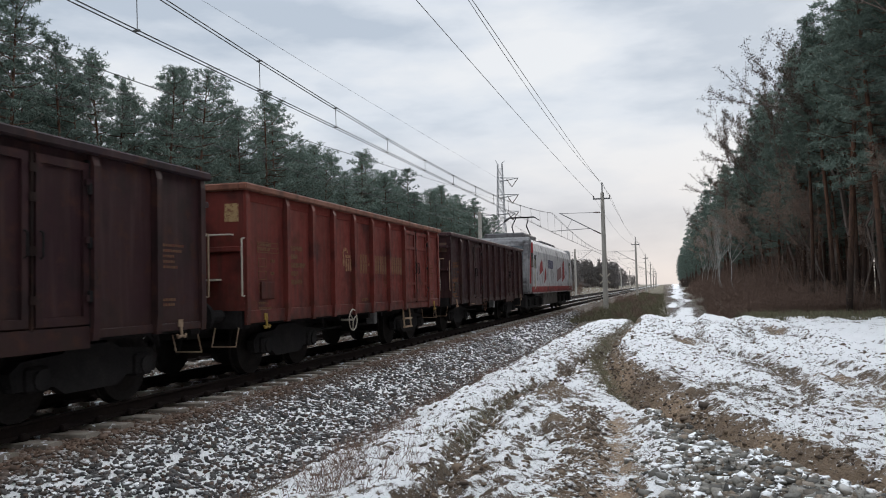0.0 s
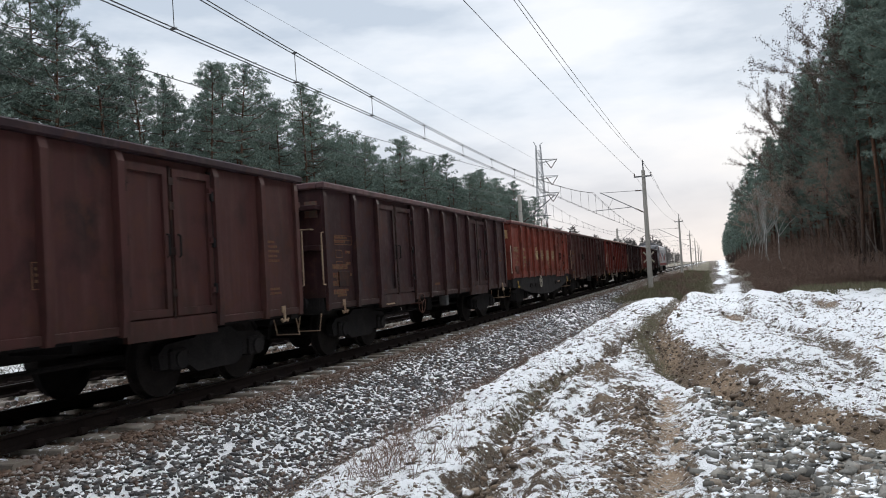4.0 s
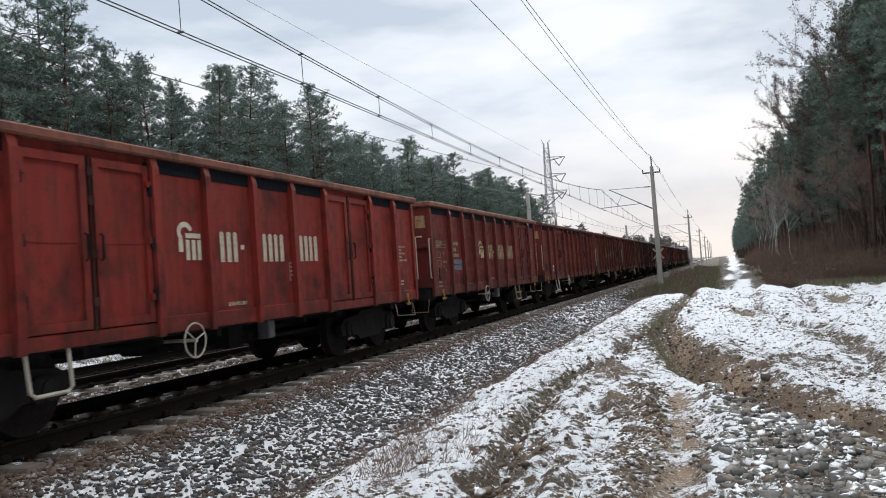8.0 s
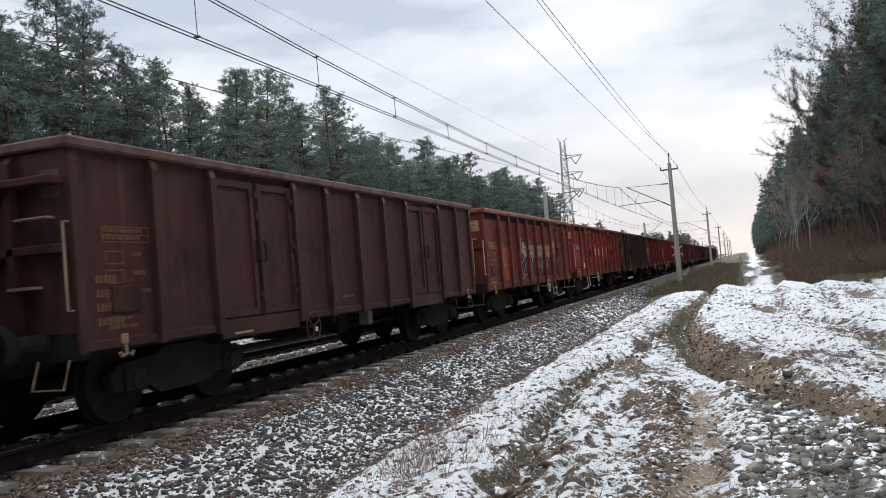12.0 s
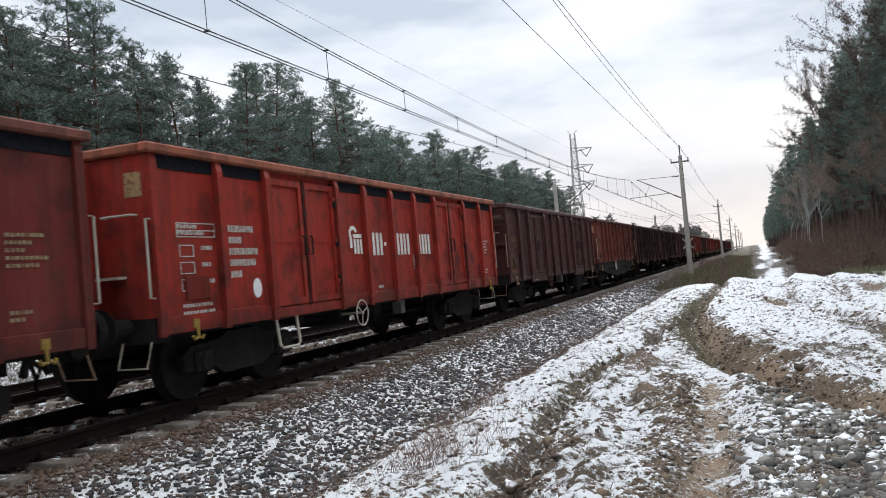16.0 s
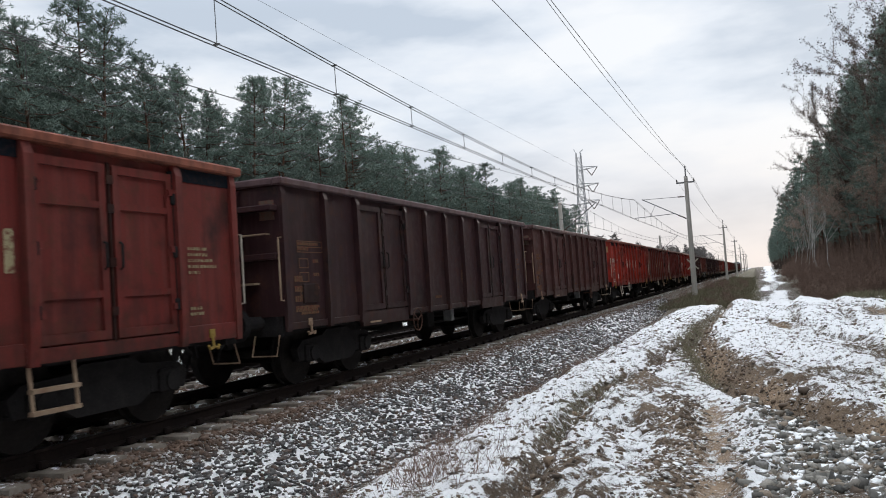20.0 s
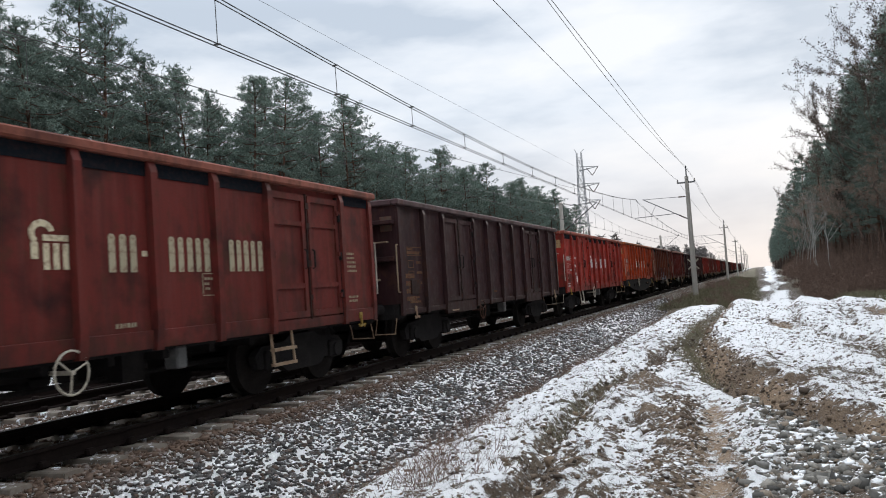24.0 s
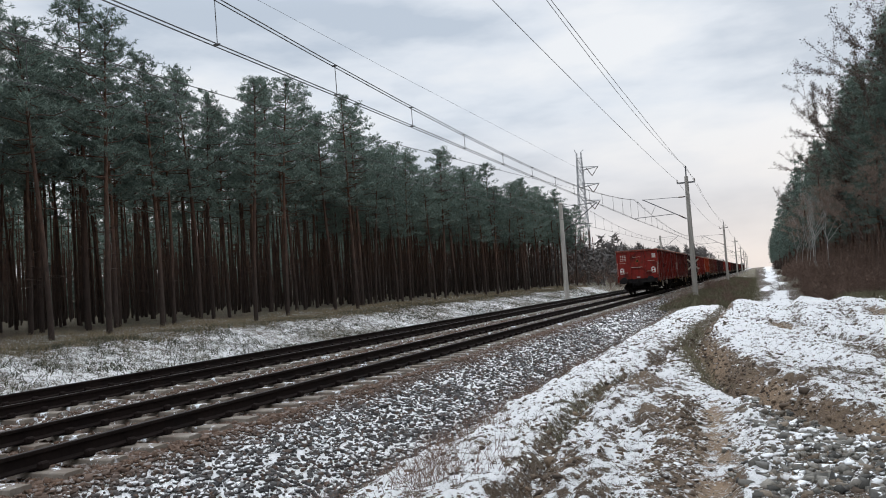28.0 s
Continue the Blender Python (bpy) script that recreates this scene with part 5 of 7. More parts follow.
def make_graffiti():
    """Sprayed tags on the wagons that carry them."""
    w = MOVING[16][0]
    st = [[(3.42, 2.1), (3.65, 2.15), (3.77, 2.3), (3.67, 1.85), (3.5, 1.67)], [(3.5, 1.67), (3.85, 2.0), (4.25, 2.1), (4.32, 1.95), (4.1, 1.75), (4.26, 1.56)],
          [(3.62, 1.78), (3.93, 1.87), (4.09, 1.84), (4.0, 1.66), (3.5, 1.46)], [(4.26, 1.56), (4.0, 1.33), (3.84, 1.13), (4.3, 1.2)], [(3.85, 1.1), (3.65, 1.06)]]
    st += [[(4.56, 2.1), (4.58, 1.65), (4.86, 1.8), (5.19, 1.8), (5.0, 1.55), (4.62, 1.34)], [(4.58, 1.96), (4.8, 1.94), (4.85, 2.2), (5.05, 2.18), (5.42, 1.9)], [(4.9, 1.48), (5.05, 1.1)],
           [(5.72, 2.04), (6.22, 2.0), (6.42, 2.1), (6.39, 1.66), (6.3, 1.2)], [(5.7, 1.8), (5.9, 1.57), (6.23, 1.33), (6.1, 1.4)]]
    st += [[(6.86, 2.5), (6.89, 2.1), (6.91, 1.3), (7.49, 1.82), (7.3, 1.65)], [(8.1, 1.9), (8.33, 2.3), (8.05, 1.58), (8.44, 2.2), (8.29, 1.52), (8.7, 2.3)]]
    for a, b in zip((3.47, 4.54, 5.63, 6.74), (4.4, 5.49, 6.6, 7.76)):
        bm = B()
        box(bm, HALF + 0.001, HALF + 0.0025, a, b, 1.08, 2.02)
        ob = part("sprayed_ground", bm, M["mark"], w, "dark purple-brown sprayed ground of the tag")
        ob.color = (0.040, 0.026, 0.034, 1.0)
    st = [[(y + 0.06, z) for y, z in p] for p in st]
    scrawl(w, [smooth(p) for p in st], (0.40, 0.40, 0.47), "spray_tag", "pale sprayed outlines of a wild tag", 0.010)
    bm = B()
    box(bm, HALF + 0.001, HALF + 0.004, 1.56, 2.44, 1.08, 2.0)
    ob = part("repainted_patch", bm, M["paint"], w, "bright red repainted patch")
    ob.color = (0.34, 0.05, 0.025, 0.1)
    w = MOVING[29][0]
    deep, sky_, ice = (0.014, 0.021, 0.046), (0.075, 0.14, 0.23), (0.36, 0.45, 0.52)

    def shape(outline, colour, lift, label):
        bm = B()
        prism(bm, outline, 0, HALF + lift, HALF + lift + 0.003)
        ob = part("sprayed_shape", bm, M["mark"], w, label)
        ob.color = (*colour, 0.35)
    shape(smooth([(2.5, 1.08), (2.6, 1.3), (2.85, 1.5), (3.05, 1.35), (3.3, 1.3), (3.32, 1.08)], 4), deep, 0.001, "dark blue sprayed edge of the mural")
    shape(smooth([(6.74, 1.08), (6.74, 1.5), (6.95, 1.3), (7.2, 1.22), (7.45, 1.09)], 4), deep, 0.001, "dark blue sprayed edge of the mural")
    for y0, y1, k in ((3.47, 4.4, 0), (4.54, 5.49, 1), (5.63, 6.6, 2)):
        w_ = y1 - y0

        def at(*pts):
            return [(y0 + u * w_, 1.07 + v) for u, v in pts]
        shape(smooth(at((0, 0), (0, 0.52), (0.2, 0.62), (0.45, 0.55 + 0.1 * k), (0.7, 0.66), (1, 0.58), (1, 0)), 4), deep, 0.001, "dark blue sprayed ground of the mural")
        bm = B()
        box(bm, HALF + 0.031, HALF + 0.034, y0, y1, 0.88, 1.055)
        ob = part("sprayed_foot", bm, M["mark"], w, "pale ice-blue sprayed foot of the mural")
        ob.color = (0.20, 0.28, 0.35, 0.8)
        shape(smooth(at((0.02, 0.02), (0.2, 0.22), (0.38, 0.20), (0.5, 0.04), (0.3, 0.01)), 4), sky_, 0.0045, "blue sprayed wave")
        shape(smooth(at((0.52, 0.03), (0.62, 0.25), (0.82, 0.36), (0.98, 0.2), (0.9, 0.02)), 4), sky_, 0.0045, "blue sprayed wave")
        waves = [at((0.02, 0.28), (0.2, 0.45), (0.42, 0.40), (0.55, 0.18), (0.52, 0.04)), at((0.55, 0.50), (0.7, 0.42), (0.9, 0.22), (0.99, 0.05)),
                 at((0.06, 0.06), (0.22, 0.16), (0.36, 0.12), (0.46, 0.03)), at((0.6, 0.1), (0.72, 0.26), (0.85, 0.28), (0.95, 0.16)), at((0.28, 0.34), (0.4, 0.26), (0.44, 0.12))]
        if k != 1:
            waves.append(at((0.05, 0.66), (0.3, 0.60), (0.6, 0.64), (0.9, 0.55)))
        else:
            waves.append(at((0.05, 0.5), (0.3, 0.72), (0.5, 0.78), (0.62, 0.6), (0.58, 0.35)))
        scrawl(w, [smooth(p) for p in waves], ice, "spray_line", "ice-white sprayed swirl of the mural", 0.017)
        scrawl(w, [smooth(at((0.1, 0.0), (0.35, 0.05), (0.65, 0.0), (0.95, 0.05)))], ice, "spray_line", "ice-white sprayed swirl of the mural", 0.02)
    scrawl(MOVING[28][0], [[(3.2, 1.55), (3.35, 1.45), (3.5, 1.62), (3.75, 1.78)]], (0.5, 0.48, 0.45), "spray_tag", "short pale sprayed line", 0.02)
    scrawl(MOVING[11][0], [[(1.75, 1.62), (2.05, 1.62), (2.35, 1.62)], [(1.75, 1.48), (2.3, 1.48)]], (0.12, 0.14, 0.2), "spray_tag", "dark blue sprayed tag", 0.06)


make_graffiti()


def make_locomotive():
    """A six-axle electric locomotive, grey-white over a red band, with its rear pantograph up."""
    root = empty("electric_locomotive", label="grey-white and red six-axle electric locomotive with a raised pantograph", category="locomotive")
    L, hw = 18.6, 1.46
    silver, red, dark = (0.46, 0.455, 0.46), (0.24, 0.026, 0.028), (0.10, 0.10, 0.11)

    def add(name, bm, mat, colour=None, label="", up=root):
        ob = part(name, bm, mat, up, label)
        if colour:
            ob.color = (*colour, 0.15)
        return ob
    bm = B()
    prism(bm, [(-hw, 1.0), (hw, 1.0), (hw, 3.05), (hw - 0.12, 3.45), (hw - 0.45, 3.72), (-hw + 0.45, 3.72), (-hw + 0.12, 3.45), (-hw, 3.05)], 1, 1.2, L - 1.2)
    add("body_shell", bm, M["paint"], silver, "grey-white body shell")
    for y0, y1, s in ((0.0, 1.2, -1), (L - 1.2, L, 1)):
        bm = B()
        ya, yb = (y0, y1) if s < 0 else (y1, y0)
        prof = [(yb, 1.0), (ya + (-s) * 0.10, 1.0), (ya, 1.5), (ya + (-s) * 0.15, 2.1), (ya + (-s) * 0.7, 3.4), (ya + (-s) * 0.9, 3.6), (yb, 3.72)]
        prism(bm, prof, 0, -hw, hw)
        bmesh.ops.bevel(bm, geom=list(bm.edges), offset=0.09, segments=2, affect="EDGES")
        cab = add("cab_nose", bm, M["paint"], (0.20, 0.20, 0.205) if s < 0 else silver, "grey sloping cab front")
        bm = B()
        e = -s
        prism(bm, [(ya + e * 0.19, 2.2), (ya + e * 0.14, 2.24), (ya + e * 0.60, 3.26), (ya + e * 0.66, 3.24)], 0, -1.15, 1.15)
        add("windscreen", bm, M["glass"], None, "dark windscreen", cab)
        bm = B()
        for px in (-1.0, 1.0):
            disc_end = [(px + 0.12 * cos(2 * pi * k / 12), 1.55 + 0.12 * sin(2 * pi * k / 12)) for k in range(12)]
            prism(bm, disc_end, 1, ya - 0.02, ya + 0.02)
        add("headlights", bm, M["galv"], None, "unlit round lamps", cab)
        bm = B()
        box(bm, -1.3, 1.3, min(ya, ya + e * 0.5), max(ya, ya + e * 0.5), 0.35, 0.95, 0.04)
        add("buffer_beam", bm, M["iron"], None, "dark buffer beam and snow plough")
        for px in (-0.875, 0.875):
            bm = B()
            tube(bm, [(px, ya, 0.98), (px, ya + s * 0.35, 0.98)], 0.1, 10)
            tube(bm, [(px, ya + s * 0.33, 0.98), (px, ya + s * 0.38, 0.98)], 0.23, 16)
            add("buffer", bm, M["iron"])
    bm = B()
    for s in (-1, 1):
        box(bm, s * hw, s * (hw + 0.02), 0.9, L - 0.9, 1.06, 1.34)
    add("red_band", bm, M["paint"], red, "red band along the sill")
    for k, (y0, y1, z0, z1) in enumerate(((3.4, 4.6, 1.9, 2.7), (10.2, 12.4, 1.6, 2.5), (12.8, 14.0, 1.6, 2.9), (5.0, 5.8, 1.5, 2.3))):
        bm = B()
        prism(bm, [(y0, z0), (y1, z0 + 0.25), (y1 - 0.2, z1), (y0 + 0.35, z1 - 0.2)], 0, hw, hw + 0.012)
        add("livery_flash", bm, M["mark"], (0.24, 0.05, 0.05) if k != 1 else (0.2, 0.12, 0.12), "red livery flash")
    bm = B()
    blocks_ = [(6.6 + 0.42 * k, 6.9 + 0.42 * k, 2.3, 2.75) for k in range(5)]
    for y0, y1, z0, z1 in blocks_:
        box(bm, hw, hw + 0.012, y0, y1, z0, z1)
    add("name_blocks", bm, M["mark"], (0.10, 0.10, 0.14), "dark blocks of the operator's name")
    for y in (1.55, L - 2.3):
        bm = B()
        box(bm, hw - 0.01, hw + 0.018, y, y + 0.75, 1.15, 3.0, 0.02)
        d = add("cab_door", bm, M["paint"], silver, "grey cab door")
        bm = B()
        box(bm, hw + 0.012, hw + 0.026, y + 0.14, y + 0.6, 2.2, 2.85, 0.02)
        add("door_window", bm, M["glass"], None, "dark window", d)
        bm = B()
        tube(bm, [(hw + 0.03, y - 0.08, 1.2), (hw + 0.08, y - 0.08, 1.25), (hw + 0.08, y - 0.08, 2.6), (hw + 0.03, y - 0.08, 2.65)], 0.02, 5)
        add("handrail", bm, M["white_bar"], None, "pale handrail", d)
    bm = B()
    box(bm, hw - 0.01, hw + 0.015, 0.75, 1.35, 2.25, 2.95, 0.03)
    add("side_window", bm, M["glass"], None, "dark cab side window")
    bm = B()
    prism(bm, [(0.25, 1.5), (0.62, 1.45), (0.74, 2.15), (1.45, 3.05), (1.42, 3.45), (1.0, 3.42), (0.45, 2.35)], 0, hw, hw + 0.012)
    add("livery_flash", bm, M["mark"], red, "red flash along the cab corner")
    # roof gear
    bm = B()
    box(bm, -1.0, 1.0, 1.9, 5.6, 3.70, 3.98, 0.06)
    add("roof_hood", bm, M["paint"], (0.13, 0.13, 0.135), "dark grey roof hood")
    bm = B()
    for k in range(5):
        box(bm, -0.9, 0.9, 8.5 + k * 1.2, 9.3 + k * 1.2, 3.70, 3.90, 0.04)
    add("roof_resistors", bm, M["paint"], dark, "dark roof equipment")
    bm = B()
    for s in (-1, 1):
        tube(bm, [(s * 0.45, 7.6, 4.05), (s * 0.40, 6.3, 4.6), (s * 0.35, 7.3, 5.13)], 0.035, 5)
        tube(bm, [(s * 0.7, 7.2, 3.72), (s * 0.7, 7.2, 4.05)], 0.06, 6)
    for yy in (7.05, 7.45):
        tube(bm, [(-0.95, yy, 4.98), (-0.7, yy, 5.16), (0.7, yy, 5.16), (0.95, yy, 4.98)], 0.025, 5)
    tube(bm, [(-0.6, 7.6, 4.05), (0.6, 7.6, 4.05)], 0.05, 6)
    add("pantograph", bm, M["iron"], None, "raised dark pantograph")
    bm = B()
    box(bm, -1.2, 1.2, 6.4, L - 6.4, 0.35, 1.0, 0.05)
    add("underfloor_box", bm, M["paint"], (0.3, 0.3, 0.3), "grey underfloor equipment box")
    for y in (3.6, L - 3.6):
        bm = B()
        for s in (-1, 1):
            prism(bm, [(-2.5, 0.5), (-2.4, 0.3), (2.4, 0.3), (2.5, 0.5), (2.3, 0.85), (-2.3, 0.85)], 0, s * 1.05 - 0.08, s * 1.05 + 0.08)
            for a in (-1.9, 0, 1.9):
                box(bm, s * 1.05 - 0.1, s * 1.05 + 0.2, a - 0.2, a + 0.2, 0.4, 0.75, 0.04)
        bg = add("bogie", bm, M["iron"], None, "dark three-axle bogie")
        bg.location = (0, y, 0)
        for a in (-1.9, 0, 1.9):
            bm = B()
            for s in (-1, 1):
                disc(bm, s * 0.68, s * 0.80, 0, 0, 0.62, 28)
                disc(bm, s * 0.80, s * 0.85, 0, 0, 0.4, 20, 0.2)
            disc(bm, -1.0, 1.0, 0, 0, 0.09, 8)
            ob = add("wheelset", bm, M["wheel"], None, "", bg)
            ob.location = (0, a, 0.62)
    return root


m = Nodes("dark_cab_glass", 0.08, 0.0, 0.5)
M["glass"] = m.done((0.02, 0.022, 0.025))
LOCO = make_locomotive()

# ---- overhead line ----


def insulator(bm, a, b, r=0.055):
    """A ribbed insulator turned in one piece."""
    a, b = Vector(a), Vector(b)
    d = (b - a).normalized()
    side = d.cross(Vector((0, 1, 0.01))).normalized()
    up = side.cross(d)
    rings = []
    for k in range(15):
        rr = r if k % 2 else r * 0.45
        rings.append([bm.verts.new(a.lerp(b, k / 14) + (side * cos(2 * pi * j / 8) + up * sin(2 * pi * j / 8)) * rr) for j in range(8)])
    for p, q in zip(rings, rings[1:]):
        for j in range(8):
            bm.faces.new((p[j], p[(j + 1) % 8], q[(j + 1) % 8], q[j]))
    bm.faces.new(rings[0][::-1])
    bm.faces.new(rings[-1])
    bmesh.ops.recalc_face_normals(bm, faces=list(bm.faces))


def near_mast(y):
    """A spun concrete mast beside the lane: crossarm for the feeder lines, cantilever over the near track."""
    root = empty("catenary_mast", label="tall tapered concrete catenary mast with a crossarm and a cantilever", category="catenary mast", group="catenary masts")
    root.location = (-4.0, y, ground_at(-4.0, y) if y < 300 else -0.6)
    h0 = -root.location.z
    bm = B()
    tube(bm, [(0, 0, -0.3), (0, 0, h0 + 4), (0, 0, h0 + 7.9)], 0.19, 12, 0.125)
    part("pole", bm, M["concrete"], root)
    bm = B()
    tube(bm, [(0, 0, -0.2), (0, 0, 0.12)], 0.42, 10, 0.36)
    part("footing", bm, M["concrete"], root)
    bm = B()
    tube(bm, [(0, 0, h0 + 7.8), (0, 0, h0 + 8.62)], 0.05, 6)
    box(bm, -0.66, 0.56, -0.05, 0.05, h0 + 7.42, h0 + 7.52)
    part("crossarm", bm, M["galv"], root, "steel crossarm")
    for x in (-0.62, 0.52):
        bm = B()
        insulator(bm, (x, 0, h0 + 7.5), (x, 0, h0 + 7.72))
        part("insulator", bm, M["insulator"], root, "brown pin insulator")
    bm = B()
    tube(bm, [(-0.12, 0, h0 + 4.94), (-3.07, 0, h0 + 6.57)], 0.035, 6)
    tube(bm, [(-0.12, 0, h0 + 6.5), (-3.0, 0, h0 + 6.55)], 0.018, 5)
    tube(bm, [(-0.95, 0, h0 + 5.38), (-3.66, 0, h0 + 5.30)], 0.025, 6)
    tube(bm, [(-3.66, 0, h0 + 5.30), (-3.66, 0, h0 + 5.22)], 0.02, 5)
    tube(bm, [(-2.2, 0, h0 + 6.08), (-2.6, 0, h0 + 5.33)], 0.012, 5)
    part("cantilever", bm, M["galv"], root, "steel tube cantilever over the track")
    bm = B()
    insulator(bm, (-0.2, 0, h0 + 4.98), (-0.7, 0, h0 + 5.26), 0.06)
    part("insulator", bm, M["insulator"], root, "brown rod insulator")
    bm = B()
    insulator(bm, (-0.2, 0, h0 + 6.5), (-0.65, 0, h0 + 6.51), 0.06)
    part("insulator", bm, M["insulator"], root, "brown rod insulator")
    return root


def far_mast(y):
    root = empty("catenary_mast", label="short pale concrete catenary mast with a slanted cantilever beside the trees", category="catenary mast", group="catenary masts")
    root.location = (-13.1, y, -0.5)
    bm = B()
    tube(bm, [(0, 0, -0.2), (0, 0, 4), (0, 0, 7.5)], 0.185, 12, 0.14)
    part("pole", bm, M["concrete"], root)
    bm = B()
    tube(bm, [(0.1, 0, 5.35), (2.7, 0, 7.3)], 0.035, 6)
    tube(bm, [(0.1, 0, 7.2), (2.65, 0, 7.26)], 0.018, 5)
    tube(bm, [(0.7, 0, 5.85), (2.3, 0, 5.8)], 0.025, 6)
    part("cantilever", bm, M["galv"], root, "steel tube cantilever")
    bm = B()
    insulator(bm, (0.15, 0, 5.4), (0.6, 0, 5.74), 0.06)
    part("insulator", bm, M["insulator"], root, "brown rod insulator")
    return root


MAST_Y = [-1.5, 58.8, 129.0, 200.0, 271.0, 342.0, 413.0, 484.0]


def make_line():
    for y in MAST_Y[1:]:
        near_mast(y)
    for y in (59.5, 127.0, 196.0, 266.0, 336.0):
        far_mast(y)
    # each run of wire is a thing of its own
    for cx in (NEAR, FAR):
        root = empty("contact_line", label="contact wires and messenger wires with droppers over the track", category="overhead line", group="overhead lines")
        fat = 0.010 if cx == NEAR else 0.006
        bm = B()
        for s in (-0.05, 0.05):
            tube(bm, [(cx + s + (0.15 if k % 2 else -0.15), y, 5.21) for k, y in enumerate([-60.0] + MAST_Y)], fat, 5)
        part("contact_wire", bm, M["wire"], root, "pair of dark contact wires")
        mess = B()
        zs = []
        for k, (a, b) in enumerate(zip([-60.0] + MAST_Y, MAST_Y)):
            n = 16
            for i in range(n + (b == MAST_Y[-1])):
                t = i / n
                zs.append((cx + 0.15 * (2 * t - 1) * (1 if k % 2 == 0 else -1), a + (b - a) * t, 5.54 + 1.08 * (2 * t - 1) ** 2))
        for s in (-0.045, 0.045):
            tube(mess, [(x + s, y, z) for x, y, z in zs], fat, 5)
        part("messenger_wire", mess, M["wire"], root, "pair of sagging messenger wires")
        y = 2.64
        ys = [p[1] for p in zs]
        while y < 130:
            x, z = np.interp(y, ys, [p[0] for p in zs]), np.interp(y, ys, [p[2] for p in zs])
            bm = B()
            tube(bm, [(x, y, z + 0.02), (x + 0.01, y, 5.2)], 0.008, 4)
            for zz in (z, 5.22):
                box(bm, x - 0.055, x + 0.055, y - 0.014, y + 0.014, zz - 0.014, zz + 0.014)
            part("dropper", bm, M["wire"], root)
            y += 3.83
    # span over the observer: lowest point's place and height, bend; then even sags from mast to mast
    for x, z_end, low_y, low_z, bend in ((-4.62, 7.68, 9.0, 7.15, 1.95e-4), (-3.48, 7.70, 6.0, 7.03, 2.4e-4), (-3.98, 8.62, 27.0, 7.655, 9.5e-4)):
        bm = B()
        pts = [(x, y, low_z + bend * (y - low_y) ** 2) for y in np.linspace(-14, MAST_Y[1], 30)[:-1]]
        for a, b in zip(MAST_Y[1:], MAST_Y[2:]):
            for i in range(14):
                t = i / 14
                pts.append((x, a + (b - a) * t, z_end - 0.7 * (1 - (2 * t - 1) ** 2)))
        tube(bm, pts, 0.0085, 6)
        me = bpy.data.meshes.new("feeder_wire")
        bm.to_mesh(me)
        bm.free()
        me.materials.append(M["wire"])
        tagged(link_mesh("feeder_wire", me), "thin dark feeder wire sagging between the mast tops", "overhead wire", "feeder wires")
    for x, z0 in ((-13.0, 6.6),):
        bm = B()
        tube(bm, [(x, -15, z0 + 0.3), (x, 8, z0 + 0.08), (x, 26, z0 + 0.42), (x, 45, z0 + 1.15), (x - 3, 80, z0 + 3.6), (-26.5, 150, 18.6)], 0.012, 6)
        me = bpy.data.meshes.new("power_wire")
        bm.to_mesh(me)
        bm.free()
        me.materials.append(M["wire"])
        tagged(link_mesh("power_wire", me), "thin dark power wire running along the wood", "overhead wire", "power wires")


def power_wires():
    """Wires of the lattice tower's line, sagging above the wood."""
    for pts in ([(-26.7, -30, 19.9), (-26.7, 20, 19.35), (-26.7, 60, 19.4), (-26.7, 100, 19.7), (-26.7, 150, 20.1)],
                [(-26.7, 40, 11.2), (-26.7, 75, 11.3), (-26.7, 93, 11.85), (-26.7, 112, 12.6), (-26.7, 150, 13.9)]):
        bm = B()
        tube(bm, pts, 0.011, 5)
        me = bpy.data.meshes.new("power_wire")
        bm.to_mesh(me)
        bm.free()
        me.materials.append(M["wire"])
        tagged(link_mesh("power_wire", me), "thin dark power wire running to the lattice pylon", "overhead wire", "power wires")


make_line()
power_wires()


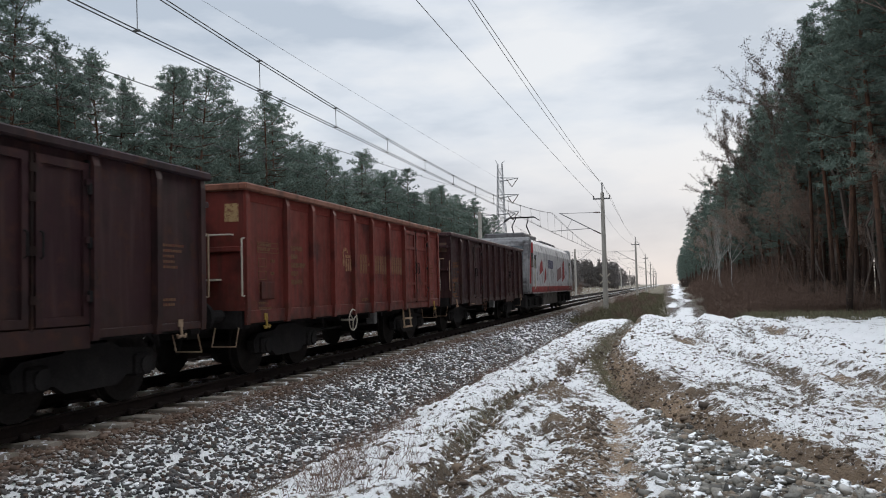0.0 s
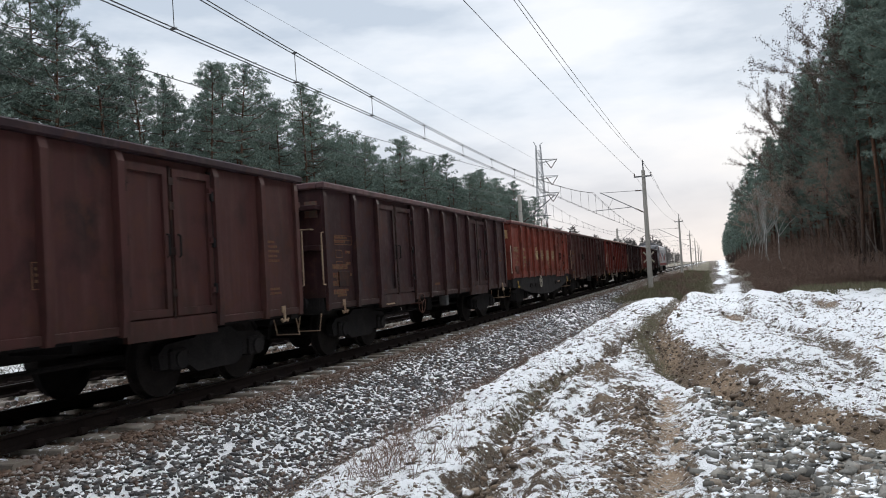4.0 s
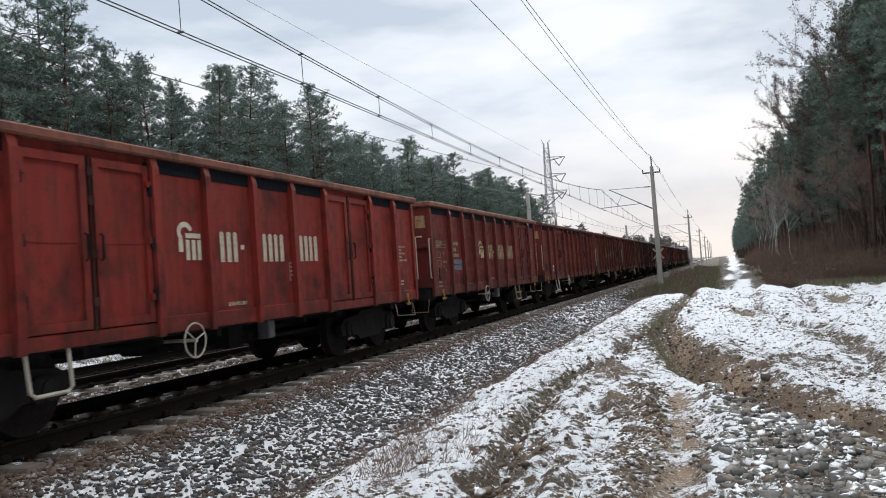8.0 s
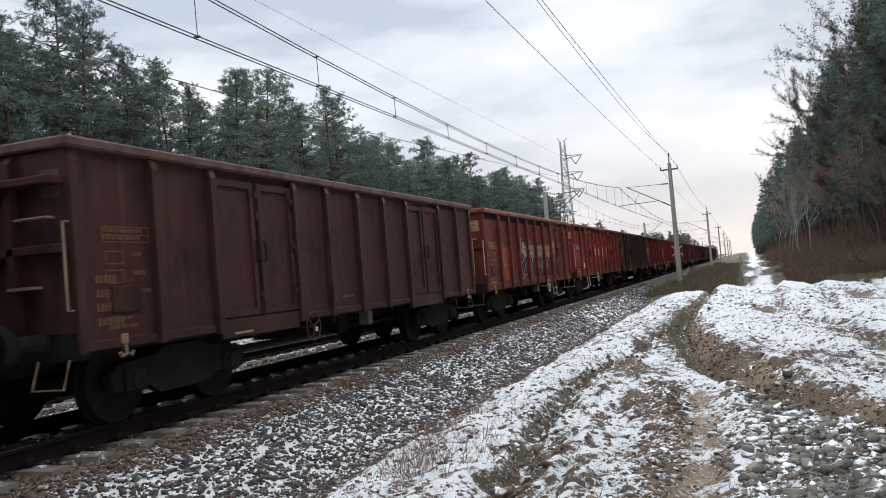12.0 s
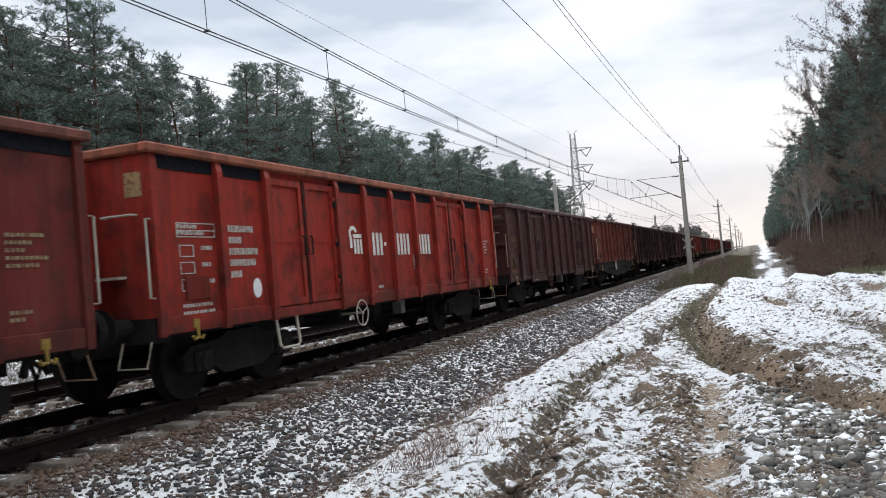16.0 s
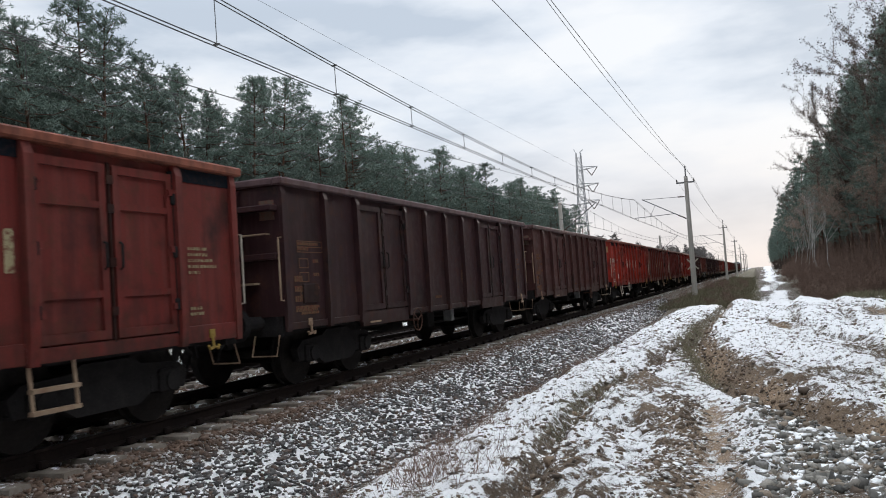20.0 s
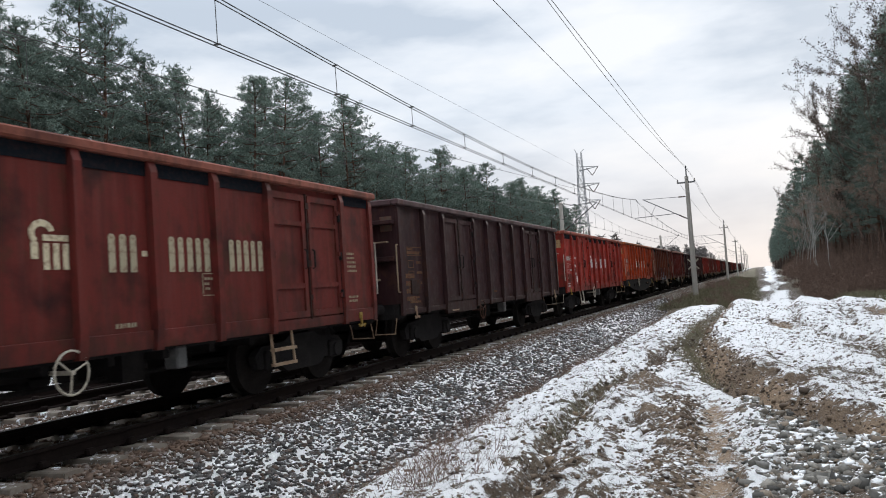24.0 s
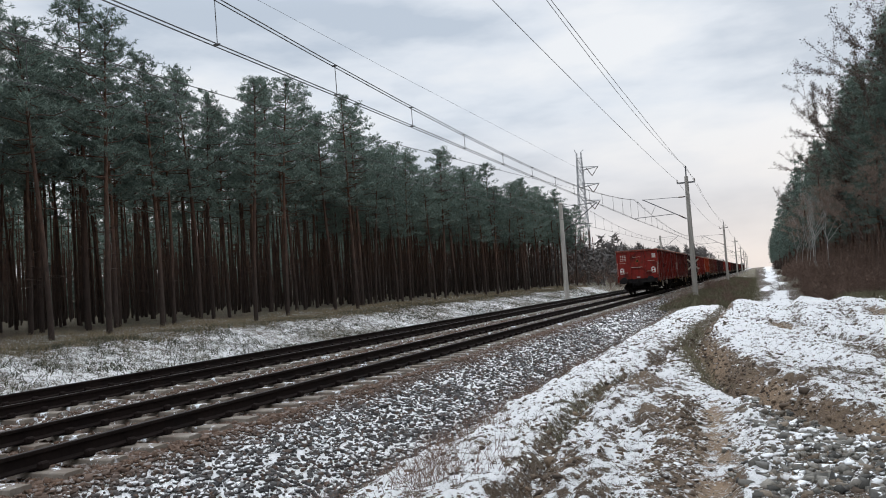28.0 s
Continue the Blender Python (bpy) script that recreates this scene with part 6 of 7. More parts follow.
def make_tower():
    """A slim lattice tower with three arms on one side."""
    root = empty("lattice_tower", label="slim grey steel lattice pylon with three short arms", category="power pylon")
    root.location = (-28.9, 150, 0)
    H = 24.6
    corners = ((-1, -1), (1, -1), (1, 1), (-1, 1))

    def w(z):
        return 1.1 + (0.40 - 1.1) * z / H
    for sx, sy in corners:
        bm = B()
        tube(bm, [(sx * w(0), sy * w(0), 0), (sx * w(H), sy * w(H), H)], 0.075, 5)
        part("leg", bm, M["tower_steel"], root)
    bm = B()
    z, k = 1.0, 0
    while z < H - 1:
        step = 1.2 + w(z) * 0.9
        z2 = min(H, z + step)
        for (ax, ay), (bx, by) in zip(corners, corners[1:] + corners[:1]):
            tube(bm, [(ax * w(z), ay * w(z), z), (bx * w(z2), by * w(z2), z2)], 0.036, 4)
            tube(bm, [(bx * w(z), by * w(z), z), (ax * w(z2), ay * w(z2), z2)], 0.036, 4)
            tube(bm, [(ax * w(z2), ay * w(z2), z2), (bx * w(z2), by * w(z2), z2)], 0.034, 4)
        z = z2
    part("bracing", bm, M["tower_steel"], root)
    for za in (15.5, 18.6, 21.7):
        bm = B()
        for s in (-0.4, 0.4):
            tube(bm, [(0, s, za - 0.5), (3.4, 0, za)], 0.05, 4)
            tube(bm, [(0, s, za + 0.2), (3.4, 0, za)], 0.05, 4)
        arm = part("arm", bm, M["tower_steel"], root)
        bm = B()
        insulator(bm, (3.3, 0, za - 0.1), (2.2, 0, za - 1.6), 0.10)
        part("insulator_string", bm, M["insulator"], arm, "slanted insulator string")
        bm = B()
        insulator(bm, (1.2, 0, za - 0.1), (2.2, 0, za - 1.6), 0.10)
        part("insulator_string", bm, M["insulator"], arm, "slanted insulator string")
    bm = B()
    tube(bm, [(-0.5, 0, H), (-0.8, 0, H + 0.7)], 0.06, 4)
    tube(bm, [(0.3, 0, H), (0.9, 0, H + 0.5)], 0.06, 4)
    part("top_horn", bm, M["tower_steel"], root)


make_tower()


def make_crossbucks():
    """Warning crosses of a footpath crossing beside the first mast."""
    for x, y in ((-4.95, 59.6),):
        root = empty("warning_cross", label="white diagonal warning cross on a thin post by the mast", category="road sign", group="warning crosses")
        root.location = (x + 0.9, y, -0.55)
        bm = B()
        tube(bm, [(0, 0, 0), (0, 0, 2.75)], 0.035, 6)
        part("post", bm, M["galv"], root)
        for s in (-1, 1):
            bm = B()
            c, q = 0.36, 0.035
            prism(bm, [(-c - q, 2.35 - s * c + s * q), (-c + q, 2.35 - s * c - s * q), (c + q, 2.35 + s * c - s * q), (c - q, 2.35 + s * c + s * q)], 1, -0.05 - 0.012 * s, -0.04 - 0.012 * s)
            part("board", bm, M["white_bar"], root, "white crossed board")


make_crossbucks()

# ---- trees ----


def spikes(rng, centres, count, length, width):
    """Tufts of thin spikes round each centre, as one mesh's arrays."""
    n = len(centres) * count
    d = rng.normal(0, 1, (n, 3))
    d[:, 2] = d[:, 2] * 0.8 + 0.35
    d /= np.linalg.norm(d, axis=1)[:, None]
    side = np.cross(d, rng.normal(0, 1, (n, 3)))
    side /= np.linalg.norm(side, axis=1)[:, None]
    c = np.repeat(centres, count, 0) + rng.normal(0, length * 0.22, (n, 3))
    ln = length * rng.uniform(0.6, 1.25, (n, 1))
    w = width * rng.uniform(0.7, 1.3, (n, 1))
    return np.stack([c - side * w, c + side * w, c + d * ln], 1).reshape(-1, 3), np.arange(n * 3).reshape(-1, 3)


def join(parts):
    vs, fs, o = [], [], 0
    for v, f in parts:
        vs.append(v)
        fs.append(f + o)
        o += len(v)
    return np.concatenate(vs), np.concatenate(fs)


def limb(pts, radii, sides=6):
    """Triangles of a tapered limb."""
    pts = np.array(pts, float)
    d = np.gradient(pts, axis=0)
    d /= np.linalg.norm(d, axis=1)[:, None]
    ref = np.where(np.abs(d[:, 2:3]) < 0.9, np.array([[0, 0, 1.0]]), np.array([[1.0, 0, 0]]))
    s = np.cross(d, ref)
    s /= np.linalg.norm(s, axis=1)[:, None]
    u = np.cross(s, d)
    a = np.linspace(0, 2 * pi, sides, endpoint=False)
    v = pts[:, None] + (s[:, None] * np.cos(a)[None, :, None] + u[:, None] * np.sin(a)[None, :, None]) * np.array(radii)[:, None, None]
    f = []
    n = len(pts)
    for i in range(n - 1):
        for k in range(sides):
            p, q = i * sides + k, i * sides + (k + 1) % sides
            f += [(p, q, q + sides), (p, q + sides, p + sides)]
    return v.reshape(-1, 3), np.array(f)


def pine_meshes(seed, h, bare, tufts, dense, spread=1.7, limbs=True):
    """Trunk with dead stubs and live limbs, and the places of the needle tufts, of a pine h metres tall: rounded, gappy tiers of
    upturned limbs whose shoots end in flat pads of needles."""
    rng = np.random.default_rng(seed)
    bend = rng.normal(0, 0.012, 2)
    zs = np.linspace(0, h, 9)
    line = np.stack([bend[0] * zs ** 1.4 + 0.06 * np.sin(zs * 0.5 + seed), bend[1] * zs ** 1.4, zs], -1)
    wood = [limb(line, 0.098 * (1 - zs / h) ** 0.75 * (h / 12) + 0.012, 8 if limbs else 5)]

    def on(z):
        return np.array([np.interp(z, zs, line[:, k]) for k in range(3)])
    centres = []
    z0 = h * bare
    for k in range(int(11 * (h / 12))):
        z = rng.uniform(1.5, max(1.6, z0 + 0.6))
        a = rng.uniform(0, 2 * pi)
        ln = rng.uniform(0.3, 1.5)
        e = on(z) + np.array([cos(a) * ln, sin(a) * ln, rng.uniform(-0.2, 0.35)])
        wood.append(limb([on(z), (on(z) + e) / 2 + (0, 0, 0.05), e], [0.02, 0.013, 0.005], 3))
    nb = int(38 * dense)
    lop, tier = rng.uniform(0, 2 * pi), 0.0
    full = rng.uniform(0.42, 0.7)
    for k in range(nb):
        t = (k + rng.uniform(0, 1)) / nb
        z = z0 + (h - z0) * t ** 0.9
        a = k * 2.4 + rng.uniform(-0.5, 0.5)
        if k % 5 == 0:
            tier = rng.uniform(0.72, 1.15)
        reach = spread * (1 - t) ** full * tier * rng.uniform(0.6, 1.12) * (0.55 + 0.45 * min(1, t * 4)) * (1 + 0.22 * cos(a - lop)) + 0.10
        if rng.uniform(0, 1) < 0.10 and t < 0.75:
            continue
        rise = reach * rng.uniform(0.05, 0.5) + 0.22 * t
        b0 = on(min(z, h - 0.1))
        e = b0 + np.array([cos(a) * reach, sin(a) * reach, rise])
        mid = (b0 + e) / 2 + np.array([0, 0, -0.12 * reach])
        if limbs:
            wood.append(limb([b0, mid, e], [0.032 * (1 - t) + 0.010, 0.018, 0.006], 3))
        # side shoots, each carrying a flat pad of tufts
        for j in range(max(2, int(1.4 + 3.2 * reach / 1.2))):
            f = rng.uniform(0.42, 1.06)
            p = b0 * (1 - f) + e * f + np.array([0, 0, -0.28 * reach * f * (1 - f)])
            q = p + np.array([rng.normal(0, 0.24), rng.normal(0, 0.24), rng.uniform(0.0, 0.18)]) * (0.5 + 0.4 * reach)
            for i in range(tufts):
                centres.append(q + rng.normal(0, 1, 3) * np.array([0.15, 0.15, 0.055]))
    for j in range(3 * tufts):
        f = rng.uniform(0, 1)
        centres.append(on(h) + rng.normal(0, 1, 3) * np.array([0.08, 0.08, 0.03]) * (0.3 + 1.3 * f) + (0, 0, 0.10 - 0.8 * f))
    return join(wood), np.array(centres), rng


def broadleaf_meshes(seed, h, leafy, slim=1.0):
    """A slender tree in winter: forked limbs, fine twigs and a few withered leaves."""
    rng = np.random.default_rng(seed)
    wood, tips = [], []

    def grow(p, d, ln, r, depth):
        n = 4
        pts, dd = [p], d
        for i in range(n):
            dd = dd + rng.normal(0, 0.13, 3) + np.array([0, 0, 0.05])
            dd /= np.linalg.norm(dd)
            pts.append(pts[-1] + dd * ln / n)
        wood.append(limb(pts, np.linspace(r, r * 0.55, n + 1), 6 if depth < 2 else 3))
        if depth >= 2:
            tips.extend(pts[1:])
        if depth == 4:
            return
        for i in range(3 if depth else 4):
            f = rng.uniform(0.45, 1.0)
            q = pts[min(n, int(f * n) + 1)]
            nd = dd + rng.normal(0, 0.30, 3)
            nd[2] = abs(nd[2]) * 0.8 + 0.2
            nd /= np.linalg.norm(nd)
            grow(q, nd, ln * rng.uniform(0.5, 0.75), r * 0.52, depth + 1)
    grow(np.zeros(3), np.array([0, 0, 1.0]), h * 0.46, 0.011 * h * slim, 0)
    return join(wood), np.array(tips)[rng.uniform(0, 1, len(tips)) < leafy], rng


def leaf_cards(rng, centres, count, size):
    n = len(centres) * count
    c = np.repeat(centres, count, 0) + rng.normal(0, 0.11, (n, 3))
    a = rng.normal(0, 1, (n, 3))
    a /= np.linalg.norm(a, axis=1)[:, None]
    b = np.cross(a, rng.normal(0, 1, (n, 3)))
    b /= np.linalg.norm(b, axis=1)[:, None]
    s = size * rng.uniform(0.6, 1.3, (n, 1))
    v = np.stack([c - a * s, c + b * s * 0.6, c + a * s, c - b * s * 0.6], 1).reshape(-1, 3)
    i = np.arange(n)[:, None] * 4
    return v, np.concatenate([i + (0, 1, 2), i + (0, 2, 3)], 0)


def tree_kind(name, label, category, wood, crown, bark, leaf, group):
    """One tree: trunk with limbs, and its crown."""
    root = empty(name, label=label, category=category, group=group)
    link_mesh("trunk", arrays("trunk", *wood, M[bark], True), root)
    if crown is not None:
        link_mesh("crown", arrays("crown", *crown, M[leaf]), root)
    return root


def joined_trees(name, label, spots, shapes, bark, leaf):
    """Trees too deep in a wood to tell apart: stems and crowns as two bulk meshes."""
    rng = np.random.default_rng(len(spots))
    stems, crowns = [], []
    for x, y, sc in spots:
        (wv, wf), (cv, cf) = shapes[rng.integers(0, len(shapes))]
        a = rng.uniform(0, 2 * pi)
        turn = np.array([[cos(a), -sin(a), 0], [sin(a), cos(a), 0], [0, 0, 1]]) * sc
        at = np.array([x, y, ground_at(x, y) - 0.05])
        stems.append((wv @ turn.T + at, wf))
        crowns.append((cv @ turn.T + at, cf))
    tagged(link_mesh(name + "_stems", arrays(name + "_stems", *join(stems), M[bark], True)), "close dark stems " + label, "woods", kind="stuff")
    tagged(link_mesh(name + "_crowns", arrays(name + "_crowns", *join(crowns), M[leaf])), "dark green crowns " + label, "woods", kind="stuff")


def make_left_wood():
    """The pine plantation behind the tracks: close rows of bare stems under dark crowns."""
    kinds, deep = [], []
    for s in range(7):
        wood, cen, rng = pine_meshes(100 + s, 11.0, 0.46 + 0.05 * (s % 3), 8, 1.25, 1.75)
        kinds.append(tree_kind("pine_tree", "tall slender pine with a reddish bare stem and dark crown", "tree", wood, spikes(rng, cen, 9, 0.15, 0.017), "pine_bark", "needles", "pines of the plantation"))
    for s in range(3):
        wood, cen, rng = pine_meshes(140 + s, 11.2, 0.58, 4, 0.8, 1.8, False)
        deep.append((wood, spikes(rng, cen, 3, 0.30, 0.055)))
    rng = random.Random(21)
    used = set()
    spots = []
    for row in range(20):
        x0 = -21.2 - row * 2.0 - max(0, row - 6) * 1.2
        y = 3.0 + row * 1.2
        while y < 97 + row * 2:
            y += rng.uniform(1.3, 2.7) if row < 4 else rng.uniform(1.7, 3.0)
            x = x0 + rng.uniform(-0.8, 0.8) + (0.6 if y > 60 else 0)
            sc = rng.uniform(0.80, 1.08)
            sc *= 1.10 if y < 24 else 0.95 if y > 45 else 1.0
            if 26 < y < 33 and row < 2:
                sc *= 0.9
            if row >= 6 and y > 25 and rng.uniform(0, 1) < 0.2:
                continue
            if row >= 3:
                spots.append((x, y, sc * (0.86 if row < 6 else 0.76)))
                continue
            m_ = Matrix.Translation((x, y, ground_at(x, y) - 0.05)) @ Euler((rng.uniform(-0.025, 0.025), rng.uniform(-0.025, 0.025), rng.uniform(0, 6.28))).to_matrix().to_4x4() @ Matrix.Scale(sc, 4)
            place_tree(kinds[rng.randrange(7)], m_, used)
    young = []
    for s in range(2):
        wood, cen, rn = pine_meshes(150 + s, 6.0, 0.04, 2, 0.9, 1.5, False)
        young.append((wood, spikes(rn, cen, 5, 0.5, 0.10)))
    back = [(-60 - rng.uniform(0, 9), 4 + 0.62 * k, rng.uniform(0.45, 0.8)) for k in range(180)]
    stems = []
    for k in range(1500):
        x, y = -22.5 - 34 * rng.uniform(0, 1) ** 0.8, rng.uniform(4, 128)
        h, r = rng.uniform(6.5, 8.5), rng.uniform(0.05, 0.10)
        z = ground_at(x, y) - 0.1
        stems.append(limb([(x, y, z), (x + rng.uniform(-0.15, 0.15), y + rng.uniform(-0.15, 0.15), z + h)], [r, r * 0.6], 4))
    tagged(link_mesh("inner_stems", arrays("inner_stems", *join(stems), M["pine_bark"], True)), "close bare stems inside the pine plantation", "woods", kind="stuff")
    joined_trees("young_pines", "of low young pines closing the plantation", back, young, "pine_bark", "needles")
    joined_trees("plantation", "deep in the pine plantation", spots, deep, "pine_bark", "needles")


def place_tree(src, m_, used):
    """Stands the first tree of a kind itself, then copies of it."""
    if src not in used:
        used.add(src)
        ob = src
    else:
        ob = copy_thing(src, Matrix())
    ob.matrix_basis = m_
    return ob


make_left_wood()


def make_right_wood():
    """The mixed wood beside the lane: tall pines, birches and withered broadleaves over brown scrub."""
    kinds = []
    for s in range(4):
        wood, cen, rng = pine_meshes(200 + s, 17.0, (0.5 if s > 1 else 0.28) + 0.04 * (s % 2), 8, 1.8, 2.2)
        kinds.append(tree_kind("pine_tree", "tall forest pine with drooping dark branches at the lane", "tree", wood, spikes(rng, cen, 9, 0.20, 0.021), "pine_bark", "needles", "trees of the mixed wood"))
    far = []
    for s in range(3):
        wood, cen, rng = pine_meshes(220 + s, 17.0, 0.22, 2, 0.9, 2.5, False)
        far.append((wood, spikes(rng, cen, 5, 0.45, 0.09)))
    broad = []
    for s in range(3):
        wood, tips, rng = broadleaf_meshes(240 + s, 15.0, 0.85)
        broad.append(tree_kind("broadleaf_tree", "bare dark broadleaf tree keeping a few withered leaves", "tree", wood, join([leaf_cards(rng, tips, 13, 0.052), spikes(rng, tips, 8, 0.34, 0.006)]), "grey_bark", "leaves", "trees of the mixed wood"))
    bare = []
    for s in range(3):
        wood, tips, rng = broadleaf_meshes(280 + s, 13.0, 1.0, 0.8)
        bare.append(tree_kind("broadleaf_tree", "leafless brownish broadleaf tree with hazy fine twigs", "tree", wood, spikes(rng, tips + rng.normal(0, 0.15, tips.shape), 14, 0.30, 0.007), "grey_bark", "twigs", "trees of the mixed wood"))
    birch = []
    for s in range(2):
        wood, tips, rng = broadleaf_meshes(260 + s, 11.0, 0.5, 0.55)
        birch.append(tree_kind("birch_tree", "slim white-barked birch at the wood's edge", "tree", wood, leaf_cards(rng, tips, 2, 0.05), "birch_bark", "twigs", "trees of the mixed wood"))
    rng = random.Random(33)
    used = set()

    def stand(src, x, y, sc, lean=0.0):
        m_ = Matrix.Translation((x, y, ground_at(x, y) - 0.05)) @ Euler((rng.uniform(-0.03, 0.03), -lean, rng.uniform(0, 6.28) if not lean else 0.5)).to_matrix().to_4x4() @ Matrix.Scale(sc, 4)
        place_tree(src, m_, used)
    spots = []
    for row in range(7):
        y = 29.0 + row * 1.0
        while y < 130:
            y += rng.uniform(2.2, 4.2)
            x = 9.9 + row * 2.2 + rng.uniform(-0.9, 0.9) + max(0, (44 - y) * 0.12)
            if row < 3 and y < 95:
                stand(kinds[rng.randrange(2, 4) if y < 64 and rng.uniform(0, 1) < 0.8 else rng.randrange(2)], x, y, rng.uniform(0.95, 1.15))
            else:
                spots.append((x, y, rng.uniform(0.9, 1.1)))
    # the wood carried on unseen beside and behind the observer, added to shade the train
    own = random.Random(34)
    for row in range(3):
        y = -70.0
        while y < 29:
            y += own.uniform(2.4, 4.0)
            spots.append((12.5 + row * 2.6 + own.uniform(-0.9, 0.9), y, own.uniform(0.9, 1.1)))
    for row in range(4):
        y = 130.0
        while y < 430:
            y += rng.uniform(3, 6)
            spots.append((8.2 + row * 3.0 + rng.uniform(-1, 1), y, rng.uniform(0.85, 1.08) * (1 - 0.0006 * (y - 130))))
    for x, y in ((9.6, 64), (9.0, 72), (9.3, 79), (8.9, 87), (8.6, 96), (8.8, 104), (8.3, 113), (8.4, 122), (11.0, 57), (11.6, 51), (12.2, 46)):
        stand(kinds[rng.randrange(2)], x, y, rng.uniform(0.8, 1.0))
    joined_trees("mixed_wood", "far along the mixed wood", spots, far, "pine_bark", "needles")
    for x, y, sc, lean, k in ((9.0, 54, 1.1, 0.0, 0), (8.6, 60, 1.1, 0.0, 1), (8.8, 66, 1.1, 0.0, 2), (8.6, 73, 1.05, 0.0, 0), (8.3, 81, 1.1, 0.0, 1), (8.2, 90, 1.05, 0.0, 2), (8.0, 101, 1.0, 0.0, 0),
                              (7.8, 114, 1.0, 0.0, 1), (7.6, 128, 1.0, 0.0, 2), (7.4, 144, 0.95, 0.0, 0), (9.4, 48, 1.1, 0.0, 1), (9.8, 41, 1.1, 0.0, 2), (10.2, 36, 1.1, 0.0, 0)):
        stand(broad[k], x + 2.1, y, sc, lean)
    y = 44.0
    while y < 165:
        y += rng.uniform(1.6, 3.8) + (1.2 if y < 60 else 0)
        stand(bare[rng.randrange(3)], 10.2 + rng.uniform(-0.5, 1.8) + max(0, (46 - y) * 0.15), y, rng.uniform(0.5, 0.9))
    for x, y, sc in ((6.6, 96, 0.9), (6.8, 101, 0.95), (6.4, 112, 0.85), (6.5, 120, 0.9), (6.6, 134, 0.85), (7.2, 88, 0.8), (6.3, 146, 0.9)):
        stand(birch[rng.randrange(2)], x, y, sc, 0.06)


make_right_wood()


def blades(rng, pts, count, h, w, lean=0.35):
    """Upright blades or twigs round each point."""
    n = len(pts) * count
    p = np.repeat(pts, count, 0) + np.stack([rng.normal(0, 0.07, n), rng.normal(0, 0.07, n), np.zeros(n)], -1)
    d = np.stack([rng.normal(0, lean, n), rng.normal(0, lean, n), np.ones(n)], -1)
    a = rng.uniform(0, 2 * pi, n)
    s = np.stack([np.cos(a), np.sin(a), np.zeros(n)], -1) * w
    hh = (h * rng.uniform(0.4, 1.2, n))[:, None]
    return np.stack([p - s, p + s, p + d * hh], 1).reshape(-1, 3), np.arange(n * 3).reshape(-1, 3)


def stand_on(p, lift=-0.02):
    return np.concatenate([p, (ground_height(p[:, 0], p[:, 1]) + lift)[:, None]], 1)


def make_stubble():
    """Dead stalks that poke through the snow on the rutted strip."""
    rng = np.random.default_rng(66)
    n = 5200
    p = np.stack([rng.uniform(-4.0, 3.5, n), 4.3 + 22 * rng.uniform(0, 1, n) ** 1.5], -1)
    keep = (value_noise(p[:, 0] * 0.9, p[:, 1] * 0.6, 91) > rng.uniform(-0.9, 0.7, n)) & (np.abs(p[:, 0] + 0.6) > 0.3)
    me = arrays("grass_stubble", *blades(rng, stand_on(p[keep]), 5, 0.075, 0.0028, 0.8), M["scrub"])
    tagged(link_mesh("grass_stubble", me), "short dead stalks poking through the thin snow", "grass", kind="stuff")


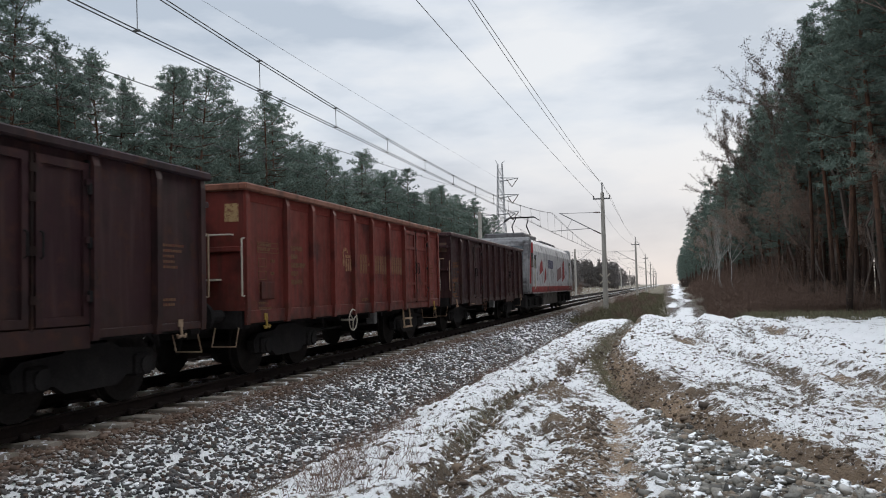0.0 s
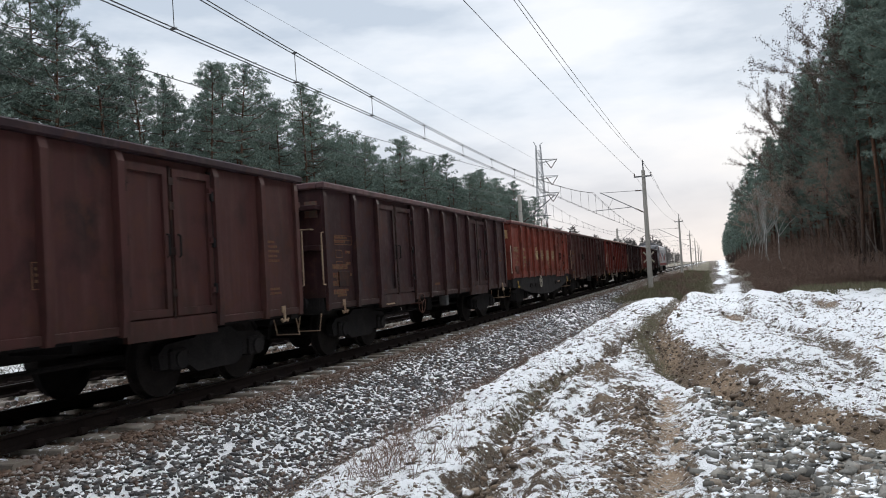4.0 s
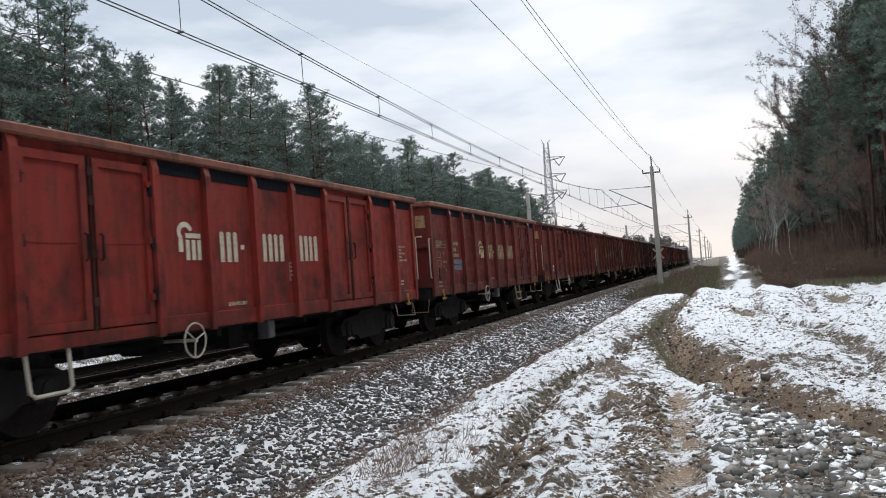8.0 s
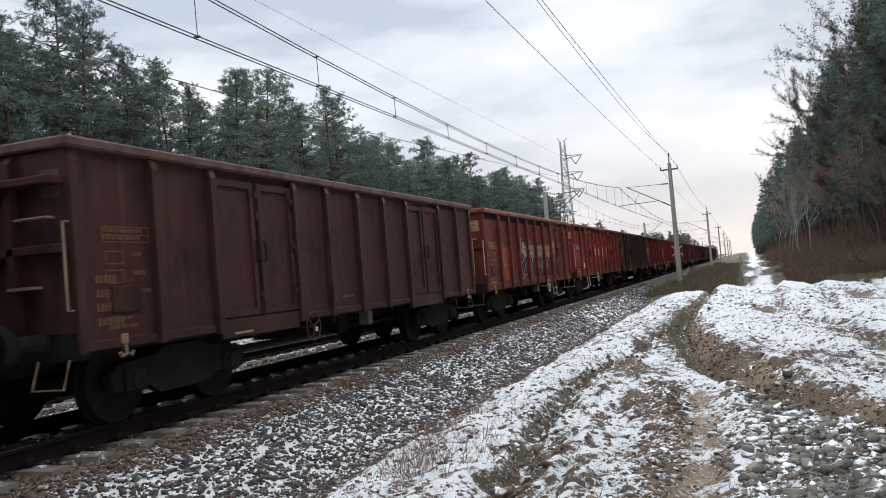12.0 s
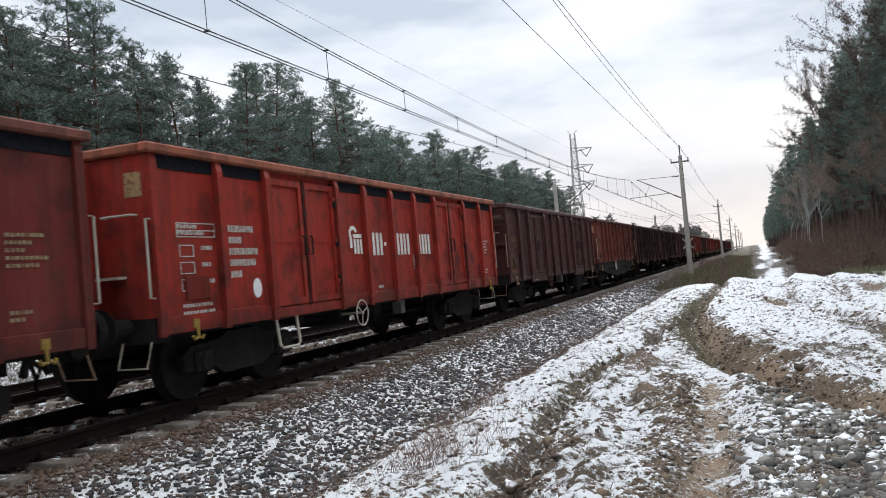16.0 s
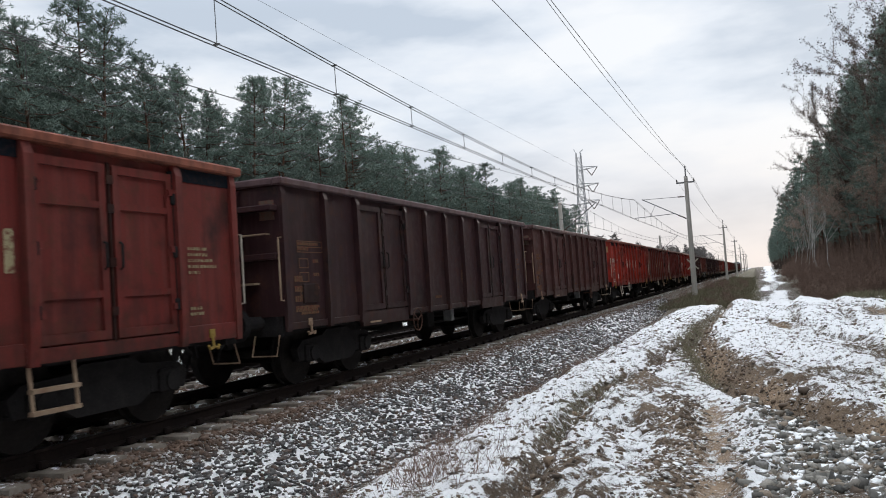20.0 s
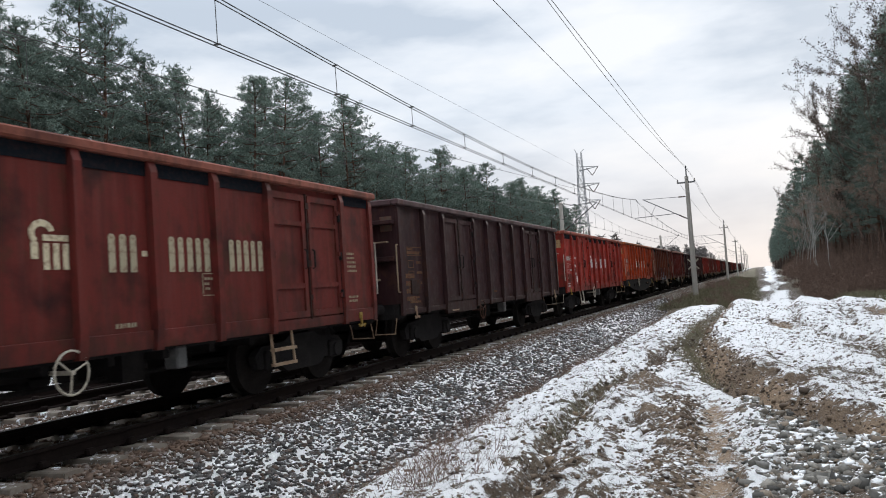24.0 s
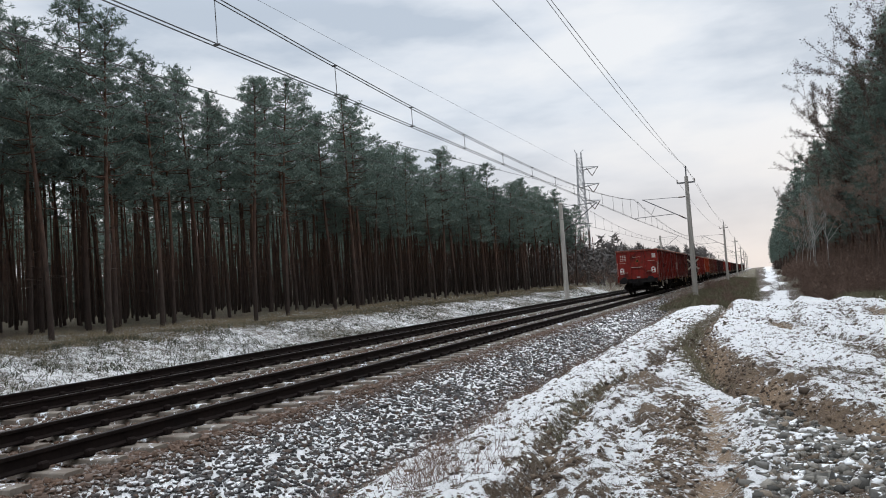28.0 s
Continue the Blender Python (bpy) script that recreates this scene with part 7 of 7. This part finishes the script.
def make_undergrowth():
    make_stubble()
    rng = np.random.default_rng(60)
    # brown scrub along the wood on the lane's right
    n = 900
    p = np.stack([2.6 + 7.3 * rng.uniform(0, 1, n) ** 0.75, 46 + 115 * rng.uniform(0, 1, n) ** 1.5], -1)
    p[:60, 0], p[:60, 1] = rng.uniform(10.5, 16, 60), rng.uniform(44, 60, 60)
    p[60:260, 0], p[60:260, 1] = rng.uniform(-26, -16.5, 200), rng.uniform(98, 180, 200)
    p[:, 0] += 0.008 * np.clip(p[:, 1] - 50, 0, 200)
    parts_, tops = [], []
    for q in stand_on(p):
        h = rng.uniform(0.5, 1.0) * (0.7 + 0.85 * max(0.0, q[0] - 3.6))
        h = min(h, 4.2) if q[1] > 62 else min(h, 2.0) * rng.uniform(0.3, 1.0)
        if q[0] < 0:
            h = rng.uniform(0.8, 3.0)
        for k in range(5):
            d = rng.normal(0, 0.25, 2)
            e = q + np.array([d[0] * h, d[1] * h, h * rng.uniform(0.6, 1.1)])
            m_ = (q + e) / 2 + np.array([d[0] * 0.1, d[1] * 0.1, h * 0.1])
            parts_.append(limb([q, m_, e], [0.018, 0.012, 0.004], 3))
            for f_ in (0.4, 0.65, 0.95):
                tops.append(q * (1 - f_) + e * f_)
    for q in stand_on(np.stack([rng.uniform(-4.7, -0.9, 60), 45 + 95 * rng.uniform(0, 1, 60) ** 1.4], -1)):
        h = rng.uniform(0.25, 0.8)
        for k in range(4):
            d = rng.normal(0, 0.35, 2)
            e = q + np.array([d[0] * h, d[1] * h, h * rng.uniform(0.6, 1.1)])
            parts_.append(limb([q, (q + e) / 2, e], [0.010, 0.007, 0.003], 3))
            tops.extend([q * 0.5 + e * 0.5, e])
    tops = np.array(tops)
    sv, sf = spikes(rng, tops, 13, 0.42, 0.007)
    me = arrays("brown_scrub", *join(parts_ + [(sv, sf)]), M["scrub"])
    tagged(link_mesh("brown_scrub", me), "reddish-brown bare scrub along the wood's edge", "shrubs", kind="stuff")
    # straw and grass on the far brow and the verge
    n = 9000
    p = np.stack([rng.uniform(-21.5, -18.0, n), rng.uniform(6, 95, n)], -1)
    me = arrays("dry_grass", *blades(rng, stand_on(p), 6, 0.20, 0.006, 0.6), M["straw"])
    tagged(link_mesh("dry_grass", me), "pale dry grass along the foot of the pines", "grass", kind="stuff")
    n = 17000
    p = np.stack([rng.uniform(-19.6, -14.4, n), 7 + 80 * rng.uniform(0, 1, n) ** 1.4], -1)
    p = p[value_noise(p[:, 0] * 0.9, p[:, 1] * 0.5, 93) + 0.12 * (-16.6 - p[:, 0]) > rng.uniform(-0.9, 0.6, n)]
    me = arrays("slope_grass", *blades(rng, stand_on(p), 4, 0.13, 0.014, 0.7), M["slope_blades"])
    tagged(link_mesh("slope_grass", me), "short dull grass poking through snow on the cutting's slope", "grass", kind="stuff")
    n = 5200
    p = np.stack([rng.uniform(-5.0, 0.2, n), 43 + 130 * rng.uniform(0, 1, n) ** 1.6], -1)
    p = p[(p[:, 0] < -0.4 + 0.6 * rng.uniform(-1, 1, n)) & (rng.uniform(0, 1, n) < (p[:, 1] - 40) / 8)]
    q = np.stack([rng.uniform(3.5, 13, 1500), rng.uniform(37, 46, 1500)], -1)
    p = np.concatenate([p, q])
    me = arrays("verge_grass", *blades(rng, stand_on(p), 7, 0.36, 0.016, 0.5), M["green_blades"])
    tagged(link_mesh("verge_grass", me), "dull green rough grass on the verge", "grass", kind="stuff")
    # thin weeds at the ballast's toe and in the ruts
    n = 620
    p = np.stack([rng.normal(-4.15, 0.28, n), 5 + 40 * rng.uniform(0, 1, n) ** 1.5], -1)
    q = np.concatenate([np.stack([rng.normal(cx, 0.22, 70), rng.normal(cy, 0.35, 70)], -1) for cx, cy in ((-3.3, 9.2), (-3.0, 7.2), (-3.7, 12.4), (-3.5, 16.0), (-2.6, 6.4))])
    p = np.concatenate([p, q])
    me = arrays("dry_weeds", *blades(rng, stand_on(p), 4, 0.24, 0.0035, 0.6), M["scrub"])
    tagged(link_mesh("dry_weeds", me), "thin dry weeds at the foot of the ballast", "weeds", kind="stuff")
    n = 500
    y = rng.uniform(12, 26, n)
    p = np.stack([gully_x(y) - 0.25 + rng.normal(0, 0.16, n), y], -1)
    q = np.stack([rng.normal(-2.2, 0.2, 120), rng.normal(10.6, 1.8, 120)], -1)
    me = arrays("rut_grass", *blades(rng, stand_on(np.concatenate([p, q])), 7, 0.10, 0.005, 0.6), M["green_blades"])
    tagged(link_mesh("rut_grass", me), "short green grass tufts in the ruts", "grass", kind="stuff")


make_undergrowth()


def make_distance():
    """Far woods that close the view along the line."""
    rng = np.random.default_rng(70)
    # a low wood beyond the plantation's end, and the horizon's woods
    spots = []
    for x0, x1, y0, y1, n, h in ((-60, -17.5, 104, 165, 150, 6.0), (-75, -24, 165, 250, 260, 6.6), (-160, -18, 300, 440, 420, 8.5), (-50, -16.5, 288, 325, 150, 9.5), (-120, -22, 500, 800, 160, 9), (14, 200, 430, 800, 200, 13), (-260, -90, 60, 260, 120, 11)):
        for _ in range(n):
            spots.append((rng.uniform(x0, x1), rng.uniform(y0, y1), h * rng.uniform(0.75, 1.1)))
    cen = []
    wood = []
    for x, y, h in spots:
        z = float(ground_height(np.array([x]), np.array([y]))[0])
        wood.append(limb([(x, y, z), (x, y, z + h * 0.8)], [0.16, 0.06], 4))
        k = 30
        t = rng.uniform(0, 1, k)
        c = np.stack([x + rng.normal(0, 1, k) * 1.3 * (1.1 - t), y + rng.normal(0, 1, k) * 1.3 * (1.1 - t), z + h * (0.10 + 0.90 * t)], -1)
        cen.append(c)
    v = spikes(rng, np.concatenate(cen), 8, 0.9, 0.12)
    tagged(link_mesh("distant_wood", arrays("distant_wood", *v, M["hazed_twigs"])), "distant woods along the railway, haze mixed into their grey-brown", "woods", kind="stuff")
    tagged(link_mesh("distant_trunks", arrays("distant_trunks", *join(wood), M["grey_bark"])), "thin grey stems of the distant woods", "woods", kind="stuff")


make_distance()


# ---- movement ----
def motions():
    """The whole train rolls past at an even speed."""
    marks = [0.0, 4.0, 8.0, 12.0, 16.0, 20.0, 24.0, 28.0]
    for thing, y0 in MOVING:
        walk(thing, [(t, pose(NEAR, y0 + SPEED * t, 0)) for t in marks])
    walk(LOCO, [(t, pose(NEAR, HEAD + 0.35 + SPEED * t, 0)) for t in marks])


motions()
